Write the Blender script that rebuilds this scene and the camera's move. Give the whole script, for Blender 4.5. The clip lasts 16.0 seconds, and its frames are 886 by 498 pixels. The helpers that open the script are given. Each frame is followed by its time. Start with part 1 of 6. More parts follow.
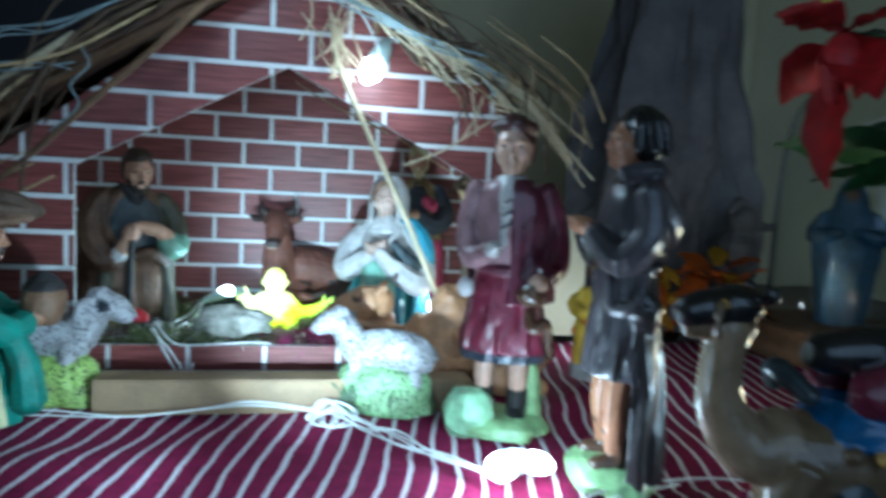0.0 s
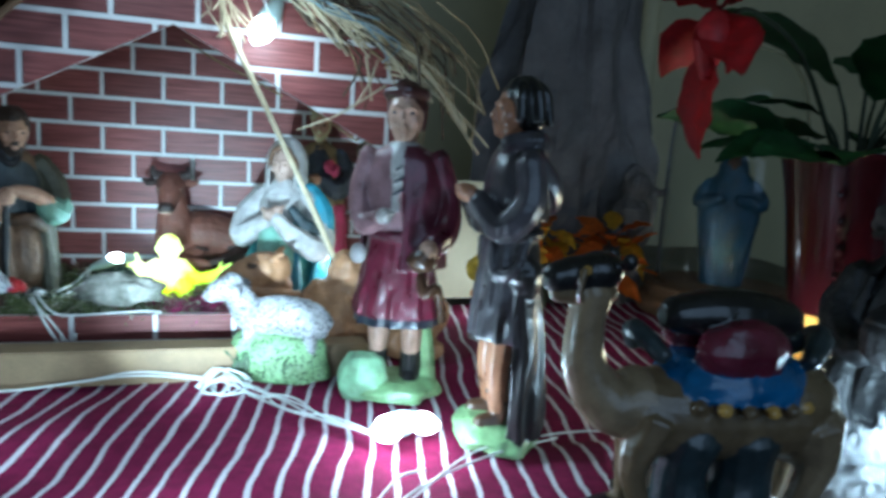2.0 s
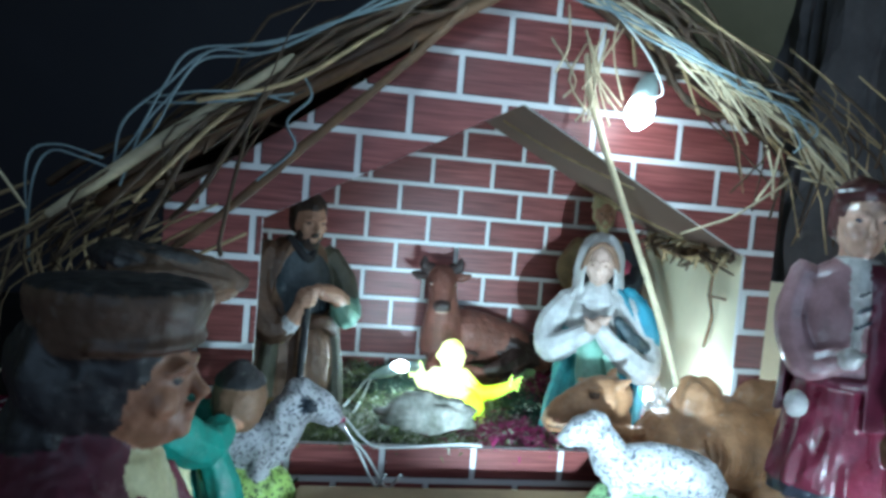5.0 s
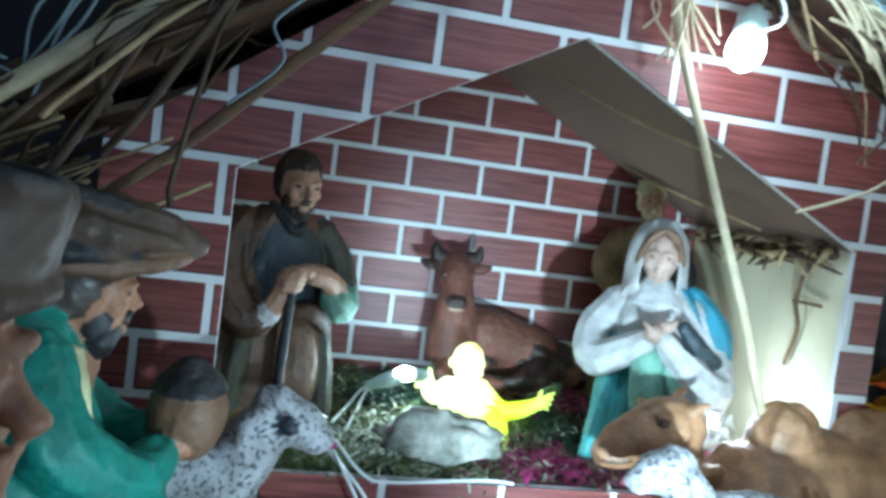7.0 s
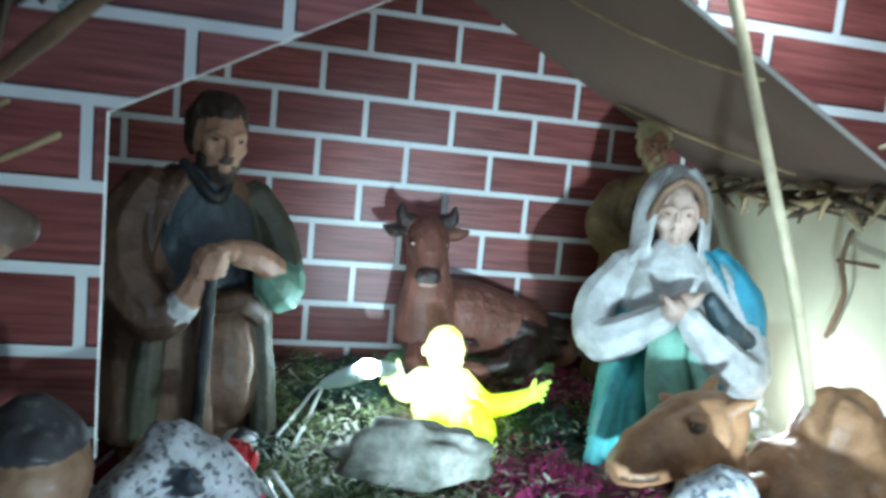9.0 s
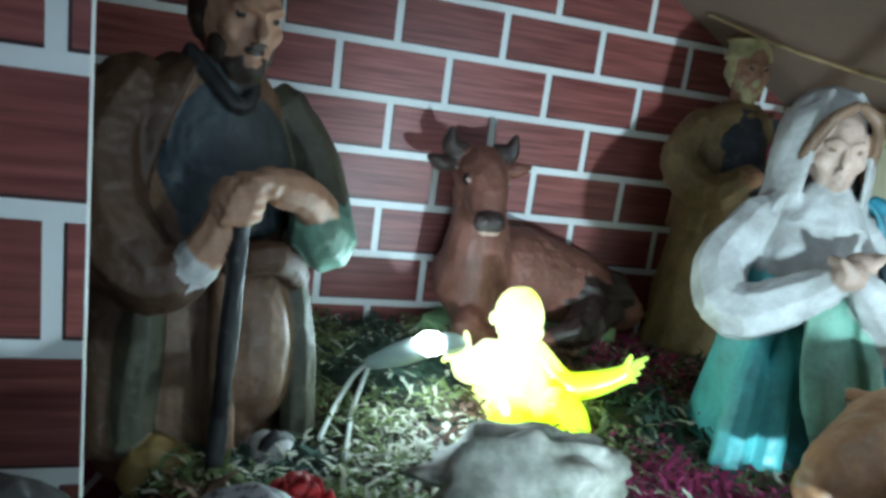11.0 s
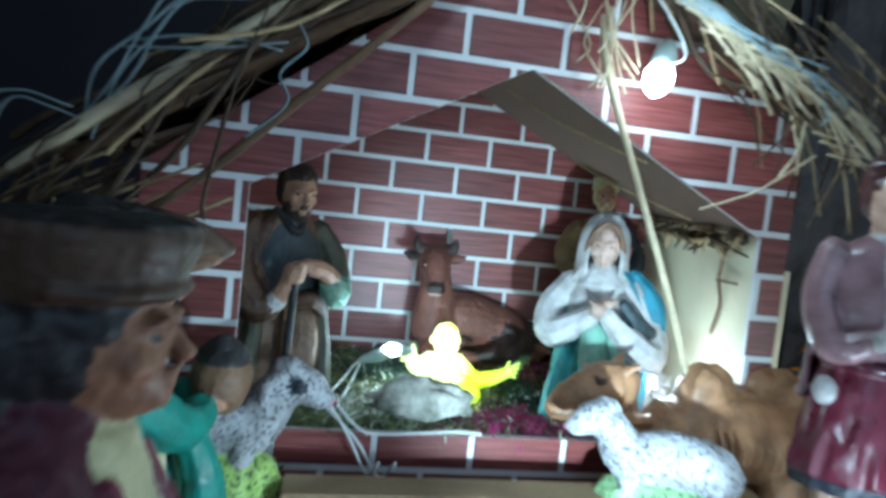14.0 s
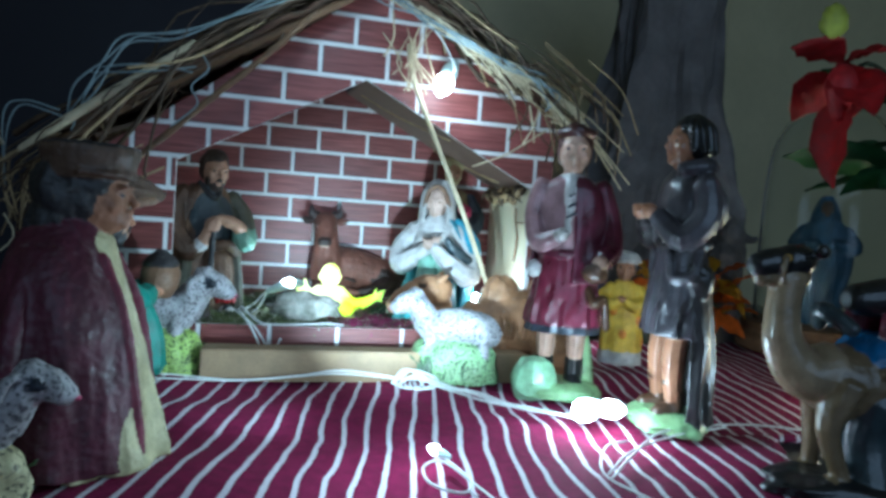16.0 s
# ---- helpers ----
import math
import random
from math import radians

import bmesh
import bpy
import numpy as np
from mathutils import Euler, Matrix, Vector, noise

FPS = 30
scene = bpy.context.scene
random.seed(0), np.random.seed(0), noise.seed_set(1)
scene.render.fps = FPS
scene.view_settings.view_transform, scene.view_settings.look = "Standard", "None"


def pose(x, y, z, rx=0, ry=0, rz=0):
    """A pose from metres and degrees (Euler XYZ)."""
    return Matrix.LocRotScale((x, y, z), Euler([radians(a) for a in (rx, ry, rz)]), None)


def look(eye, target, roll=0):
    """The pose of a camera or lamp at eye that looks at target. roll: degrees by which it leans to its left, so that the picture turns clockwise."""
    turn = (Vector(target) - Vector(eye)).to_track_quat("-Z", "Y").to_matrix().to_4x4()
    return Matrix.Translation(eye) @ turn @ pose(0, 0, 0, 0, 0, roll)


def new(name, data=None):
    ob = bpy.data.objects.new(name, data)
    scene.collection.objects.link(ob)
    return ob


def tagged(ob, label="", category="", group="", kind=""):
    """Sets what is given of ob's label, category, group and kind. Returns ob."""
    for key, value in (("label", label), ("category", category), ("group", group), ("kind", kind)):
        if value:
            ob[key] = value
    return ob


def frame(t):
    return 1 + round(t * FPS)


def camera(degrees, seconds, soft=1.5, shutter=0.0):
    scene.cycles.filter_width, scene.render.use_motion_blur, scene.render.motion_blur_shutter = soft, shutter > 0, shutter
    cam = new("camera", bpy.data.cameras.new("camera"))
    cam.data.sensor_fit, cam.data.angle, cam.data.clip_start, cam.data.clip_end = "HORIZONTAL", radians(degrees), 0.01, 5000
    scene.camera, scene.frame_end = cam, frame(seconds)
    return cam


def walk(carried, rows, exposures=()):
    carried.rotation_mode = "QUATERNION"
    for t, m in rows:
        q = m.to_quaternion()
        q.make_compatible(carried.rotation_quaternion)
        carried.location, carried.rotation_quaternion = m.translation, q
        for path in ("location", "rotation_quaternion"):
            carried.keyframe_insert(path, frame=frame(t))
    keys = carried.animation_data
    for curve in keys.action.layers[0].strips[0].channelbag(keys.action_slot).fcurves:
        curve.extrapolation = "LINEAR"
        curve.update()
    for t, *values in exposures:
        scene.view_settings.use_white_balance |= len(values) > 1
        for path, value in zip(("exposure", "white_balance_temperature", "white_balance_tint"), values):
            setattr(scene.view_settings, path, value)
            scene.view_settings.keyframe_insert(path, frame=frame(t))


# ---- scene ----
cam = camera(68.0, 16.0, soft=3.3, shutter=0.5)
PATH = [
    (0, (0.1, -0.647, 0.147), (0.457, 1.311, -0.049), 3.0),
    (0.4, (0.101, -0.664, 0.14), (0.64, 1.249, -0.087), 2.4),
    (0.5, (0.114, -0.646, 0.148), (0.652, 1.263, -0.109), 2.7),
    (1, (0.124, -0.655, 0.14), (0.816, 1.203, -0.124), 2.8),
    (1.2, (0.136, -0.654, 0.143), (0.819, 1.206, -0.129), 3.5),
    (1.5, (0.12, -0.658, 0.136), (0.848, 1.182, -0.151), 3.6),
    (2, (0.116, -0.654, 0.151), (0.707, 1.234, -0.146), 3.7),
    (2.5, (0.117, -0.653, 0.144), (0.53, 1.282, -0.146), 2.7),
    (2.6, (0.109, -0.64, 0.138), (0.507, 1.307, -0.087), 4.7),
    (3, (0.105, -0.604, 0.153), (0.32, 1.362, -0.142), 5.0),
    (3.5, (0.068, -0.543, 0.16), (0.235, 1.435, -0.083), 6.5),
    (3.7, (0.037, -0.524, 0.163), (0.212, 1.458, -0.034), 5.8),
    (5.8, (-0.025, -0.537, 0.154), (0.315, 1.43, 0.035), 5.5),
    (6, (-0.023, -0.518, 0.149), (0.315, 1.448, 0.004), 5.5),
    (6.5, (-0.017, -0.474, 0.145), (0.318, 1.496, 0.054), 6.3),
    (7, (-0.024, -0.445, 0.139), (0.317, 1.524, 0.038), 7.5),
    (7.5, (-0.032, -0.426, 0.143), (0.308, 1.541, 0.019), 6.5),
    (8, (-0.01, -0.407, 0.147), (0.34, 1.556, -0.012), 5.2),
    (8.5, (-0.001, -0.403, 0.151), (0.319, 1.566, -0.002), 4.7),
    (9, (-0.009, -0.377, 0.138), (0.421, 1.564, -0.079), 5.5),
    (9.5, (-0.041, -0.328, 0.134), (0.565, 1.564, -0.094), 6.3),
    (10, (-0.046, -0.311, 0.137), (0.573, 1.579, -0.07), 5.5),
    (10.2, (-0.044, -0.31, 0.132), (0.558, 1.579, -0.131), 6.2),
    (12.3, (-0.038, -0.274, 0.123), (0.588, 1.579, -0.293), 8.7),
    (12.5, (-0.04, -0.278, 0.13), (0.576, 1.579, -0.282), 8.2),
    (13, (-0.048, -0.32, 0.136), (0.539, 1.578, -0.091), 6.3),
    (13.5, (-0.028, -0.4, 0.149), (0.514, 1.516, -0.035), 6.3),
    (14, (-0.028, -0.507, 0.147), (0.346, 1.453, 0.012), 6.2),
    (14.5, (-0.02, -0.594, 0.141), (0.331, 1.37, 0.01), 5.5),
    (15, (-0.012, -0.645, 0.134), (0.408, 1.308, 0.026), 5.1),
    (15.5, (-0.005, -0.675, 0.118), (0.534, 1.248, 0.006), 4.3),
    (16, (0.01, -0.693, 0.115), (0.506, 1.243, 0.033), 4.0),
]
walk(cam, [(t, look(eye, target, roll)) for t, eye, target, roll in PATH],
     exposures=[(0, 0.22, 5350, 3), (3, 0.25, 5550, 3), (8, 0.30, 5650, 3), (10, 0.10, 5950, 3), (12.5, -0.02, 6000, 3), (13.5, 0.14, 5700, 3), (16, 0.25, 5450, 3)])

# ---------------------------------------------------------------- world and lamps
world = bpy.data.worlds.new("world")
scene.world = world
world.use_nodes = True
world.node_tree.nodes["Background"].inputs[0].default_value = (0.55, 0.62, 0.8, 1)
world.node_tree.nodes["Background"].inputs[1].default_value = 0.014


def lamp(name, place, watts, colour, radius):
    data = bpy.data.lights.new(name, "POINT")
    data.energy, data.color, data.shadow_soft_size = watts, colour, radius
    ob = new(name, data)
    ob.location = place
    return ob


COLD = (0.70, 0.91, 1.0)
STAR = (0.128, -0.203, 0.221)
CLOTH_LED = (0.190, -0.350, 0.012)
RIDGE_LED = (0.036, -0.243, 0.282)
CRIB_LED = (0.026, -0.098, 0.052)
CORNER_LED = (0.186, -0.125, 0.047)
GLASS_LED = (0.425, -0.445, 0.03)
VASE_LED = (0.463, -0.345, 0.035)
REAR_LED = (0.336, -0.078, 0.022)
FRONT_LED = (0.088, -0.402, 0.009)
lamp("star_light", (STAR[0], STAR[1] - 0.055, STAR[2] - 0.004), 0.12, COLD, 0.006)
lamp("cloth_light", (CLOTH_LED[0], CLOTH_LED[1], 0.030), 0.22, COLD, 0.006)
lamp("ridge_light", (RIDGE_LED[0], RIDGE_LED[1] - 0.006, RIDGE_LED[2]), 0.12, COLD, 0.005)
lamp("crib_light", CRIB_LED, 0.48, COLD, 0.004)
lamp("corner_light", (0.184, -0.140, 0.062), 0.13, (0.9, 0.97, 1.0), 0.005)
# Hidden lamp added behind the child figurine to brighten the card panel.
lamp("rear_fill", REAR_LED, 0.055, (0.95, 0.97, 0.95), 0.005)
lamp("glass_light", GLASS_LED, 0.65, COLD, 0.01)
lamp("vase_light", VASE_LED, 0.42, (1.0, 0.86, 0.55), 0.008)

# Beam set higher than its supposed bulb, so the batten doesn't shade the sill.
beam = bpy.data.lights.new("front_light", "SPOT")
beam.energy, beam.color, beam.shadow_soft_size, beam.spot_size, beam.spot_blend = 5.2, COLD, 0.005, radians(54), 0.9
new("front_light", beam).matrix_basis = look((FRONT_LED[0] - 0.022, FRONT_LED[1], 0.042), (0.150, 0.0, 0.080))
# Added fill spot that brightens the left sheep and the teal king.
side = bpy.data.lights.new("front_side_fill", "SPOT")
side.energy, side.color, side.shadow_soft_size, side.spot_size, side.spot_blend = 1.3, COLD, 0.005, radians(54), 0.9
new("front_side_fill", side).matrix_basis = look((FRONT_LED[0], FRONT_LED[1], 0.030), (-0.075, -0.22, 0.035))
# Added fill lamp floating over the front bulb, lifting the sill and towel.
lamp("front_fill", (FRONT_LED[0] - 0.012, FRONT_LED[1] - 0.004, 0.052), 0.22, COLD, 0.006)
# Unseen fill lamp behind the camera, added to lift the dark room.
fill_lamp = bpy.data.lights.new("room_fill", "AREA")
fill_lamp.shape, fill_lamp.size, fill_lamp.size_y, fill_lamp.energy, fill_lamp.color = "RECTANGLE", 1.5, 1.2, 6.0, (0.60, 0.78, 1.0)
new("room_fill", fill_lamp).matrix_basis = look((0.15, -1.94, 0.7), (0.15, 0, 0.3))


# ---------------------------------------------------------------- materials
def material(name, colour, rough=0.5, metal=0.0, var=0.25, scale=60.0, bump=0.15, fine=400.0, second=None, coat=0.0, spec=0.5):
    """A procedural surface: base colour, blotches, fine grain and relief at real size."""
    m = bpy.data.materials.new(name)
    m.use_nodes = True
    nt = m.node_tree
    b = nt.nodes["Principled BSDF"]
    b.inputs["Roughness"].default_value = rough
    b.inputs["Metallic"].default_value = metal
    b.inputs["Coat Weight"].default_value = coat
    b.inputs["Coat Roughness"].default_value = 0.15
    b.inputs["Specular IOR Level"].default_value = spec
    geo = nt.nodes.new("ShaderNodeNewGeometry")
    n1 = nt.nodes.new("ShaderNodeTexNoise")
    n1.inputs["Scale"].default_value, n1.inputs["Detail"].default_value = scale, 5
    n2 = nt.nodes.new("ShaderNodeTexNoise")
    n2.inputs["Scale"].default_value, n2.inputs["Detail"].default_value = fine, 4
    nt.links.new(geo.outputs["Position"], n1.inputs["Vector"])
    nt.links.new(geo.outputs["Position"], n2.inputs["Vector"])
    ramp = nt.nodes.new("ShaderNodeValToRGB")
    c2 = second or tuple(c * (1 - var) for c in colour)
    ramp.color_ramp.elements[0].position, ramp.color_ramp.elements[1].position = 0.36, 0.64
    ramp.color_ramp.elements[0].color = (*c2, 1)
    ramp.color_ramp.elements[1].color = (*colour, 1)
    nt.links.new(n1.outputs["Fac"], ramp.inputs["Fac"])
    mix = nt.nodes.new("ShaderNodeMix")
    mix.data_type, mix.blend_type = "RGBA", "MULTIPLY"
    mix.inputs["Factor"].default_value = min(1.0, var * 1.6)
    grain = nt.nodes.new("ShaderNodeMapRange")
    grain.inputs["To Min"].default_value, grain.inputs["To Max"].default_value = 0.55, 1.25
    nt.links.new(n2.outputs["Fac"], grain.inputs["Value"])
    nt.links.new(ramp.outputs["Color"], mix.inputs[6])
    nt.links.new(grain.outputs["Result"], mix.inputs[7])
    nt.links.new(mix.outputs[2], b.inputs["Base Color"])
    rr = nt.nodes.new("ShaderNodeMapRange")
    rr.inputs["To Min"].default_value, rr.inputs["To Max"].default_value = max(0.02, rough - 0.12), min(1, rough + 0.15)
    nt.links.new(n1.outputs["Fac"], rr.inputs["Value"])
    nt.links.new(rr.outputs["Result"], b.inputs["Roughness"])
    if bump:
        bp = nt.nodes.new("ShaderNodeBump")
        bp.inputs["Strength"].default_value, bp.inputs["Distance"].default_value = bump, 0.0006
        nt.links.new(n2.outputs["Fac"], bp.inputs["Height"])
        nt.links.new(bp.outputs["Normal"], b.inputs["Normal"])
    return m


def glow(name, colour, strength):
    m = bpy.data.materials.new(name)
    m.use_nodes = True
    b = m.node_tree.nodes["Principled BSDF"]
    b.inputs["Base Color"].default_value = (*colour, 1)
    b.inputs["Emission Color"].default_value = (*colour, 1)
    b.inputs["Emission Strength"].default_value = strength
    return m


def clear(name, colour, rough=0.03):
    m = bpy.data.materials.new(name)
    m.use_nodes = True
    b = m.node_tree.nodes["Principled BSDF"]
    b.inputs["Base Color"].default_value = (*colour, 1)
    b.inputs["Transmission Weight"].default_value = 1
    b.inputs["Roughness"].default_value = rough
    b.inputs["IOR"].default_value = 1.3
    return m


def brick_print(name, light, dark):
    """Printed brick: horizontal wood-like streaks, each brick a little different."""
    m = material(name, light, rough=0.42, var=0.2, scale=30, bump=0.03, fine=900)
    nt = m.node_tree
    b = nt.nodes["Principled BSDF"]
    geo = nt.nodes.new("ShaderNodeNewGeometry")
    stretch = nt.nodes.new("ShaderNodeVectorMath")
    stretch.operation = "MULTIPLY"
    stretch.inputs[1].default_value = (28, 28, 620)
    nt.links.new(geo.outputs["Position"], stretch.inputs[0])
    info = nt.nodes.new("ShaderNodeObjectInfo")
    shift = nt.nodes.new("ShaderNodeVectorMath")
    shift.operation = "ADD"
    nt.links.new(stretch.outputs[0], shift.inputs[0])
    nt.links.new(info.outputs["Random"], shift.inputs[1])
    n = nt.nodes.new("ShaderNodeTexNoise")
    n.inputs["Scale"].default_value, n.inputs["Detail"].default_value = 1.0, 4
    nt.links.new(shift.outputs[0], n.inputs["Vector"])
    ramp = nt.nodes.new("ShaderNodeValToRGB")
    ramp.color_ramp.elements[0].position, ramp.color_ramp.elements[1].position = 0.34, 0.68
    ramp.color_ramp.elements[0].color, ramp.color_ramp.elements[1].color = (*dark, 1), (*light, 1)
    nt.links.new(n.outputs["Fac"], ramp.inputs["Fac"])
    tone = nt.nodes.new("ShaderNodeMapRange")
    tone.inputs["To Min"].default_value, tone.inputs["To Max"].default_value = 0.75, 1.15
    nt.links.new(info.outputs["Random"], tone.inputs["Value"])
    mix = nt.nodes.new("ShaderNodeMix")
    mix.data_type, mix.blend_type = "RGBA", "MULTIPLY"
    mix.inputs["Factor"].default_value = 1
    nt.links.new(ramp.outputs["Color"], mix.inputs[6])
    nt.links.new(tone.outputs["Result"], mix.inputs[7])
    nt.links.new(mix.outputs[2], b.inputs["Base Color"])
    return m


M = {}
M["brick"] = brick_print("brick_print", (0.29, 0.086, 0.074), (0.145, 0.031, 0.029))
M["brick_shadow"] = material("brick_print_shadow", (0.05, 0.02, 0.02), 0.45, var=0.2, bump=0)
M["mortar"] = material("printed_mortar_paper", (0.72, 0.72, 0.72), 0.4, var=0.08, scale=25, bump=0.08, fine=250)
M["card"] = material("brown_cardboard", (0.19, 0.125, 0.09), 0.8, var=0.15, scale=18, bump=0.25, fine=180)
M["cream"] = material("cream_card", (0.72, 0.68, 0.48), 0.6, var=0.1, scale=14, bump=0.15, fine=150)
M["wood"] = material("raw_wood", (0.34, 0.23, 0.13), 0.65, var=0.35, scale=40, bump=0.25, fine=500)
M["stick"] = material("dark_stick", (0.16, 0.085, 0.04), 0.7, var=0.4, scale=90, bump=0.4)
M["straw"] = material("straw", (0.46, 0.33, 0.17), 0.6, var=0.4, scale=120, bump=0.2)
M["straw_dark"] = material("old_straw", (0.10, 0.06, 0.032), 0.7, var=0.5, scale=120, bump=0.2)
M["wire"] = material("white_wire", (0.75, 0.78, 0.76), 0.3, var=0.08, bump=0)
M["wire_old"] = material("dusty_blue_wire", (0.26, 0.34, 0.36), 0.4, var=0.25, bump=0)
M["plaster"] = material("painted_room_wall", (0.62, 0.56, 0.36), 0.7, var=0.12, scale=6, bump=0.1, fine=60)
M["table"] = material("dark_table", (0.03, 0.022, 0.02), 0.45, var=0.3, scale=10, bump=0.1)
M["led"] = glow("led_bulb", (0.85, 0.95, 1.0), 20)


def lit_resin():
    """Yellow-green resin; emission stands in for a bulb in its chest: white-hot there, yellow-green further off."""
    m = bpy.data.materials.new("lit_yellow_resin")
    m.use_nodes = True
    nt = m.node_tree
    b = nt.nodes["Principled BSDF"]
    b.inputs["Roughness"].default_value = 0.25
    b.inputs["Base Color"].default_value = (0.6, 0.75, 0.05, 1)
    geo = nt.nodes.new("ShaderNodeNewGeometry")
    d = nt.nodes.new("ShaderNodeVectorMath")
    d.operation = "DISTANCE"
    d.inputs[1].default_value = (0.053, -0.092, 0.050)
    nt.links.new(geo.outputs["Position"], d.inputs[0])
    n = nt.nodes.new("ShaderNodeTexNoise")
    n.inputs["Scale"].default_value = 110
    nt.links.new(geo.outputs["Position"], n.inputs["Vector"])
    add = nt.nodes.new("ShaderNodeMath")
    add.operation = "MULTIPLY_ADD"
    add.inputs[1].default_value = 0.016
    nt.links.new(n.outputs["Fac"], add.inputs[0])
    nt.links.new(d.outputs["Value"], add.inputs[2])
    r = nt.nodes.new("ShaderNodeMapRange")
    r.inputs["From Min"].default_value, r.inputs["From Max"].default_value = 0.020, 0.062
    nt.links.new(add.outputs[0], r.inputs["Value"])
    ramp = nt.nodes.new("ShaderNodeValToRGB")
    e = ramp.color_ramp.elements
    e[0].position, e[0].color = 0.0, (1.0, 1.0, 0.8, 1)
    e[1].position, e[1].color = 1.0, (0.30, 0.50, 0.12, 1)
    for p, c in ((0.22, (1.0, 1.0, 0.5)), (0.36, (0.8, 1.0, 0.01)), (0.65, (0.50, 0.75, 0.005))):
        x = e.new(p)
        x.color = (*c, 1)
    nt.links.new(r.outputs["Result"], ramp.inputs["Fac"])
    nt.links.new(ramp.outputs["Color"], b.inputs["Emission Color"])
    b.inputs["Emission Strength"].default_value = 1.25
    return m


M["resin"] = lit_resin()


# ---------------------------------------------------------------- builders
def mesh_object(name, bm, mats, parent=None, smooth=True, label=""):
    me = bpy.data.meshes.new(name)
    bm.to_mesh(me)
    bm.free()
    for mat in mats:
        me.materials.append(mat)
    if smooth:
        me.shade_smooth()
    ob = new(name, me)
    if parent:
        ob.parent = parent
    if label:
        ob["label"] = label
    return ob


def part(name, bm, mat, parent, label="", smooth=True):
    return mesh_object(name, bm, [mat], parent, smooth, label)


def anchor(name, m=Matrix()):
    ob = new(name)
    ob.empty_display_size = 0.01
    ob.matrix_basis = m
    return ob


def add_box(bm, lo, hi, mat=0):
    r = bmesh.ops.create_cube(bm, size=1)
    for v in r["verts"]:
        v.co = Vector([lo[i] + (v.co[i] + 0.5) * (hi[i] - lo[i]) for i in range(3)])
    for f in {f for v in r["verts"] for f in v.link_faces}:
        f.material_index = mat


def box_mesh(lo, hi, bevel=0.0):
    bm = bmesh.new()
    add_box(bm, lo, hi)
    if bevel:
        bmesh.ops.bevel(bm, geom=bm.edges[:], offset=bevel, segments=2, affect="EDGES")
    return bm


def smooth_line(pts, n):
    """Points on a Catmull-Rom line through pts (any dimension)."""
    p = [np.array(q, float) for q in pts]
    p = [2 * p[0] - p[1]] + p + [2 * p[-1] - p[-2]]
    out = []
    for i in range(1, len(p) - 2):
        for k in range(n):
            t = k / n
            a, b, c, d = p[i - 1], p[i], p[i + 1], p[i + 2]
            out.append(0.5 * (2 * b + (c - a) * t + (2 * a - 5 * b + 4 * c - d) * t * t + (3 * b - a - 3 * c + d) * t ** 3))
    out.append(p[-2])
    return out


def skin(bm, rings, mat=0, cap=True):
    """Faces between rings of equal point counts."""
    rows = [[bm.verts.new(q) for q in ring] for ring in rings]
    n = len(rows[0])
    for a, b in zip(rows, rows[1:]):
        for k in range(n):
            f = bm.faces.new((a[k], a[(k + 1) % n], b[(k + 1) % n], b[k]))
            f.material_index = mat
    if cap:
        for row, flip in ((rows[0], True), (rows[-1], False)):
            f = bm.faces.new(row[::-1] if flip else row)
            f.material_index = mat


def tube(bm, pts, radii, mat=0, seg=8, n=4, flat=1.0):
    """A smooth tube through pts with changing radius and closed, rounded ends."""
    if not hasattr(radii, "__len__"):
        radii = [radii] * len(pts)
    line = smooth_line([(*p, r) for p, r in zip(pts, radii)], n)
    rings = []
    side = None
    for i, q in enumerate(line):
        a, b = line[max(0, i - 1)][:3], line[min(len(line) - 1, i + 1)][:3]
        d = Vector(b - a).normalized()
        if side is None:
            side = d.cross(Vector((0, 0, 1)))
            if side.length < 0.2:
                side = d.cross(Vector((1, 0, 0)))
        side = (side - d * side.dot(d)).normalized()
        up = side.cross(d)
        r = max(q[3], 1e-5)
        c = Vector(q[:3])
        rings.append([c + side * (r * math.cos(w)) + up * (r * flat * math.sin(w)) for w in [2 * math.pi * k / seg for k in range(seg)]])
    c0, c1 = Vector(line[0][:3]), Vector(line[-1][:3])
    d0, d1 = (c0 - Vector(line[1][:3])).normalized(), (c1 - Vector(line[-2][:3])).normalized()
    first = [c0 + d0 * radii[0] * 0.6 + (p - c0) * 0.6 for p in rings[0]]
    last = [c1 + d1 * radii[-1] * 0.6 + (p - c1) * 0.6 for p in rings[-1]]
    skin(bm, [first] + rings + [last], mat)


def ball(bm, c, r, mat=0, turn=None, lump=0.0, seg=16):
    """An ellipsoid, a little uneven."""
    m = Matrix.Translation(c)
    if turn:
        m = m @ pose(0, 0, 0, *turn)
    if not hasattr(r, "__len__"):
        r = (r, r, r)
    res = bmesh.ops.create_uvsphere(bm, u_segments=seg, v_segments=max(6, seg * 2 // 3), radius=1)
    for v in res["verts"]:
        k = 1 + lump * noise.noise(v.co * 2.3 + Vector(c) * 90)
        v.co = m @ Vector((v.co.x * r[0] * k, v.co.y * r[1] * k, v.co.z * r[2] * k))
    for f in {f for v in res["verts"] for f in v.link_faces}:
        f.material_index = mat


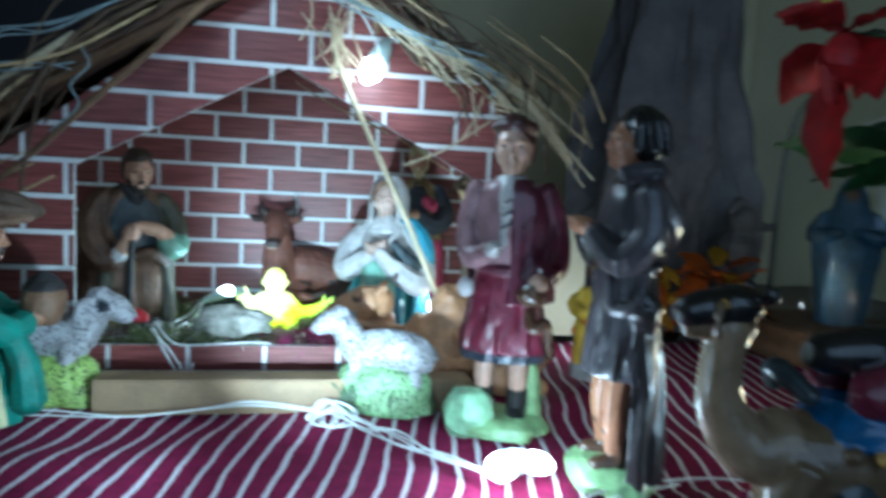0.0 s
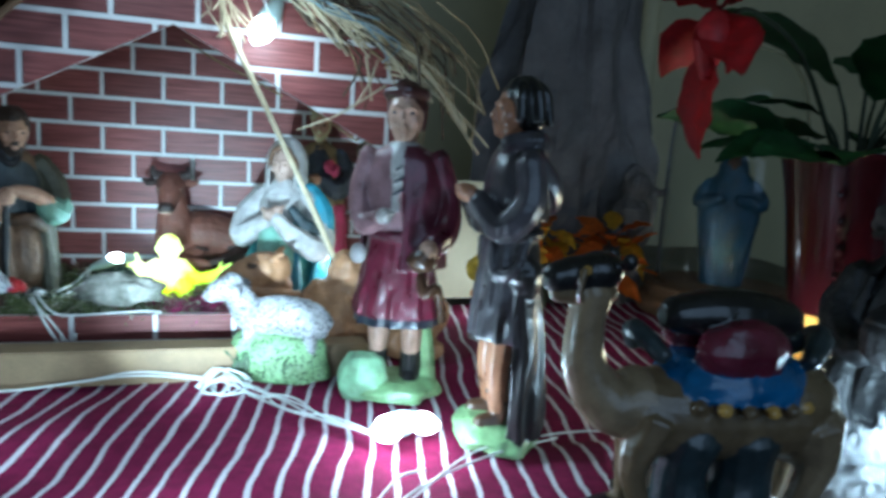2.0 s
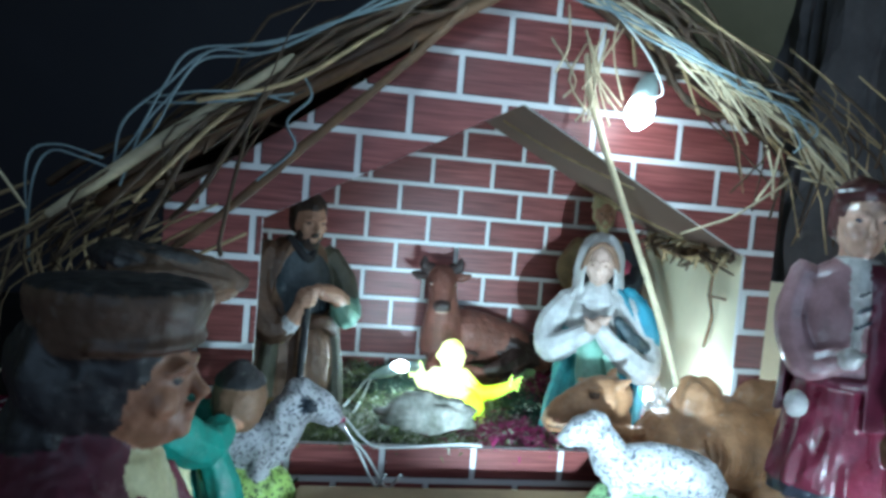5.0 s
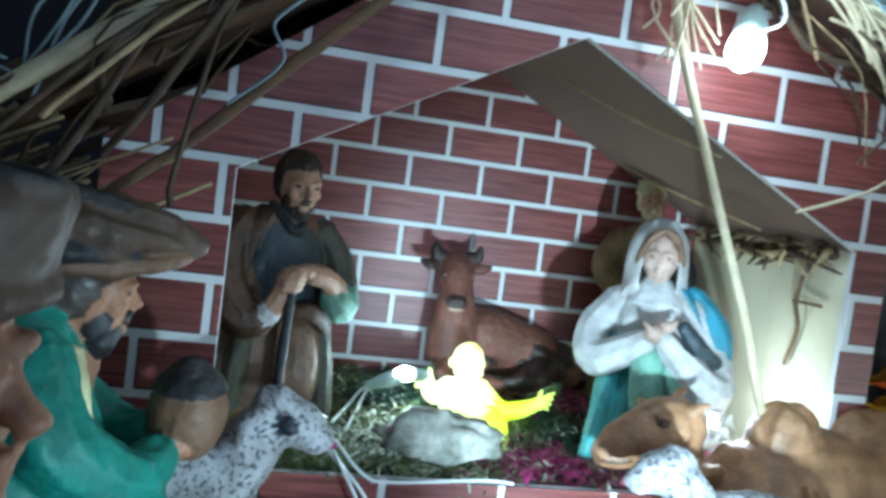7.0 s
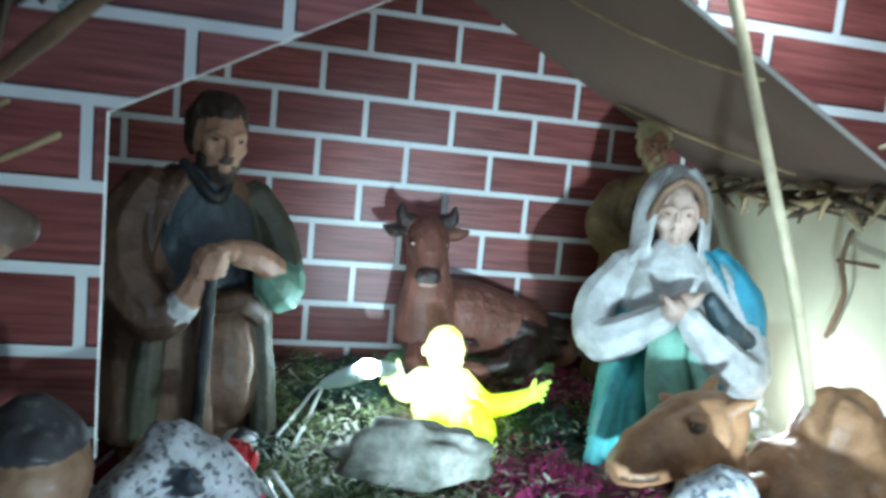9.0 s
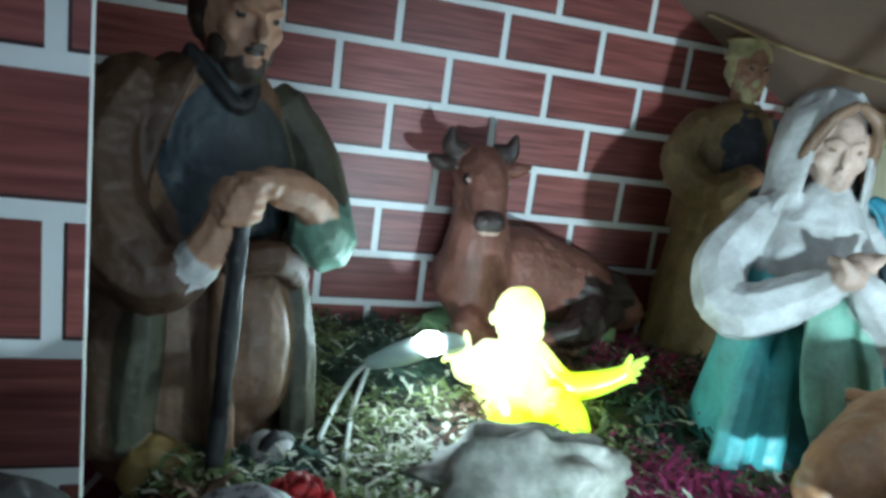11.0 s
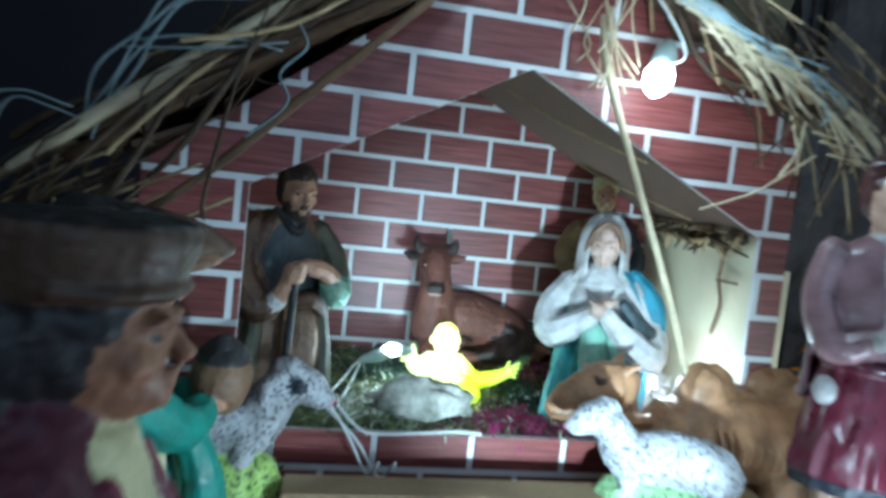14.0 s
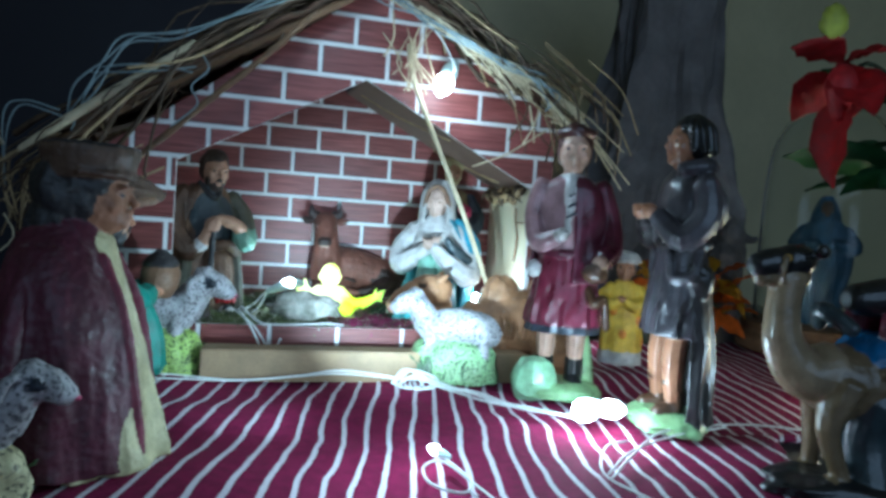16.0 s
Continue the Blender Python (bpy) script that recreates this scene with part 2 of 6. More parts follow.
def robe(bm, rings, mat=0, folds=0, depth=0.0, seg=40, n=4, phase=0.0, span=None):
    """A draped body: ellipses (x, y, z, rx, ry) up the figure, with folds that fade upwards. span: degrees, for an open cape."""
    line = smooth_line(rings, n)
    low, high = line[0][2], line[-1][2]
    out = []
    for q in line:
        k = 1 - (q[2] - low) / max(1e-6, abs(high - low)) if high > low else 1
        ring = []
        for j in range(seg):
            a = 2 * math.pi * j / seg
            if span:
                a = radians(span[0]) + radians(span[1] - span[0]) * j / (seg - 1)
            f = 1 + depth * (0.25 + 0.75 * k) * (math.sin(folds * a + phase + 1.3 * math.sin(9 * k)) + 0.5 * math.sin(folds * 1.7 * a + 2 * phase))
            ring.append(Vector((q[0] + q[3] * f * math.cos(a), q[1] + q[4] * f * math.sin(a), q[2])))
        out.append(ring)
    if span:
        rows = [[bm.verts.new(p) for p in ring] for ring in out]
        inner = [[bm.verts.new(Vector((q[0] + (p.x - q[0]) * 0.9, q[1] + (p.y - q[1]) * 0.9, p.z))) for p in ring] for q, ring in zip(line, out)]
        for a, b in zip(range(len(rows) - 1), range(1, len(rows))):
            for j in range(seg - 1):
                bm.faces.new((rows[a][j], rows[a][j + 1], rows[b][j + 1], rows[b][j])).material_index = mat
                bm.faces.new((inner[a][j], inner[b][j], inner[b][j + 1], inner[a][j + 1])).material_index = mat
            for j in (0, seg - 1):
                bm.faces.new((rows[a][j], rows[b][j], inner[b][j], inner[a][j])).material_index = mat
        for r in (0, -1):
            for j in range(seg - 1):
                bm.faces.new((rows[r][j], rows[r][j + 1], inner[r][j + 1], inner[r][j])).material_index = mat
    else:
        skin(bm, out, mat)


def roughen(bm, amount, scale):
    for v in bm.verts:
        v.co += Vector([amount * noise.noise(v.co * scale + Vector((7 * i, 3, 1))) for i in range(3)])


def statue(name, bm, colours, m, label, category="figurine", group="nativity figures", finish="matte", grain=0.0009, crease=0.0007, body=None):
    """Fuses the modelled shapes into one cast body and paints it: each place takes the colour of the shape it came from."""
    from mathutils.bvhtree import BVHTree
    bmesh.ops.recalc_face_normals(bm, faces=bm.faces[:])
    bm.faces.ensure_lookup_table()
    tree = BVHTree.FromBMesh(bm)
    index = [f.material_index for f in bm.faces]
    raw = bpy.data.meshes.new("raw")
    bm.to_mesh(raw)
    bm.free()
    ob = new(name, raw)
    mod = ob.modifiers.new("cast", "REMESH")
    mod.mode, mod.voxel_size = "VOXEL", grain
    me = bpy.data.meshes.new_from_object(ob.evaluated_get(bpy.context.evaluated_depsgraph_get()))
    ob.modifiers.clear()
    ob.data = me
    bpy.data.meshes.remove(raw)
    me.name = name
    paints = np.array([[*colours[k], 1.0] for k in range(len(colours))])
    cast = bmesh.new()
    cast.from_mesh(me)
    owner = [index[tree.find_nearest(v.co)[2]] for v in cast.verts]
    for _ in range(2):
        bmesh.ops.smooth_vert(cast, verts=cast.verts[:], factor=0.5, use_axis_x=True, use_axis_y=True, use_axis_z=True)
    for v in cast.verts:
        c = v.co
        v.co = c + v.normal * (crease * (noise.noise(Vector((c.x * 190, c.y * 190, c.z * 70))) + 0.5 * noise.noise(c * 420)))
    cast.to_mesh(me)
    cast.free()
    col = me.color_attributes.new("paint", "FLOAT_COLOR", "POINT")
    col.data.foreach_set("color", paints[owner].astype(np.float32).ravel())
    me.materials.append(body or M[finish])
    me.shade_smooth()
    ob.matrix_basis = m
    return tagged(ob, label, category, group)


def painted(name, rough, coat, wear):
    """Brushed paint on cast plaster: the painted colour with blotches, chips and dust."""
    m = material(name, (1, 1, 1), rough, var=0.3, scale=85, bump=0.25, fine=650, coat=coat, second=(0.62, 0.6, 0.58))
    nt = m.node_tree
    b = nt.nodes["Principled BSDF"]
    at = nt.nodes.new("ShaderNodeVertexColor")
    at.layer_name = "paint"
    mix = nt.nodes.new("ShaderNodeMix")
    mix.data_type, mix.blend_type = "RGBA", "MULTIPLY"
    mix.inputs["Factor"].default_value = 1
    nt.links.new(at.outputs["Color"], mix.inputs[6])
    nt.links.new(b.inputs["Base Color"].links[0].from_socket, mix.inputs[7])
    geo = nt.nodes.new("ShaderNodeNewGeometry")
    n = nt.nodes.new("ShaderNodeTexNoise")
    n.inputs["Scale"].default_value, n.inputs["Detail"].default_value = 260, 6
    nt.links.new(geo.outputs["Position"], n.inputs["Vector"])
    r = nt.nodes.new("ShaderNodeMapRange")
    r.inputs["From Min"].default_value, r.inputs["From Max"].default_value, r.inputs["To Max"].default_value = 0.60, 0.74, wear
    nt.links.new(n.outputs["Fac"], r.inputs["Value"])
    chip = nt.nodes.new("ShaderNodeMix")
    chip.data_type = "RGBA"
    nt.links.new(r.outputs["Result"], chip.inputs["Factor"])
    nt.links.new(mix.outputs[2], chip.inputs[6])
    chip.inputs[7].default_value = (0.45, 0.42, 0.38, 1)
    nt.links.new(chip.outputs[2], b.inputs["Base Color"])
    return m


# Near-black colour that stands in for the unlit room behind the stable.
M["door"] = material("unlit_room_dark", (0.012, 0.010, 0.022), 0.6, var=0.2, scale=8, bump=0.05)
M["matte"] = painted("matte_painted_plaster", 0.55, 0.06, 0.12)
M["glazed"] = painted("glazed_painted_plaster", 0.30, 0.35, 0.05)
M["bare"] = painted("clay_painted_plaster", 0.5, 0.1, 0.25)


# ---------------------------------------------------------------- room and table
def room():
    for name, lo, hi, mat in (
        ("wall_back", (0.16, 0.52, -0.75), (1.6, 0.6, 1.7), "plaster"),
        ("door_1", (-1.3, 0.535, -0.75), (0.16, 0.6, 1.7), "door"),
        ("wall_left", (-1.38, -1.9, -0.75), (-1.3, 0.6, 1.7), "plaster"),
        ("wall_right", (1.6, -1.9, -0.75), (1.68, 0.6, 1.7), "plaster"),
        # Front wall, out of view: split round an opening added for the fill lamp.
        ("wall_front", (-1.3, -1.98, -0.75), (1.6, -1.9, 0.1), "plaster"),
        ("wall_front_top", (-1.3, -1.98, 1.3), (1.6, -1.9, 1.7), "plaster"),
        ("wall_front_left", (-1.3, -1.98, 0.1), (-0.6, -1.9, 1.3), "plaster"),
        ("wall_front_right", (0.9, -1.98, 0.1), (1.6, -1.9, 1.3), "plaster"),
        ("ceiling", (-1.38, -1.98, 1.7), (1.68, 0.6, 1.78), "plaster"),
        ("floor", (-1.38, -1.98, -0.83), (1.68, 0.6, -0.75), "table"),
    ):
        ob = part(name, box_mesh(lo, hi), M[mat], None, smooth=False)
        tagged(ob, {"wall_back": "cream painted room wall in deep shade", "floor": "dark room floor under the table", "door_1": "dark panel standing in for the unlit room behind the stable"}.get(name, "plain painted room surface in the dark"), name.split("_")[0], kind="structure")
    t = anchor("table")
    tagged(t, "dark wooden table carrying the nativity display", "table")
    part("tabletop", box_mesh((-0.75, -0.85, -0.045), (1.05, 0.48, -0.012), 0.004), M["table"], t)
    for x in (-0.7, 1.0):
        for y in (-0.8, 0.42):
            part("leg", box_mesh((x - 0.03, y - 0.03, -0.75), (x + 0.03, y + 0.03, -0.045), 0.004), M["table"], t)


room()


# ---------------------------------------------------------------- the striped towel
def cloth_height(x, y):
    h = 0.0018 * math.sin(38 * x + 9 * y) + 0.0014 * math.sin(61 * y - 22 * x + 1) + 0.001 * noise.noise(Vector((x * 30, y * 30, 0)))
    if y > -0.357:
        h -= 0.004 * min(1.0, max(0.0, (x - 0.22) / 0.03)) * min(1.0, (y + 0.357) / 0.012)
    return h - 0.002


def towel():
    x0, x1, y0, y1, nx, ny = -0.46, 0.62, -0.80, -0.02, 420, 160
    bm = bmesh.new()
    rows = []
    for j in range(ny + 1):
        y = y0 + (y1 - y0) * j / ny
        row = []
        for i in range(nx + 1):
            x = x0 + (x1 - x0) * i / nx
            row.append(bm.verts.new((x, y, cloth_height(x, y))))
        rows.append(row)
    for j in range(ny):
        for i in range(nx):
            c = rows[j][i].co
            if c.y < -0.357 and c.x > 0.313 + 0.65 * (c.y + 0.357):
                continue
            bm.faces.new((rows[j][i], rows[j][i + 1], rows[j + 1][i + 1], rows[j + 1][i]))
    bmesh.ops.delete(bm, geom=[v for v in bm.verts if not v.link_faces], context="VERTS")
    ob = mesh_object("striped_towel", bm, [M["towel"]])
    mod = ob.modifiers.new("thick", "SOLIDIFY")
    mod.thickness, mod.offset = 0.004, -1
    tagged(ob, "magenta terry towel with thin white stripes spread over the table", "towel")


def towel_material():
    m = material("striped_terry", (0.20, 0.012, 0.058), 0.95, var=0.3, scale=160, bump=1.0, fine=1100, spec=0.15)
    nt = m.node_tree
    b = nt.nodes["Principled BSDF"]
    geo = nt.nodes.new("ShaderNodeNewGeometry")
    wob = nt.nodes.new("ShaderNodeTexNoise")
    wob.inputs["Scale"].default_value = 14
    nt.links.new(geo.outputs["Position"], wob.inputs["Vector"])
    fray = nt.nodes.new("ShaderNodeTexNoise")
    fray.inputs["Scale"].default_value = 700
    nt.links.new(geo.outputs["Position"], fray.inputs["Vector"])
    dot = nt.nodes.new("ShaderNodeVectorMath")
    dot.operation = "DOT_PRODUCT"
    dot.inputs[1].default_value = (STRIPE[0], STRIPE[1], 0)
    nt.links.new(geo.outputs["Position"], dot.inputs[0])
    def math_node(op, a, bb):
        n = nt.nodes.new("ShaderNodeMath")
        n.operation = op
        for k, v in enumerate((a, bb)):
            if isinstance(v, (int, float)):
                n.inputs[k].default_value = v
            else:
                nt.links.new(v, n.inputs[k])
        return n.outputs[0]
    s = math_node("ADD", dot.outputs["Value"], math_node("MULTIPLY", wob.outputs["Fac"], 0.012))
    s = math_node("ADD", s, math_node("MULTIPLY", fray.outputs["Fac"], 0.0016))
    s = math_node("FRACT", math_node("DIVIDE", s, PITCH), 0)
    white = math_node("GREATER_THAN", s, 0.79)
    mix = nt.nodes.new("ShaderNodeMix")
    mix.data_type = "RGBA"
    old = b.inputs["Base Color"].links[0].from_socket
    nt.links.new(white, mix.inputs["Factor"])
    nt.links.new(old, mix.inputs[6])
    mix.inputs[7].default_value = (0.62, 0.58, 0.62, 1)
    nt.links.new(mix.outputs[2], b.inputs["Base Color"])
    return m


STRIPE, PITCH = (0.98, -0.2), 0.0127
M["towel"] = towel_material()
towel()


# ---------------------------------------------------------------- the stable
def clip(poly, a, b, c):
    """The part of a polygon (x, z) where a x + b z <= c."""
    out = []
    for p, q in zip(poly, poly[1:] + poly[:1]):
        dp, dq = a * p[0] + b * p[1] - c, a * q[0] + b * q[1] - c
        if dp <= 0:
            out.append(p)
        if (dp < 0) != (dq < 0) and dp != dq:
            t = dp / (dp - dq)
            out.append((p[0] + (q[0] - p[0]) * t, p[1] + (q[1] - p[1]) * t))
    return out


def line_side(p, q, below):
    """Half plane below (or above) the line through p and q, p left of q."""
    a, b = -(q[1] - p[1]), q[0] - p[0]
    c = a * p[0] + b * p[1]
    return (a, b, c) if below else (-a, -b, -c)


def prism(bm, poly, y0, y1, mat=0):
    if len(poly) < 3:
        return
    area = sum(p[0] * q[1] - q[0] * p[1] for p, q in zip(poly, poly[1:] + poly[:1]))
    if abs(area) < 2e-7:
        return
    if area < 0:
        poly = poly[::-1]
    front = [bm.verts.new((x, y0, z)) for x, z in poly]
    back = [bm.verts.new((x, y1, z)) for x, z in poly]
    bm.faces.new(front).material_index = mat
    bm.faces.new(back[::-1]).material_index = mat
    n = len(poly)
    for k in range(n):
        bm.faces.new((front[k], back[k], back[(k + 1) % n], front[(k + 1) % n])).material_index = mat


BP, BR, BH, BW = 0.05, 0.0237, 0.0196, 0.0462
OL, OA, OR = (-0.063, 0.147), (0.072, 0.221), (0.2145, 0.147)
SILL = 0.027
EL, EA, ER = (-0.135, 0.135), (0.075, 0.292), (0.275, 0.186)
FX0, FX1 = -0.112, 0.232
FY = -0.178


def facade_regions():
    roof = [line_side(EL, EA, True), line_side(EA, ER, True)]
    left = [(1, 0, OL[0]), (-1, 0, -FX0), line_side((-0.100, 0.026), (-0.078, 0.034), False), line_side((-0.078, 0.034), (OL[0], 0.046), False)]
    right = [(-1, 0, -OR[0]), (1, 0, FX1)]
    mid = [(-1, 0, -OL[0]), (1, 0, OR[0])]
    return [
        left + roof, right + roof,
        mid + [(0, 1, SILL)],
        [(-1, 0, -OL[0]), (1, 0, OA[0]), line_side(OL, OA, False)] + roof,
        [(-1, 0, -OA[0]), (1, 0, OR[0]), line_side(OA, OR, False)] + roof,
    ]


def paper_wall(name, y, regions, x0, x1, z0, z1, ox, oz, label, pitch, width):
    """Printed brick paper on card: the card sheet, and each printed brick as a thin patch of its own."""
    bm = bmesh.new()
    for reg in regions:
        poly = [(x0, z0), (x1, z0), (x1, z1), (x0, z1)]
        for h in reg:
            poly = clip(poly, *h)
        prism(bm, poly, y, y + 0.0035)
    wall = part(name, bm, M["mortar"], None, smooth=False)
    tagged(wall, label, "wall", kind="structure")
    r0, r1 = math.floor((oz - z1) / BR) - 1, math.ceil((oz - z0) / BR) + 1
    for r in range(r0, r1 + 1):
        zt = oz - r * BR
        shift = 0.5 * pitch if r % 2 else 0.0
        for k in range(math.floor((x0 - ox) / pitch) - 2, math.ceil((x1 - ox) / pitch) + 2):
            xl = ox + k * pitch + shift
            bm = bmesh.new()
            for reg in regions:
                rect = [(xl, zt - BH), (xl + width, zt - BH), (xl + width, zt), (xl, zt)]
                dark = [(xl - 0.0006, zt - BH - 0.0007), (xl + width, zt - BH - 0.0007), (xl + width, zt), (xl - 0.0006, zt)]
                lim = [(1, 0, x1), (-1, 0, -x0), (0, 1, z1), (0, -1, -z0)]
                for h in reg + lim:
                    rect, dark = clip(rect, *h), clip(dark, *h)
                prism(bm, dark, y - 0.00012, y + 0.0005, 1)
                prism(bm, rect, y - 0.0003, y + 0.0005, 0)
            if len(bm.faces) == 0:
                bm.free()
                continue
            mesh_object("brick", bm, [M["brick"], M["brick_shadow"]], wall, smooth=False)
    return wall


back_gable = [[line_side((-0.12, 0.172), (0.072, 0.262), True), (1, 0, 0.072)], [(-1, 0, -0.072), line_side((0.072, 0.2425), (0.25, 0.150), True)]]
paper_wall("wall_stable_back", 0.0, back_gable, -0.1365, 0.238, 0.0, 0.26, 0.0, 0.2,
           "back wall of the stable in printed red brick paper", BP, BW)
paper_wall("wall_stable_front", FY, facade_regions(), FX0, FX1, 0.0, 0.30, -0.0139, 0.1955,
           "stable front of printed brick paper with a gabled opening", 0.0516, 0.0478)


def stable_shell():
    bm = bmesh.new()
    # right flank runs from the opening's edge to the back wall
    a, b = (OR[0] + 0.002, FY + 0.0038), (0.2385, 0.0)
    for (xa, ya), (xb, yb) in ((a, b),):
        lo = [bm.verts.new(p) for p in ((xa, ya, 0), (xb, yb, 0), (xb + 0.003, yb, 0), (xa + 0.003, ya, 0))]
        hi = [bm.verts.new((v.co.x, v.co.y, 0.149 if k in (0, 3) else 0.165)) for k, v in enumerate(lo)]
        bm.faces.new(lo[::-1])
        bm.faces.new(hi)
        for k in range(4):
            bm.faces.new((lo[k], lo[(k + 1) % 4], hi[(k + 1) % 4], hi[k]))
    tagged(part("wall_stable_right", bm, M["cream"], None, smooth=False), "cream card side wall inside the stable, creased", "wall", kind="structure")
    bm = bmesh.new()
    lo = [bm.verts.new(p) for p in ((-0.103, FY + 0.0038, 0), (-0.100, FY + 0.0038, 0), (-0.137, -0.0005, 0), (-0.140, -0.0005, 0))]
    hi = [bm.verts.new(v.co + Vector((0, 0, 0.137))) for v in lo]
    bm.faces.new(lo[::-1])
    bm.faces.new(hi)
    for k in range(4):
        bm.faces.new((lo[k], lo[(k + 1) % 4], hi[(k + 1) % 4], hi[k]))
    tagged(part("wall_stable_left", bm, M["card"], None, smooth=False), "brown card side wall of the stable in shade", "wall", kind="structure")
    bm = bmesh.new()
    for p, q, p2, q2 in (((-0.118, 0.158), (0.072, 0.243), (-0.12, 0.1735), (0.072, 0.264)), (OA, (OR[0] + 0.014, 0.1405), (0.075, 0.2425), (0.25, 0.1525))):
        v = [bm.verts.new(c) for c in ((p[0], FY + 0.004, p[1]), (q[0], FY + 0.004, q[1]), (q2[0], 0.02, q2[1]), (p2[0], 0.02, p2[1]))]
        w = [bm.verts.new(u.co + Vector((0, 0, 0.003))) for u in v]
        bm.faces.new(v[::-1])
        bm.faces.new(w)
        for k in range(4):
            bm.faces.new((v[k], v[(k + 1) % 4], w[(k + 1) % 4], w[k]))
    bmesh.ops.recalc_face_normals(bm, faces=bm.faces[:])
    tagged(part("stable_roof", bm, M["card"], None, smooth=False), "brown cardboard gable roof of the stable with taped creases", "roof", kind="structure")
    # Panel added for a bright cream surface supposed here, lit by the rear lamp.
    bm = box_mesh((0.292, -0.022, 0.0), (0.362, -0.019, 0.122), 0.0008)
    tagged(part("card_panel", bm, M["cream"], None, smooth=False), "cream card panel standing behind the shepherds", "panel")
    bm = box_mesh((OL[0] - 0.0055, FY + 0.001, 0.0), (OL[0] - 0.0005, FY + 0.0034, 0.052), 0.0004)
    tagged(part("wooden_post", bm, M["wood"], None, smooth=False), "thin brown wooden post beside the stable opening", "post")
    bm = box_mesh((-0.06, -0.172, -0.004), (0.232, -0.001, 0.021), 0.001)
    tagged(part("stable_floor", bm, M["card"], None, smooth=False), "cardboard floor of the stable under the moss", "floor", kind="structure")
    bm = box_mesh((-0.034, -0.236, -0.002), (0.20, -0.213, 0.0195), 0.0012)
    for v in bm.verts:
        v.co.z += 0.0006 * noise.noise(v.co * 40)
    tagged(part("wooden_batten", bm, M["wood"], None, smooth=False), "raw wooden batten lying before the stable", "batten")


stable_shell()


# ---------------------------------------------------------------- paints of the figurines
P = {
    "linen": (0.27, 0.19, 0.09),
    "mantle": (0.012, 0.055, 0.10),
    "skin": (0.50, 0.28, 0.18),
    "tan": (0.38, 0.18, 0.10),
    "pale": (0.54, 0.38, 0.31),
    "brown": (0.085, 0.042, 0.022),
    "dark": (0.022, 0.02, 0.022),
    "black": (0.012, 0.012, 0.014),
    "hair": (0.050, 0.031, 0.022),
    "auburn": (0.06, 0.018, 0.018),
    "sand": (0.30, 0.22, 0.13),
    # dark teal, also used for the shadow painted at the woman's sleeve
    "shade": (0.03, 0.05, 0.06),
    "rosewood": (0.16, 0.04, 0.055),
    "leather": (0.095, 0.055, 0.034),
    "blush": (0.56, 0.36, 0.27),
    "robe": (0.19, 0.105, 0.06),
    "olive": (0.085, 0.08, 0.05),
    "steel": (0.055, 0.07, 0.08),
    "mint": (0.20, 0.38, 0.29),
    "ochre": (0.42, 0.28, 0.10),
    "white": (0.50, 0.49, 0.48),
    "teal": (0.13, 0.52, 0.54),
    "blue": (0.04, 0.24, 0.33),
    "maroon": (0.17, 0.018, 0.045),
    "wine": (0.09, 0.012, 0.03),
    "mauve": (0.34, 0.20, 0.22),
    "navy": (0.03, 0.04, 0.06),
    "green": (0.30, 0.50, 0.24),
    "lime": (0.38, 0.55, 0.13),
    "moss": (0.06, 0.12, 0.05),
    "pistachio": (0.35, 0.62, 0.38),
    "ox": (0.20, 0.078, 0.055),
    "oxdark": (0.035, 0.018, 0.015),
    "camel": (0.46, 0.24, 0.12),
    "cream": (0.62, 0.58, 0.33),
    "viridian": (0.02, 0.22, 0.17),
    "rose": (0.50, 0.05, 0.14),
    "grey": (0.055, 0.05, 0.06),
    "bronze": (0.20, 0.14, 0.075),
    "cobalt": (0.01, 0.14, 0.36),
    "gold": (0.7, 0.42, 0.1),
    "slate": (0.10, 0.095, 0.10),
    "orange": (0.75, 0.26, 0.03),
    "yellow": (0.75, 0.50, 0.05),
}


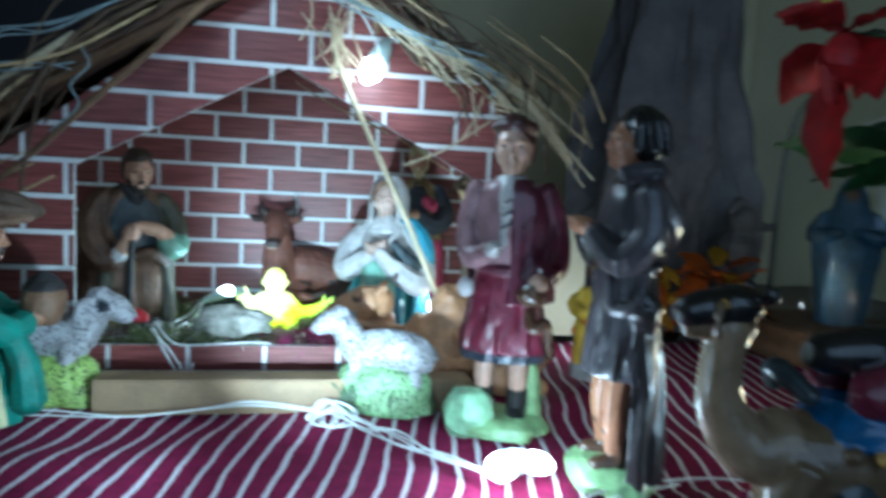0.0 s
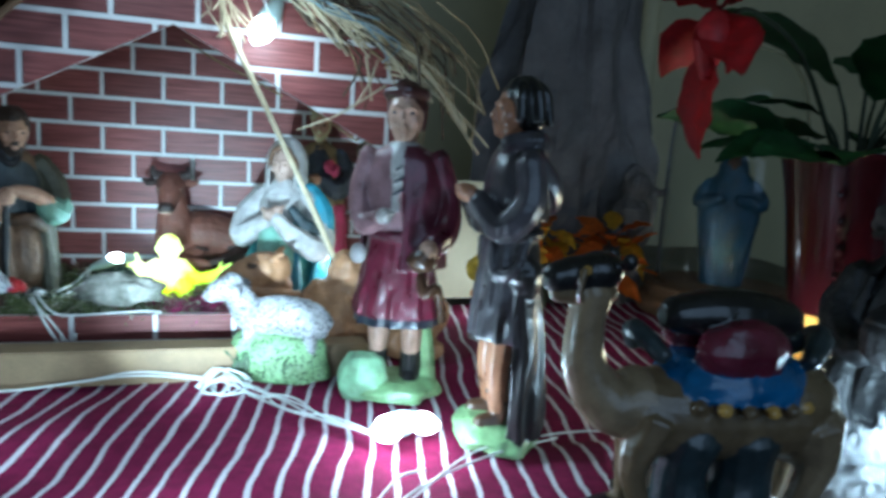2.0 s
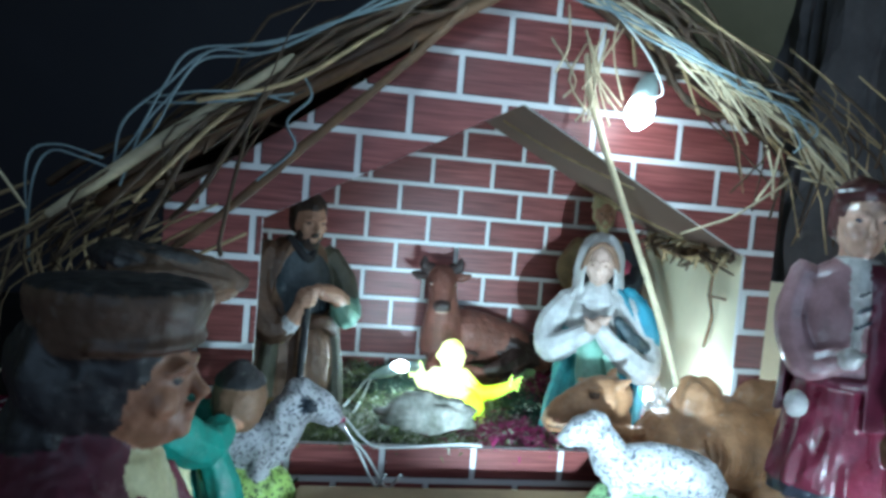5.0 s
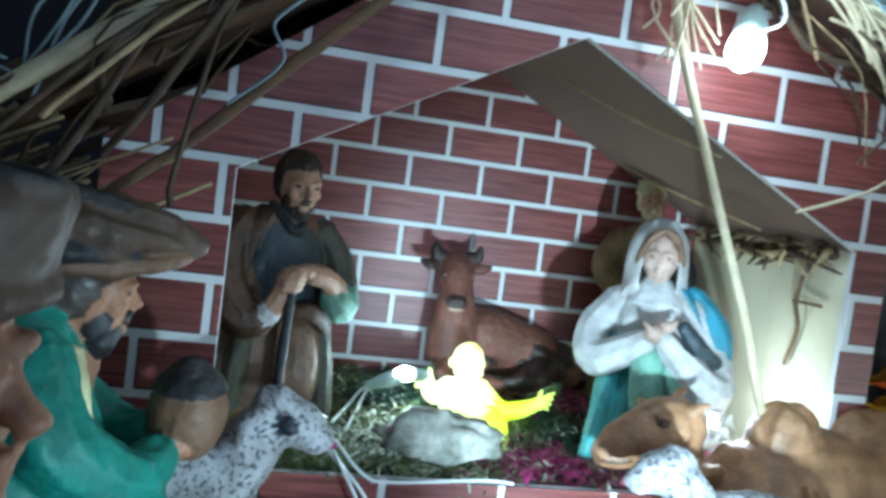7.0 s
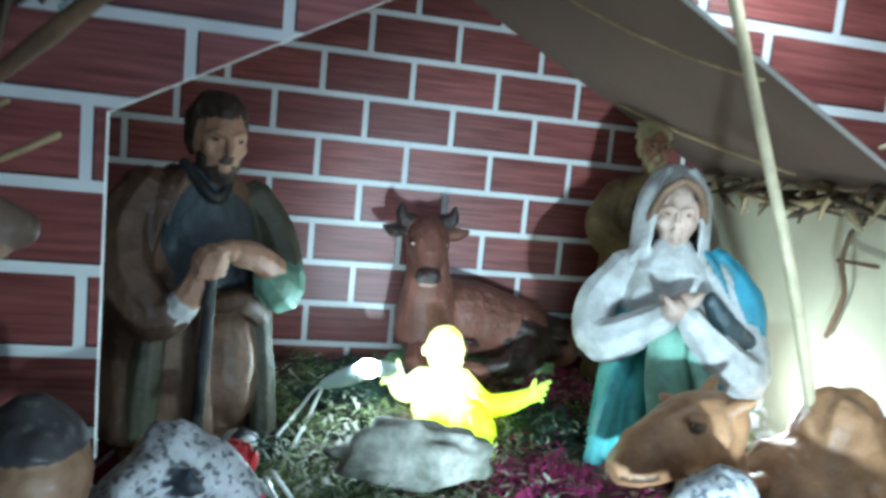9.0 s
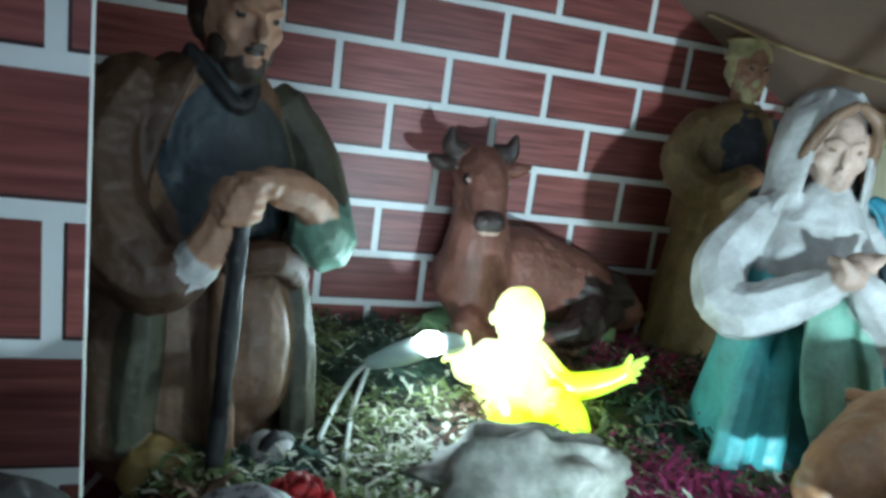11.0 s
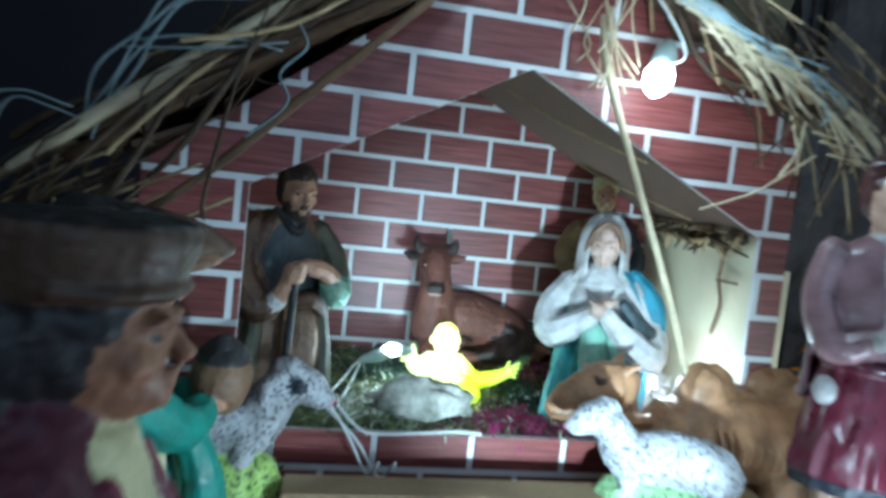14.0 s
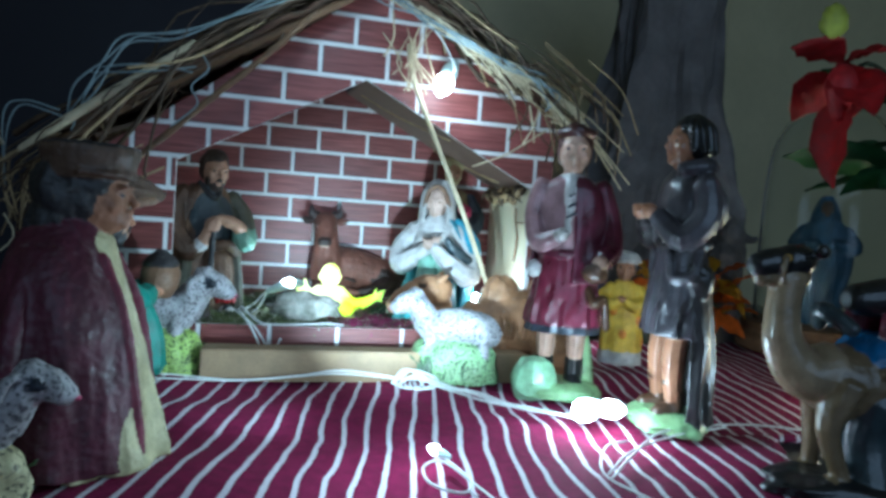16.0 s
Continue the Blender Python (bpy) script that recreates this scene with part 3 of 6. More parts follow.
def head(bm, c, s, face, hair, k, beard=None, turn=0.0, hood=False, nod=0.0, bald=False):
    """A head of height 2 s at c, looking along -y turned by degrees; material numbers face, hair, eyes, beard."""
    m = Matrix.Translation(c) @ pose(0, 0, 0, nod, 0, turn) @ Matrix.Scale(s, 4)
    def q(x, y, z):
        return m @ Vector((x, y, z))
    t = (nod, 0, turn)
    def b(p, r, mat, lump=0.0, seg=12):
        ball(bm, q(*p), [a * s for a in r], mat, t, lump, seg)
    b((0, 0.02, 0.05), (0.70, 0.80, 0.92), face, seg=20)
    b((0, -0.30, -0.42), (0.50, 0.46, 0.48), face, seg=16)
    tube(bm, [q(0, -0.76, 0.22), q(0, -0.86, 0.02), q(0, -0.93, -0.12)], [0.07 * s, 0.09 * s, 0.13 * s], face, seg=8)
    b((0, -0.70, -0.62), (0.20, 0.14, 0.14), face)
    for e in (-1, 1):
        b((0.29 * e, -0.665, 0.10), (0.12, 0.075, 0.036), k, seg=8)
        tube(bm, [q(0.12 * e, -0.79, 0.24), q(0.30 * e, -0.75, 0.29), q(0.47 * e, -0.62, 0.22)], [0.06 * s, 0.075 * s, 0.05 * s], face, seg=6)
        b((0.36 * e, -0.50, -0.16), (0.24, 0.22, 0.22), face)
        tube(bm, [q(0.14 * e, -0.84, -0.30), q(0, -0.87, -0.29), q(-0.1 * e, -0.85, -0.30)], 0.05 * s, beard if beard is not None else face, seg=6)
    tube(bm, [q(-0.16, -0.78, -0.42), q(0, -0.83, -0.43), q(0.16, -0.78, -0.42)], [0.04 * s, 0.06 * s, 0.04 * s], face if beard is None else hair, seg=6)
    if not hood:
        if not bald:
            b((0, 0.20, 0.30), (0.80, 0.84, 0.86), hair, 0.12, 20)
        b((0, 0.44, 0.02), (0.76, 0.62, 0.76), hair, 0.18, 20)
        for e in (-1, 1):
            b((0.60 * e, 0.22, 0.02), (0.20, 0.42, 0.56), hair, 0.2)
    if beard is not None:
        b((0, -0.50, -0.74), (0.40, 0.32, 0.40), beard, 0.2)
        b((0, -0.56, -0.96), (0.24, 0.2, 0.22), beard, 0.2)
        for e in (-1, 1):
            b((0.43 * e, -0.30, -0.46), (0.16, 0.26, 0.34), beard, 0.2)
    tube(bm, [q(0, 0.1, -0.5), q(0, 0.15, -1.1), Vector(c) + Vector((0, 0.1 * s, -1.6 * s))], [0.46 * s, 0.44 * s, 0.55 * s], face)


def hand(bm, a, b, r, mat):
    """A hand from wrist a to finger tips b."""
    a, b = Vector(a), Vector(b)
    ball(bm, (a + b) / 2, (r * 1.1, r * 1.1, r * 0.9), mat, seg=10)
    side = (b - a).cross(Vector((0, 0, 1)))
    side = side.normalized() if side.length > 1e-6 else Vector((1, 0, 0))
    for k in (-1.2, -0.4, 0.4, 1.2):
        tube(bm, [a.lerp(b, 0.4) + side * r * 0.5 * k, a.lerp(b, 0.8) + side * r * 0.6 * k, b + side * r * 0.5 * k], [r * 0.36, r * 0.34, r * 0.22], mat, seg=6, n=2)


def mats(*names):
    return [P[n] for n in names]


def joseph():
    bm = bmesh.new()
    # 0 skin, 1 hair, 2 robe, 3 cloak, 4 steel tunic, 5 mint sleeve, 6 ochre edge, 7 staff, 8 white, 9 dark, 10 olive
    robe(bm, [(0, 0, 0.0, 0.029, 0.023), (0, -0.001, 0.03, 0.027, 0.022), (0, 0, 0.065, 0.024, 0.018), (0, 0, 0.095, 0.023, 0.015), (0, 0, 0.110, 0.018, 0.013), (0, 0, 0.118, 0.009, 0.009)], 2, 4, 0.035)
    robe(bm, [(-0.003, 0.002, 0.010, 0.036, 0.027), (-0.003, 0.002, 0.05, 0.037, 0.024), (-0.003, 0.002, 0.082, 0.035, 0.020), (0, 0.001, 0.104, 0.027, 0.016), (0, 0.001, 0.117, 0.013, 0.013)], 3, 7, 0.03, span=(60, 236))
    robe(bm, [(0.002, 0.002, 0.006, 0.034, 0.026), (0.002, 0.002, 0.05, 0.032, 0.023), (0.001, 0.002, 0.082, 0.029, 0.019), (0, 0.001, 0.102, 0.022, 0.015)], 10, 6, 0.03, span=(-46, 62))
    # hem of the cloak turned out, and the lining falling beside the staff
    tube(bm, [(-0.022, -0.019, 0.004), (-0.019, -0.022, 0.012), (-0.010, -0.026, 0.005)], [0.007, 0.006, 0.005], 6)
    tube(bm, [(-0.024, -0.014, 0.014), (-0.023, -0.017, 0.04), (-0.020, -0.016, 0.066)], [0.0065, 0.006, 0.004], 10)
    # tunic with a dark collar
    robe(bm, [(0.001, -0.003, 0.070, 0.020, 0.016), (0.001, -0.003, 0.092, 0.021, 0.015), (0, -0.002, 0.108, 0.016, 0.012), (0, -0.001, 0.118, 0.009, 0.009)], 4, 4, 0.03)
    tube(bm, [(-0.010, -0.006, 0.118), (-0.004, -0.013, 0.109), (0.001, -0.0155, 0.105), (0.005, -0.0135, 0.109), (0.009, -0.006, 0.118)], 0.0024, 9)
    # right arm: shoulder, elbow out, forearm rising to the fist on the staff
    tube(bm, [(-0.021, 0.001, 0.108), (-0.031, -0.004, 0.092), (-0.031, -0.012, 0.074), (-0.023, -0.021, 0.062), (-0.016, -0.026, 0.063)], [0.0095, 0.0112, 0.0115, 0.0105, 0.0085], 3)
    tube(bm, [(-0.017, -0.026, 0.062), (-0.013, -0.030, 0.068)], [0.0066, 0.0062], 8)
    tube(bm, [(-0.015, -0.028, 0.064), (-0.010, -0.032, 0.074), (-0.007, -0.033, 0.081)], [0.0058, 0.0056, 0.0056], 0)
    ball(bm, (-0.0065, -0.0335, 0.0825), (0.0068, 0.0062, 0.0066), 0, lump=0.15)
    for k in range(4):
        tube(bm, [(-0.012 + 0.0012 * k, -0.0385, 0.0785 + 0.0026 * k), (-0.007 + 0.0008 * k, -0.0405, 0.0795 + 0.0026 * k), (-0.002 + 0.0004 * k, -0.0375, 0.0795 + 0.0026 * k)], [0.0015, 0.0017, 0.0014], 0, seg=6, n=2)
    # left arm: mint sleeve, hand laid flat over the fist
    tube(bm, [(0.021, 0.001, 0.106), (0.031, -0.004, 0.090), (0.032, -0.012, 0.074)], [0.009, 0.0095, 0.010], 10)
    tube(bm, [(0.033, -0.011, 0.074), (0.028, -0.021, 0.070), (0.020, -0.027, 0.076)], [0.0100, 0.0100, 0.0078], 5)
    tube(bm, [(0.022, -0.027, 0.079), (0.012, -0.033, 0.085), (0.003, -0.036, 0.087)], [0.0060, 0.0056, 0.0048], 0)
    hand(bm, (0.008, -0.035, 0.087), (-0.007, -0.038, 0.0895), 0.0047, 0)
    tube(bm, [(-0.0095, -0.036, 0.0), (-0.008, -0.037, 0.04), (-0.0065, -0.037, 0.078)], 0.0026, 7)
    # bent knee with the dark fold above it
    ball(bm, (0.009, -0.017, 0.040), (0.014, 0.011, 0.026), 2, (-8, 0, 0))
    tube(bm, [(-0.001, -0.022, 0.064), (0.010, -0.026, 0.066), (0.021, -0.020, 0.058)], [0.004, 0.005, 0.004], 3)
    ball(bm, (0.012, -0.029, 0.006), (0.009, 0.009, 0.009), 8, lump=0.2)
    tube(bm, [(0.005, -0.030, 0.003), (0.008, -0.031, 0.011), (0.012, -0.031, 0.015), (0.017, -0.030, 0.011)], 0.0022, 9, seg=6)
    tube(bm, [(0.019, -0.017, 0.07), (0.022, -0.021, 0.040), (0.024, -0.022, 0.006)], [0.003, 0.0055, 0.006], 10)
    tube(bm, [(-0.003, -0.020, 0.06), (-0.004, -0.025, 0.034), (-0.002, -0.026, 0.006)], [0.003, 0.004, 0.004], 2)
    head(bm, (0.003, -0.007, 0.1290), 0.0158, 0, 1, 9, beard=1, turn=2, nod=14)
    return statue("praying_man_figurine", bm, mats("skin", "hair", "robe", "brown", "steel", "mint", "ochre", "black", "white", "dark", "olive"), pose(-0.0475, -0.100, 0.018, 0, 0, 24) @ Matrix.Diagonal((0.95, 0.98, 0.985, 1)),
                  "bearded plaster figurine in brown cloak holding a black staff", grain=0.0006, crease=0.0005)


def mary():
    bm = bmesh.new()
    # 0 face, 1 white, 2 teal, 3 blue, 4 eyes, 5 veil, 6 mint, 7 hair, 8 shade
    robe(bm, [(0, 0.004, 0.0, 0.031, 0.028), (0, 0.003, 0.02, 0.028, 0.026), (0, 0, 0.045, 0.025, 0.021), (0, 0, 0.07, 0.023, 0.017), (0, 0, 0.086, 0.017, 0.013), (0, 0, 0.094, 0.010, 0.010)], 2, 5, 0.06)
    robe(bm, [(0.002, 0.004, 0.010, 0.036, 0.028), (0.003, 0.003, 0.045, 0.038, 0.024), (0.003, 0.002, 0.068, 0.035, 0.020), (0.001, 0.001, 0.086, 0.026, 0.016), (0, 0.001, 0.096, 0.015, 0.013)], 3, 6, 0.03, span=(-38, 95))
    robe(bm, [(-0.001, 0.003, 0.052, 0.029, 0.020), (-0.001, 0.002, 0.070, 0.029, 0.018), (-0.001, 0.001, 0.086, 0.023, 0.015), (0, 0.001, 0.097, 0.014, 0.013)], 1, 6, 0.03, span=(90, 214))
    robe(bm, [(0, -0.003, 0.058, 0.021, 0.017), (0, -0.003, 0.076, 0.021, 0.015), (0, -0.001, 0.090, 0.015, 0.012)], 1, 4, 0.03)
    # right arm folded over the chest
    tube(bm, [(-0.020, 0, 0.084), (-0.033, -0.004, 0.066), (-0.030, -0.017, 0.054), (-0.013, -0.026, 0.062), (-0.002, -0.029, 0.070)], [0.0085, 0.0100, 0.0098, 0.0078, 0.0056], 1)
    # left arm in front of it, its sleeve hanging low
    tube(bm, [(0.021, 0, 0.084), (0.037, -0.004, 0.060), (0.037, -0.016, 0.046), (0.018, -0.029, 0.056), (0.004, -0.033, 0.068)], [0.0085, 0.0098, 0.0100, 0.0082, 0.0058], 1)
    # Shadow over the left forearm, put in as a dark-painted roll.
    tube(bm, [(0.014, -0.026, 0.076), (0.024, -0.022, 0.066), (0.036, -0.014, 0.060)], [0.0035, 0.005, 0.004], 8)
    tube(bm, [(0.022, 0.003, 0.090), (0.036, -0.002, 0.074), (0.041, -0.005, 0.056)], [0.007, 0.009, 0.007], 3)
    hand(bm, (0.003, -0.034, 0.067), (-0.008, -0.034, 0.076), 0.0052, 0)
    hand(bm, (-0.003, -0.030, 0.070), (0.009, -0.029, 0.078), 0.0048, 0)
    # pale sash hanging from the folded arms
    tube(bm, [(-0.002, -0.027, 0.058), (0.000, -0.031, 0.040), (0.005, -0.033, 0.024), (0.012, -0.031, 0.020)], [0.010, 0.012, 0.011, 0.006], 6, flat=0.5)
    tube(bm, [(0.010, -0.027, 0.054), (0.015, -0.030, 0.040), (0.018, -0.030, 0.028)], [0.008, 0.008, 0.004], 6, flat=0.5)
    tube(bm, [(0.020, -0.026, 0.042), (0.021, -0.029, 0.022), (0.020, -0.029, 0.004)], [0.004, 0.006, 0.006], 3)
    for x in (-0.022, -0.012, 0.010):
        tube(bm, [(x * 0.8, -0.016, 0.05), (x * 1.1, -0.025, 0.025), (x * 1.2, -0.028, 0.002)], [0.003, 0.006, 0.007], 2)
    # collar and veil
    robe(bm, [(0, -0.002, 0.084, 0.017, 0.015), (0, -0.002, 0.092, 0.012, 0.012), (0, -0.001, 0.097, 0.009, 0.010)], 1, 5, 0.04, seg=30)
    robe(bm, [(0, 0.006, 0.083, 0.0215, 0.017), (0, 0.004, 0.093, 0.0190, 0.0165), (0, 0.004, 0.106, 0.0182, 0.0172), (0, 0.004, 0.118, 0.0160, 0.0160), (0, 0.004, 0.1275, 0.008, 0.010)], 5, 5, 0.02, span=(-54, 234))
    ball(bm, (0, 0.005, 0.117), (0.0150, 0.0142, 0.0125), 5)
    head(bm, (0, -0.0035, 0.1075), 0.0146, 0, 7, 4, hood=True, nod=8, turn=-6)
    for e in (-1, 1):
        tube(bm, [(0.001 * e, -0.0145, 0.1215), (0.0080 * e, -0.0135, 0.1165), (0.0118 * e, -0.0075, 0.107), (0.0122 * e, -0.004, 0.100)], [0.0018, 0.0022, 0.0022, 0.0020], 7)
    return statue("kneeling_woman_figurine", bm, mats("pale", "white", "teal", "blue", "robe", "white", "mint", "robe", "shade"), pose(0.1475, -0.124, 0.02, -3, 0, -20) @ Matrix.Diagonal((0.90, 0.92, 1.035, 1)),
                  "kneeling plaster figurine in white veil and turquoise robe", grain=0.0006, crease=0.0005)


def old_man():
    bm = bmesh.new()
    robe(bm, [(0, 0, 0.0, 0.030, 0.022), (0, 0, 0.05, 0.026, 0.02), (0, 0, 0.08, 0.023, 0.017)], 2, 6, 0.06)
    robe(bm, [(0.002, 0.001, 0.002, 0.033, 0.024), (0.002, 0.001, 0.04, 0.030, 0.022), (0.002, 0, 0.074, 0.026, 0.019)], 5, 5, 0.05, span=(-55, 70))
    robe(bm, [(0, 0, 0.068, 0.026, 0.019), (0, 0, 0.1, 0.025, 0.017), (0, 0, 0.122, 0.020, 0.013), (0, 0, 0.131, 0.009, 0.009)], 2, 7, 0.05)
    tube(bm, [(-0.02, 0, 0.12), (-0.03, -0.005, 0.1), (-0.018, -0.02, 0.088), (0.0, -0.024, 0.098)], [0.008, 0.0105, 0.0095, 0.006], 2)
    tube(bm, [(0.02, 0, 0.12), (0.03, -0.005, 0.1), (0.02, -0.02, 0.088), (0.004, -0.024, 0.098)], [0.008, 0.0105, 0.0095, 0.006], 3)
    robe(bm, [(0, -0.004, 0.095, 0.017, 0.016), (0, -0.003, 0.115, 0.017, 0.013), (0, -0.001, 0.128, 0.011, 0.01)], 3, 6, 0.05, seg=24)
    hand(bm, (0.006, -0.025, 0.095), (-0.006, -0.03, 0.1), 0.005, 0)
    for k in range(7):
        ball(bm, (0.014 + 0.005 * math.cos(k * 2.2), -0.024 + 0.003 * math.sin(k * 3), 0.108 + 0.004 * math.sin(k * 1.7)), 0.0042, 4, lump=0.4, seg=8)
    head(bm, (0, -0.002, 0.146), 0.0130, 0, 1, 6, beard=1, nod=8, bald=True)
    robe(bm, [(0, 0.002, 0.151, 0.012, 0.0125), (0, 0.002, 0.158, 0.0105, 0.011), (0, 0.003, 0.160, 0.012, 0.012), (0, 0.003, 0.162, 0.006, 0.006)], 7, 9, 0.03, seg=30)
    return statue("old_man_figurine", bm, mats("skin", "cream", "linen", "navy", "rose", "rose", "dark", "cream"), pose(0.186, -0.028, 0.02, 0, 0, -12) @ Matrix.Diagonal((0.88, 0.9, 1.0, 1)),
                  "bearded figurine in ochre and magenta robe holding pink flowers", grain=0.0007)


def ox():
    bm = bmesh.new()
    # 0 hide, 1 dark hide, 2 pale, 3 green base
    tube(bm, [(-0.002, 0, 0.026), (0.018, 0.004, 0.029), (0.044, 0.006, 0.024), (0.070, 0.006, 0.017), (0.088, 0.002, 0.011)], [0.019, 0.0215, 0.020, 0.017, 0.010], 0, seg=20)
    ball(bm, (0.058, 0.005, 0.021), (0.033, 0.0205, 0.0170), 1, (0, 14, 0), lump=0.25)
    tube(bm, [(0.014, 0.004, 0.050), (0.034, 0.006, 0.044), (0.056, 0.006, 0.036)], [0.003, 0.0035, 0.002], 1)
    tube(bm, [(0.000, -0.006, 0.022), (-0.002, -0.009, 0.040), (-0.003, -0.009, 0.056), (-0.004, -0.007, 0.067)], [0.0185, 0.0150, 0.0118, 0.0112], 0, seg=16)
    # head: broad brow, muzzle down
    tube(bm, [(-0.005, -0.004, 0.0745), (-0.005, -0.013, 0.0705), (-0.006, -0.021, 0.0640), (-0.007, -0.027, 0.0575)], [0.0112, 0.0112, 0.0088, 0.0068], 0, seg=16)
    ball(bm, (-0.0072, -0.0310, 0.0560), (0.0068, 0.0042, 0.0050), 1)
    ball(bm, (-0.0076, -0.0318, 0.0520), (0.0052, 0.0022, 0.0016), 2, seg=10)
    for e in (-1, 1):
        tube(bm, [(-0.005 + 0.008 * e, -0.004, 0.081), (-0.005 + 0.0135 * e, -0.006, 0.0830), (-0.005 + 0.0145 * e, -0.007, 0.0900)], [0.0050, 0.0042, 0.0016], 1)
        tube(bm, [(-0.005 + 0.009 * e, -0.004, 0.0755), (-0.005 + 0.0165 * e, -0.007, 0.0755), (-0.005 + 0.0225 * e, -0.008, 0.0775)], [0.0036, 0.0056, 0.0024], 0 if e > 0 else 1, flat=0.6)
        ball(bm, (-0.0055 + 0.0088 * e, -0.0185, 0.0705), (0.0022, 0.0022, 0.0024), 1, seg=8)
        ball(bm, (-0.0055 + 0.0092 * e, -0.0205, 0.0711), 0.0008, 2, seg=6)
        ball(bm, (-0.0072 + 0.003 * e, -0.0345, 0.0572), (0.0012, 0.001, 0.001), 1, seg=6)
        tube(bm, [(0.010 + 0.006 * e, -0.010, 0.016), (-0.002 + 0.006 * e, -0.026, 0.010), (0.016 + 0.012 * e, -0.030, 0.006)], [0.010, 0.0075, 0.005], 0)
    tube(bm, [(0.060, -0.012, 0.014), (0.044, -0.027, 0.010), (0.028, -0.030, 0.008)], [0.011, 0.008, 0.004], 1)
    tube(bm, [(0.026, -0.018, 0.018), (0.022, -0.0215, 0.020), (0.017, -0.021, 0.021)], [0.0022, 0.0018, 0.001], 1, seg=6)
    robe(bm, [(0.03, 0, -0.004, 0.052, 0.026), (0.03, 0, 0.006, 0.048, 0.024)], 3, 5, 0.06)
    return statue("ox_figurine", bm, mats("ox", "oxdark", "pale", "green"), pose(0.062, -0.026, 0.032, 0, 0, 2),
                  "reddish-brown plaster ox lying against the brick wall", "figurine", "nativity animals", grain=0.0007)


def baby():
    bm = bmesh.new()
    tube(bm, [(0, -0.006, 0.006), (0, -0.002, 0.020), (0, 0, 0.031)], [0.0125, 0.0140, 0.0085], 0, seg=16)
    ball(bm, (0, -0.001, 0.045), (0.0092, 0.0095, 0.0112), 0, lump=0.08)
    ball(bm, (0, -0.0095, 0.0425), (0.002, 0.002, 0.002), 0, seg=8)
    for e in (-1, 1):
        ball(bm, (0.0042 * e, -0.0066, 0.0405), (0.0036, 0.0034, 0.0034), 0, seg=10)
        ball(bm, (0.0092 * e, 0.001, 0.0435), (0.0016, 0.002, 0.0028), 0, seg=8)
    tube(bm, [(0.008, 0, 0.030), (0.020, -0.006, 0.020), (0.030, -0.011, 0.022), (0.040, -0.016, 0.028)], [0.0066, 0.0058, 0.0050, 0.0034], 0, seg=12)
    tube(bm, [(-0.008, 0, 0.030), (-0.018, -0.004, 0.026), (-0.024, -0.008, 0.033)], [0.0066, 0.0058, 0.0044], 0, seg=12)
    for w, f in (((0.040, -0.016, 0.028), 1), ((-0.024, -0.008, 0.034), -1)):
        ball(bm, w, (0.0042, 0.0034, 0.0040), 0, seg=10)
        for k in range(4):
            q = Vector(w) + Vector((f * 0.0026, 0.0006 * k, 0.0035 - 0.0018 * k))
            tube(bm, [w, q, q + Vector((f * (0.0052 - 0.0006 * k), -0.0006, 0.0030 - 0.0016 * k))], [0.0018, 0.0015, 0.0010], 0, seg=6, n=2)
        tube(bm, [w, Vector(w) + Vector((-f * 0.001, -0.001, 0.004)), Vector(w) + Vector((0, -0.001, 0.0075))], [0.0018, 0.0015, 0.001], 0, seg=6, n=2)
    for x in (-0.007, 0.010):
        tube(bm, [(x * 0.7, -0.006, 0.010), (x * 1.2, -0.022, 0.017), (x * 1.3, -0.034, 0.006)], [0.0085, 0.0072, 0.0050], 0, seg=12)
        ball(bm, (x * 1.35, -0.039, 0.006), (0.0038, 0.0050, 0.0048), 0, seg=10)
    robe(bm, [(0, -0.007, 0.004, 0.0150, 0.0140), (0, -0.007, 0.012, 0.0145, 0.0135), (0, -0.005, 0.018, 0.0140, 0.0125)], 0, 6, 0.05, seg=30)
    bmesh.ops.recalc_face_normals(bm, faces=bm.faces[:])
    raw = bpy.data.meshes.new("raw")
    bm.to_mesh(raw)
    bm.free()
    ob = new("baby_figurine", raw)
    mod = ob.modifiers.new("cast", "REMESH")
    mod.mode, mod.voxel_size = "VOXEL", 0.0006
    me = bpy.data.meshes.new_from_object(ob.evaluated_get(bpy.context.evaluated_depsgraph_get()))
    ob.modifiers.clear()
    ob.data = me
    me.name = "baby_figurine"
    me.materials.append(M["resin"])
    me.shade_smooth()
    ob.matrix_basis = pose(0.061, -0.085, 0.014, 0, 0, 4)
    return tagged(ob, "glowing yellow resin baby figurine lit from inside, lying on moss", "figurine", "nativity figures")


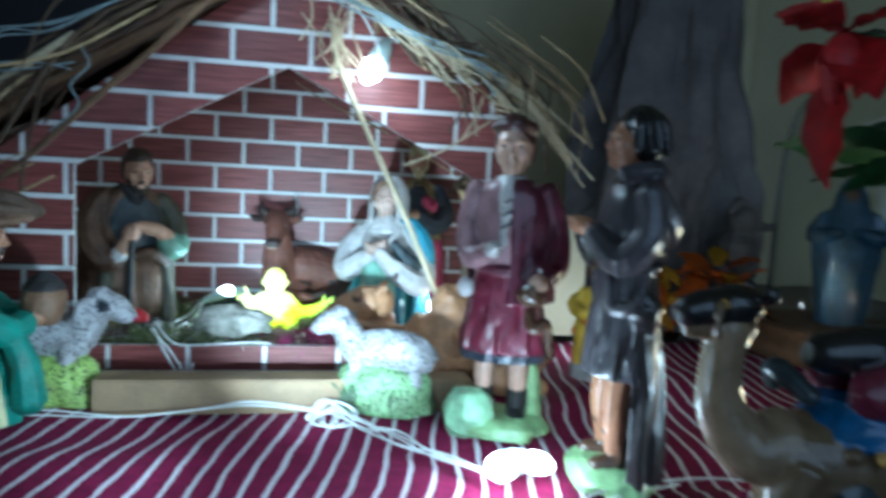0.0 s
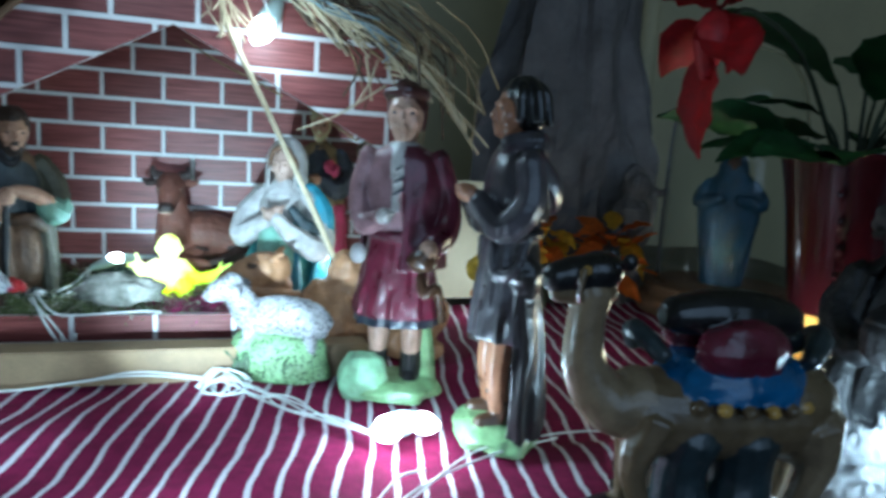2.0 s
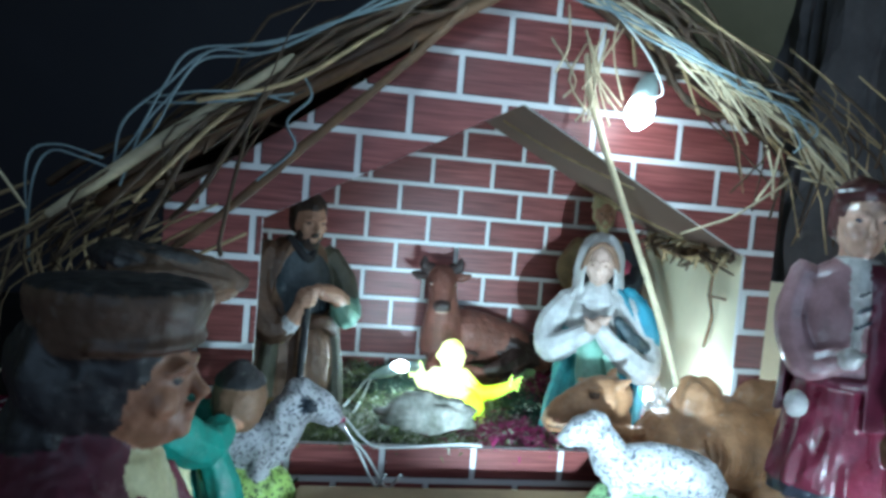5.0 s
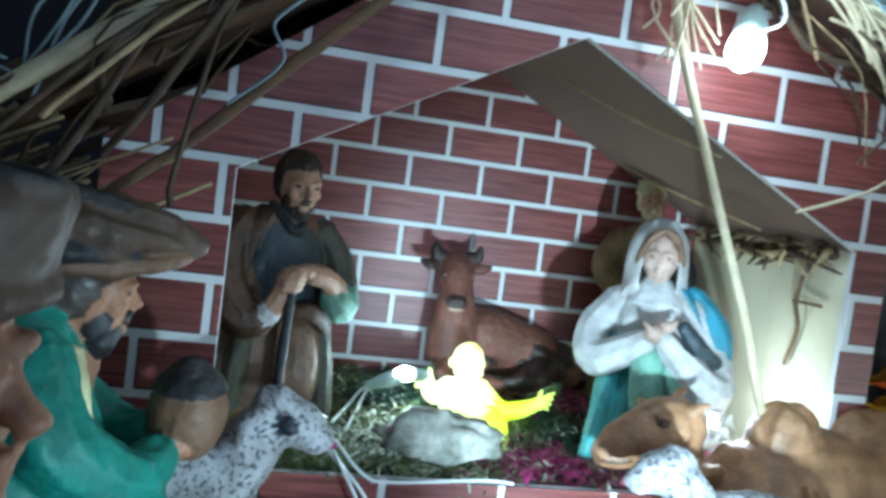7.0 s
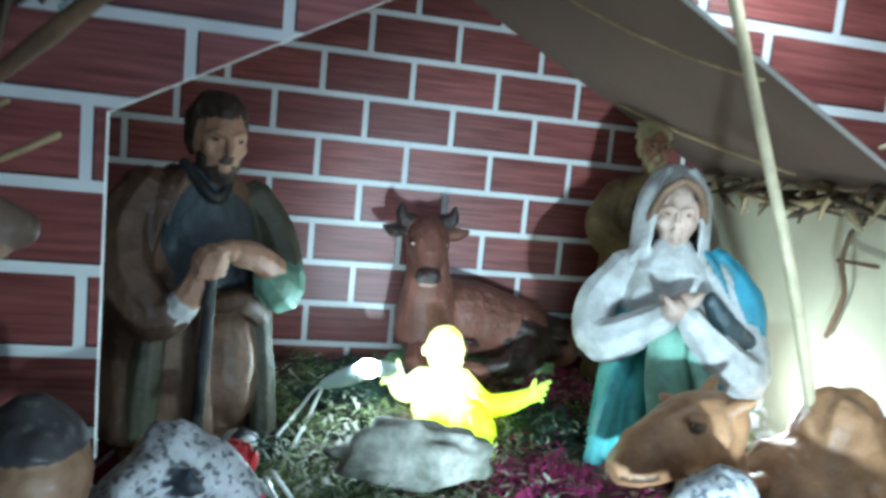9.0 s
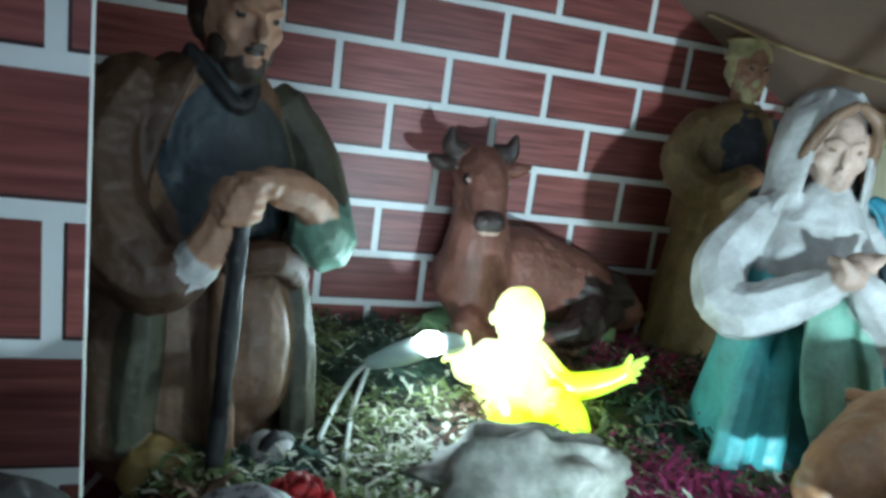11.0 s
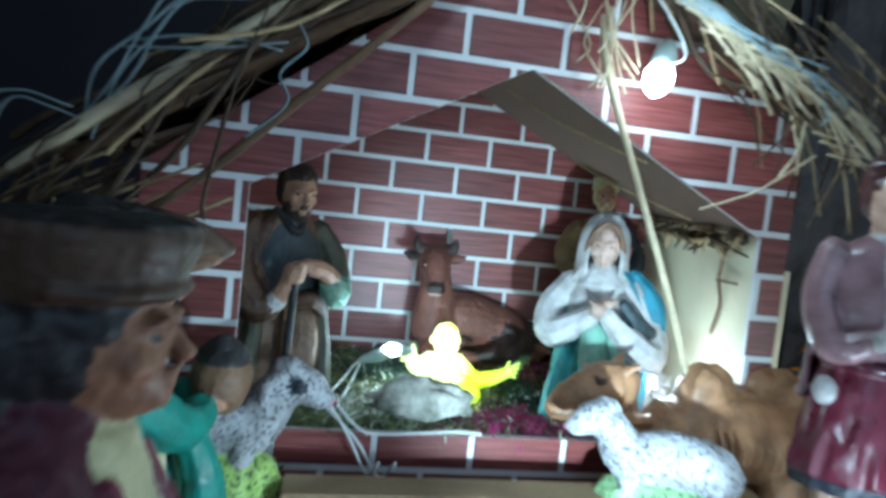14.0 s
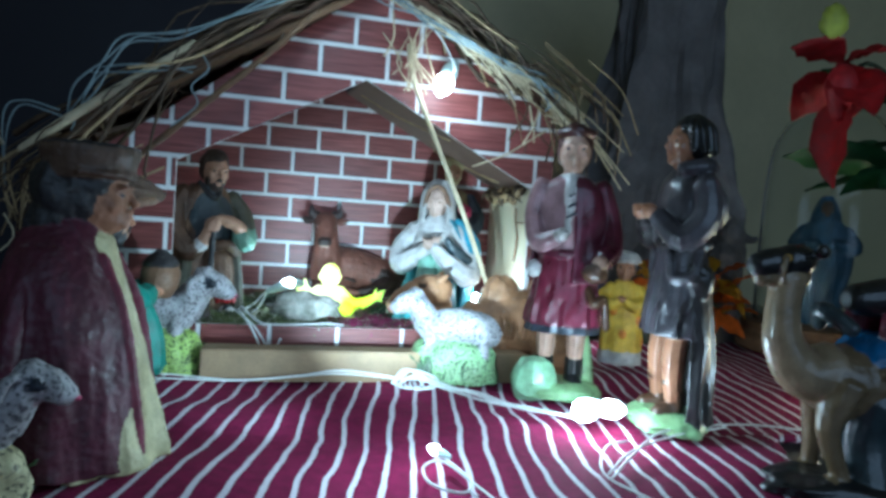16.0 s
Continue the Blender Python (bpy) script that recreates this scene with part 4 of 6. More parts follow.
def sheep_shape(body, base, spots, eye):
    bm = bmesh.new()
    # 0 wool, 1 base, 2 base paint, 3 eye
    robe(bm, [(0.004, 0, 0.0, 0.035, 0.018), (0.004, 0, 0.014, 0.034, 0.017), (0.004, 0, 0.026, 0.031, 0.015), (0.004, 0, 0.031, 0.022, 0.011)], 1, 5, 0.06, seg=36)
    tube(bm, [(-0.016, 0, 0.040), (0.004, 0, 0.043), (0.024, 0, 0.041), (0.034, 0, 0.037)], [0.012, 0.0135, 0.0135, 0.010], 0, seg=18)
    tube(bm, [(-0.016, 0, 0.042), (-0.024, 0, 0.054), (-0.028, -0.001, 0.060)], [0.0115, 0.0095, 0.0085], 0, seg=14)
    tube(bm, [(-0.026, -0.001, 0.062), (-0.035, -0.003, 0.058), (-0.043, -0.004, 0.053)], [0.0092, 0.008, 0.0052], 0, seg=14)
    for e in (-1, 1):
        tube(bm, [(-0.025, 0.007 * e, 0.064), (-0.022, 0.011 * e, 0.061), (-0.021, 0.012 * e, 0.054)], [0.003, 0.0034, 0.002], 0, flat=0.6)
        ball(bm, (-0.0335, 0.0078 * e, 0.0605), (0.0022, 0.0012, 0.0017), 3, seg=8)
        for k in range(7):
            a = 2 * math.pi * k / 7
            ball(bm, (-0.0335 + 0.0038 * math.cos(a), 0.0072 * e, 0.0605 + 0.003 * math.sin(a)), (0.0013, 0.0008, 0.0009), 3, seg=6)
        for x in (-0.014, 0.028):
            tube(bm, [(x, 0.007 * e, 0.036), (x, 0.007 * e, 0.022), (x - 0.001, 0.007 * e, 0.006)], [0.0055, 0.004, 0.0038], 0)
    ball(bm, (-0.0475, -0.004, 0.0520), (0.0015, 0.0025, 0.0014), 4, seg=8)
    rnd = random.Random(3)
    for k in range(9):
        x = -0.024 + 0.045 * rnd.random()
        tube(bm, [(x, -0.0165, 0.004), (x + 0.004 * rnd.uniform(-1, 1), -0.0155, 0.013), (x + 0.008 * rnd.uniform(-1, 1), -0.0145, 0.019)], 0.0011, 2, seg=5, n=2)
    return bm


def sheep(name, m, base, label, s=1.0):
    return statue(name, sheep_shape(0, 0, 0, 0), [(0.45, 0.45, 0.47), P[base], P["moss"], P["navy"], P["rose"]], m @ Matrix.Diagonal((s, s, s, 1)), label, "figurine", "nativity animals", body=M["wool"])


def wool():
    m = painted("speckled_wool_paint", 0.6, 0.05, 0.2)
    nt = m.node_tree
    b = nt.nodes["Principled BSDF"]
    geo = nt.nodes.new("ShaderNodeNewGeometry")
    v = nt.nodes.new("ShaderNodeTexNoise")
    v.inputs["Scale"].default_value, v.inputs["Detail"].default_value = 520, 4
    nt.links.new(geo.outputs["Position"], v.inputs["Vector"])
    r = nt.nodes.new("ShaderNodeValToRGB")
    r.color_ramp.elements[0].position, r.color_ramp.elements[1].position = 0.38, 0.49
    r.color_ramp.elements[0].color, r.color_ramp.elements[1].color = (0.14, 0.14, 0.17, 1), (1, 1, 1, 1)
    nt.links.new(v.outputs["Fac"], r.inputs["Fac"])
    mix = nt.nodes.new("ShaderNodeMix")
    mix.data_type, mix.blend_type = "RGBA", "MULTIPLY"
    mix.inputs["Factor"].default_value = 0.9
    nt.links.new(b.inputs["Base Color"].links[0].from_socket, mix.inputs[6])
    nt.links.new(r.outputs["Color"], mix.inputs[7])
    nt.links.new(mix.outputs[2], b.inputs["Base Color"])
    return m


M["wool"] = wool()


def lying_camel():
    bm = bmesh.new()
    tube(bm, [(-0.006, 0, 0.030), (0.02, 0, 0.034), (0.05, 0, 0.032), (0.07, 0, 0.026)], [0.024, 0.029, 0.028, 0.018], 0, seg=20)
    ball(bm, (0.006, 0, 0.055), (0.017, 0.016, 0.020), 0, lump=0.2)
    ball(bm, (0.046, 0, 0.056), (0.019, 0.016, 0.020), 0, lump=0.2)
    tube(bm, [(-0.008, 0, 0.034), (-0.032, -0.002, 0.020), (-0.044, -0.004, 0.030), (-0.046, -0.006, 0.046), (-0.052, -0.008, 0.056)], [0.021, 0.014, 0.012, 0.0115, 0.012], 0, seg=16)
    tube(bm, [(-0.044, -0.006, 0.060), (-0.058, -0.010, 0.058), (-0.076, -0.014, 0.050), (-0.084, -0.016, 0.046)], [0.011, 0.0125, 0.0095, 0.0065], 0, seg=16, flat=1.1)
    tube(bm, [(-0.086, -0.020, 0.045), (-0.080, -0.022, 0.045), (-0.074, -0.023, 0.046)], [0.0012, 0.001, 0.001], 1, seg=6)
    tube(bm, [(-0.030, -0.012, 0.042), (-0.045, -0.020, 0.044), (-0.062, -0.022, 0.046)], 0.0035, 0)
    for e in (-1, 1):
        ball(bm, (-0.062, -0.010 + 0.011 * e, 0.064), (0.0034, 0.002, 0.0024), 1, (0, 0, 10), seg=8)
        ball(bm, (-0.062, -0.010 + 0.0105 * e, 0.0668), (0.0048, 0.002, 0.0016), 0, seg=8)
        tube(bm, [(-0.046, -0.006 + 0.009 * e, 0.069), (-0.042, -0.006 + 0.013 * e, 0.073)], [0.0035, 0.0015], 0)
        tube(bm, [(0.0, 0.016 * e, 0.02), (-0.020, 0.022 * e, 0.010), (0.012, 0.026 * e, 0.006)], [0.014, 0.010, 0.007], 0)
        tube(bm, [(0.06, 0.016 * e, 0.022), (0.038, 0.026 * e, 0.010), (0.07, 0.026 * e, 0.006)], [0.017, 0.011, 0.008], 0)
    for k in range(10):
        tube(bm, [(0.002 + 0.005 * k, -0.026, 0.045 - 0.001 * k), (0.004 + 0.005 * k, -0.030, 0.036), (0.003 + 0.005 * k, -0.029, 0.026)], 0.0012, 0, seg=6, n=2)
    return statue("lying_camel_figurine", bm, mats("camel", "brown"), pose(0.188, -0.176, 0.0, 0, 0, -6),
                  "light brown two-humped camel figurine lying by the stable", "figurine", "nativity animals", finish="bare")


def shepherd():
    bm = bmesh.new()
    # 0 tan, 1 hair, 2 maroon, 3 wine, 4 mauve, 5 white, 6 navy, 7 dark boots, 8 green base, 9 pistachio, 10 brown
    robe(bm, [(0, 0, 0, 0.034, 0.028), (0, 0, 0.006, 0.033, 0.027), (0, 0, 0.010, 0.022, 0.018)], 8, 5, 0.08, seg=36)
    for e in (-1, 1):
        tube(bm, [(0.012 * e, 0.001, 0.052), (0.012 * e, -0.001, 0.036), (0.012 * e, 0.0, 0.022)], [0.0085, 0.0078, 0.0062], 0)
        tube(bm, [(0.012 * e, 0, 0.026), (0.012 * e, 0, 0.012), (0.013 * e, -0.007, 0.009)], [0.0075, 0.0075, 0.006], 7)
    robe(bm, [(0, 0, 0.044, 0.030, 0.020), (0, 0, 0.053, 0.0295, 0.0195)], 6, 12, 0.05)
    robe(bm, [(0, 0, 0.050, 0.031, 0.021), (0, 0, 0.075, 0.027, 0.019), (0, 0, 0.100, 0.022, 0.015)], 2, 12, 0.06)
    tube(bm, [(-0.022, -0.006, 0.100), (0, -0.017, 0.099), (0.022, -0.006, 0.100), (0.018, 0.012, 0.100), (-0.018, 0.012, 0.1), (-0.022, -0.006, 0.1)], 0.0028, 3)
    robe(bm, [(0, 0, 0.098, 0.024, 0.016), (0, 0, 0.125, 0.026, 0.017), (0, 0, 0.145, 0.023, 0.014), (0, 0, 0.153, 0.011, 0.010)], 4, 6, 0.03)
    robe(bm, [(0.001, 0, 0.080, 0.032, 0.021), (0.001, 0, 0.11, 0.030, 0.019), (0, 0, 0.14, 0.027, 0.0165), (0, 0, 0.152, 0.014, 0.012)], 3, 7, 0.03, span=(-84, 175))
    robe(bm, [(-0.002, -0.003, 0.114, 0.007, 0.0155), (-0.001, -0.004, 0.14, 0.011, 0.013), (0, -0.001, 0.154, 0.0105, 0.0105)], 5, 7, 0.06, seg=24)
    for k in range(3):
        tube(bm, [(-0.0035, -0.0186, 0.124 + 0.007 * k), (0.0035, -0.0186, 0.127 + 0.007 * k)], 0.0006, 6, seg=5, n=2)
    tube(bm, [(-0.024, 0, 0.146), (-0.029, -0.003, 0.124), (-0.024, -0.015, 0.106), (-0.010, -0.022, 0.110)], [0.0075, 0.0085, 0.0075, 0.006], 4)
    hand(bm, (-0.012, -0.024, 0.110), (-0.002, -0.030, 0.114), 0.0055, 5)
    tube(bm, [(0.024, 0, 0.146), (0.033, 0.0, 0.122), (0.034, -0.010, 0.104), (0.026, -0.022, 0.096)], [0.008, 0.0085, 0.0085, 0.008], 3)
    hand(bm, (0.027, -0.024, 0.096), (0.020, -0.033, 0.092), 0.0065, 0)
    ball(bm, (0.020, -0.030, 0.088), (0.010, 0.008, 0.007), 10, lump=0.2)
    ball(bm, (-0.026, -0.017, 0.088), (0.006, 0.005, 0.006), 5, lump=0.2)
    tube(bm, [(0.018, -0.014, 0.075), (0.022, -0.020, 0.066), (0.03, -0.016, 0.070), (0.034, -0.010, 0.05)], 0.0035, 10)
    head(bm, (0, -0.001, 0.170), 0.0180, 0, 1, 6, nod=6)
    tube(bm, [(-0.013, -0.004, 0.182), (0, -0.0125, 0.1835), (0.013, -0.004, 0.182)], [0.004, 0.0042, 0.004], 1)
    ball(bm, (-0.020, -0.012, 0.011), (0.019, 0.015, 0.016), 9, lump=0.25)
    tube(bm, [(0.018, 0.012, 0.004), (0.017, 0.014, 0.03), (0.014, 0.014, 0.062)], [0.013, 0.010, 0.003], 8)
    return statue("shepherd_figurine", bm, mats("blush", "auburn", "maroon", "wine", "mauve", "white", "navy", "black", "green", "pistachio", "brown"), pose(0.209, -0.268, 0.0, 0, 0, -22) @ Matrix.Diagonal((0.86, 0.9, 1.0, 1)),
                  "glazed shepherd figurine in maroon tunic with white collar", finish="glazed", crease=0.00025)


def shepherd_back():
    bm = bmesh.new()
    robe(bm, [(0, 0, 0, 0.034, 0.028), (0, 0, 0.006, 0.032, 0.026), (0, 0, 0.010, 0.022, 0.018)], 4, 5, 0.08, seg=36)
    for e in (-1, 1):
        tube(bm, [(0.011 * e, -0.002, 0.060), (0.011 * e, -0.004, 0.040), (0.011 * e, -0.002, 0.018)], [0.0085, 0.0085, 0.006], 0)
        tube(bm, [(0.011 * e, 0, 0.022), (0.011 * e, -0.001, 0.012), (0.012 * e, -0.014, 0.010)], [0.0066, 0.0065, 0.005], 5)
        tube(bm, [(0.0155 * e, -0.004, 0.03), (0.011 * e, -0.010, 0.028), (0.006 * e, -0.004, 0.027)], 0.0018, 5, seg=6)
    robe(bm, [(0, 0.0, 0.056, 0.026, 0.022), (0, 0, 0.08, 0.023, 0.020), (0, 0, 0.112, 0.018, 0.015)], 2, 11, 0.07)
    robe(bm, [(0, 0.004, 0.006, 0.031, 0.026), (0, 0.004, 0.05, 0.028, 0.024), (0, 0.002, 0.09, 0.024, 0.019), (0, 0.001, 0.112, 0.0195, 0.016)], 3, 10, 0.06, span=(-10, 190))
    tube(bm, [(-0.019, -0.008, 0.112), (0, -0.016, 0.112), (0.019, -0.008, 0.112), (0.016, 0.014, 0.112), (-0.016, 0.014, 0.112), (-0.019, -0.008, 0.112)], 0.0028, 3)
    robe(bm, [(0, 0, 0.110, 0.020, 0.016), (0, 0, 0.130, 0.025, 0.018), (0, 0, 0.148, 0.022, 0.015), (0, 0, 0.156, 0.010, 0.010)], 2, 6, 0.04)
    robe(bm, [(0, 0.002, 0.118, 0.027, 0.020), (0, 0.002, 0.14, 0.027, 0.018), (0, 0.001, 0.153, 0.018, 0.015), (0, 0, 0.158, 0.012, 0.011)], 3, 6, 0.04, span=(-20, 200))
    for e in (-1, 1):
        tube(bm, [(0.024 * e, 0.002, 0.148), (0.029 * e, 0.002, 0.128), (0.024 * e, -0.012, 0.115), (0.010 * e, -0.024, 0.127)], [0.0085, 0.0095, 0.0085, 0.007], 3 if e < 0 else 2)
        hand(bm, (0.010 * e, -0.026, 0.127), (0.004 * e, -0.032, 0.134), 0.0055, 0)
        tube(bm, [(0.019 * e, 0.006, 0.110), (0.024 * e, -0.002, 0.094), (0.015 * e, -0.012, 0.092), (0.012 * e, -0.014, 0.106)], 0.0032, 2)
    ball(bm, (0.021, 0.006, 0.090), (0.008, 0.010, 0.011), 3, lump=0.2)
    tube(bm, [(-0.016, 0.008, 0.158), (0, 0.014, 0.154), (0.016, 0.008, 0.158), (0.012, -0.010, 0.156)], [0.006, 0.0075, 0.006, 0.005], 2)
    head(bm, (0, -0.001, 0.172), 0.0165, 0, 1, 5)
    tube(bm, [(-0.020, 0.006, 0.150), (-0.012, 0.019, 0.136), (0, 0.023, 0.128), (0.012, 0.019, 0.136), (0.020, 0.006, 0.150)], [0.006, 0.008, 0.0085, 0.008, 0.006], 2)
    for k in range(6):
        a = radians(-20 + 44 * k)
        tube(bm, [(0.004 * math.cos(a), 0.002 + 0.004 * math.sin(a), 0.1885), (0.012 * math.cos(a), 0.002 + 0.013 * math.sin(a), 0.181), (0.0145 * math.cos(a), 0.003 + 0.016 * math.sin(a), 0.168)], [0.003, 0.0042, 0.003], 1)
    return statue("shepherd_figurine", bm, mats("tan", "black", "grey", "dark", "green", "brown"), pose(0.251, -0.338, 0.0, 0, 0, -98) @ Matrix.Diagonal((0.9, 0.84, 1.0, 1)),
                  "glazed dark-robed shepherd figurine with hood and purse", finish="glazed", crease=0.00025)


def king(name, m, cols, label, kneel=False, gift=False):
    bm = bmesh.new()
    # 0 skin, 1 hair, 2 cloak, 3 robe, 4 trim, 5 hat, 6 white, 7 dark, 8 leather
    robe(bm, [(0, -0.004, 0.0, 0.034, 0.034), (0, -0.004, 0.006, 0.033, 0.033), (0, -0.002, 0.04, 0.027, 0.026), (0, 0, 0.075, 0.022, 0.018), (0, 0, 0.095, 0.014, 0.012), (0, 0, 0.101, 0.008, 0.008)], 3, 8, 0.06)
    ends = (-50, 230) if kneel else (-66, 246)
    hump = 0.004 if kneel else 0.008
    robe(bm, [(0, 0.004, 0.002, 0.040, 0.038), (0, 0.005, 0.035, 0.037, 0.034), (0, 0.005, 0.068, 0.034, 0.027), (0, hump, 0.088, 0.027, 0.021), (0, hump, 0.100, 0.017, 0.016), (0, hump * 0.6, 0.108, 0.010, 0.011)], 2, 8, 0.035, span=ends)
    for s0 in ends:
        pts = [(q[0] * math.cos(radians(s0)), q[3] + q[1] * math.sin(radians(s0)), q[2]) for q in ((0.040, 0.038, 0.002, 0.004), (0.037, 0.034, 0.035, 0.005), (0.034, 0.027, 0.068, 0.005), (0.026, 0.020, 0.090, hump))]
        tube(bm, pts, 0.0026, 4)
    # folds running down the back of the cloak
    for a in (20, 55, 90, 128, 160):
        c, d = math.cos(radians(a)), math.sin(radians(a))
        tube(bm, [(0.020 * c, hump + 0.016 * d, 0.094), (0.035 * c, 0.005 + 0.027 * d, 0.066), (0.038 * c, 0.005 + 0.035 * d, 0.03), (0.041 * c, 0.004 + 0.039 * d, 0.004)], [0.002, 0.0045, 0.004, 0.0045], 2)
    for e in ((-1, 1) if kneel else ()):
        tube(bm, [(0.022 * e, -0.002, 0.090), (0.031 * e, -0.008, 0.070), (0.022 * e, -0.026, 0.054), (0.010 * e, -0.036, 0.056)], [0.0095, 0.0105, 0.0095, 0.0075], 2)
        hand(bm, (0.010 * e, -0.037, 0.056), (0.004 * e, -0.048, 0.060), 0.0052, 0)
        tube(bm, [(0.020 * e, -0.030, 0.052), (0.022 * e, -0.036, 0.034), (0.020 * e, -0.038, 0.012)], [0.006, 0.008, 0.010], 2)
    if gift:
        robe(bm, [(0, -0.046, 0.052, 0.007, 0.007), (0, -0.046, 0.060, 0.0125, 0.0115), (0, -0.046, 0.069, 0.0135, 0.0125), (0, -0.046, 0.073, 0.0115, 0.0105)], 8, 6, 0.03, seg=24)
        robe(bm, [(0, -0.046, 0.0735, 0.0125, 0.0115), (0, -0.046, 0.078, 0.010, 0.009), (0, -0.046, 0.084, 0.003, 0.003)], 7, 6, 0.03, seg=24)
    if kneel:
        # bowed head under a large soft hat that comes to a point over the brow
        head(bm, (0, -0.013, 0.1045), 0.0165, 0, 1, 7, beard=7, nod=10)
        ball(bm, (0, 0.002, 0.106), (0.0165, 0.016, 0.018), 1, lump=0.2)
        ball(bm, (0, -0.010, 0.1205), (0.0195, 0.0250, 0.0125), 5, (12, 0, 0), lump=0.18, seg=24)
        tube(bm, [(0, -0.016, 0.121), (0, -0.032, 0.1205), (0, -0.044, 0.1195)], [0.0135, 0.0095, 0.0040], 5, seg=14)
        tube(bm, [(-0.018, -0.002, 0.113), (-0.015, -0.024, 0.113), (0, -0.040, 0.116), (0.015, -0.024, 0.113), (0.018, -0.002, 0.113)], 0.0026, 8)
        ball(bm, (0, 0.004, 0.129), (0.014, 0.014, 0.008), 7, (14, 0, 0), lump=0.2)
        for e in (-1, 1):
            tube(bm, [(0.010 * e, 0.012, 0.122), (0.017 * e, -0.006, 0.124), (0.012 * e, -0.026, 0.121), (0.002 * e, -0.042, 0.1195)], [0.003, 0.0042, 0.0036, 0.0015], 5)
            tube(bm, [(0.014 * e, 0.012, 0.114), (0.0195 * e, -0.006, 0.117), (0.015 * e, -0.024, 0.116)], [0.0025, 0.003, 0.002], 7)
            tube(bm, [(0.006 * e, 0.010, 0.131), (0.010 * e, -0.010, 0.1315), (0.004 * e, -0.030, 0.1260)], [0.002, 0.003, 0.0015], 7)
    else:
        # upright head, long hair, flat-topped cap that widens upwards
        head(bm, (0, -0.004, 0.1150), 0.0172, 0, 1, 7)
        ball(bm, (0, 0.007, 0.118), (0.0165, 0.0155, 0.018), 1, lump=0.2)
        ball(bm, (0, 0.011, 0.104), (0.0150, 0.0120, 0.014), 1, lump=0.25)
        robe(bm, [(0, -0.001, 0.1235, 0.0160, 0.0172), (0, -0.001, 0.1285, 0.0170, 0.0186), (0, -0.001, 0.1345, 0.0182, 0.0202), (0, -0.001, 0.1370, 0.0180, 0.0200)], 5, 5, 0.012)
        robe(bm, [(0, -0.001, 0.1362, 0.0176, 0.0196), (0, -0.001, 0.1380, 0.0168, 0.0186), (0, -0.001, 0.1386, 0.010, 0.012)], 7, 5, 0.012)
        tube(bm, [(-0.0165, -0.001, 0.1255), (-0.012, -0.0135, 0.1255), (0, -0.0185, 0.1255), (0.012, -0.0135, 0.1255), (0.0165, -0.001, 0.1255)], 0.0018, 8)
    return statue(name, bm, mats(*cols), m, label, grain=0.0008)


def yellow_child():
    bm = bmesh.new()
    # 0 skin, 1 white cap, 2 yellow, 3 orange, 4 white hem, 5 dark
    robe(bm, [(0, 0, 0, 0.019, 0.016), (0, 0, 0.008, 0.019, 0.016), (0, 0, 0.014, 0.017, 0.014)], 4, 7, 0.06)
    robe(bm, [(0, 0, 0.012, 0.0185, 0.015), (0, 0, 0.04, 0.017, 0.014), (0, 0, 0.062, 0.014, 0.011), (0, 0, 0.074, 0.008, 0.008)], 2, 7, 0.05)
    for k in range(9):
        a = 2.4 * k
        ball(bm, (0.0165 * math.cos(a), 0.0135 * math.sin(a), 0.02 + 0.004 * k), (0.0036, 0.0034, 0.0042), 3, seg=8)
    for e in (-1, 1):
        tube(bm, [(0.011 * e, 0, 0.068), (0.018 * e, -0.004, 0.058), (0.010 * e, -0.014, 0.053), (0.002 * e, -0.017, 0.057)], [0.005, 0.006, 0.0055, 0.004], 2)
    hand(bm, (0.002, -0.016, 0.057), (-0.004, -0.020, 0.060), 0.0034, 0)
    head(bm, (0, -0.002, 0.085), 0.0125, 0, 5, 5)
    ball(bm, (0, 0.001, 0.0935), (0.0125, 0.0125, 0.0075), 1, lump=0.1)
    tube(bm, [(-0.012, -0.002, 0.092), (0, -0.0135, 0.0925), (0.012, -0.002, 0.092)], 0.002, 1)
    return statue("child_figurine", bm, mats("tan", "white", "yellow", "orange", "white", "dark"), pose(0.315, -0.165, 0.0, 0, 0, -30),
                  "small figurine in flowered yellow robe and white cap")


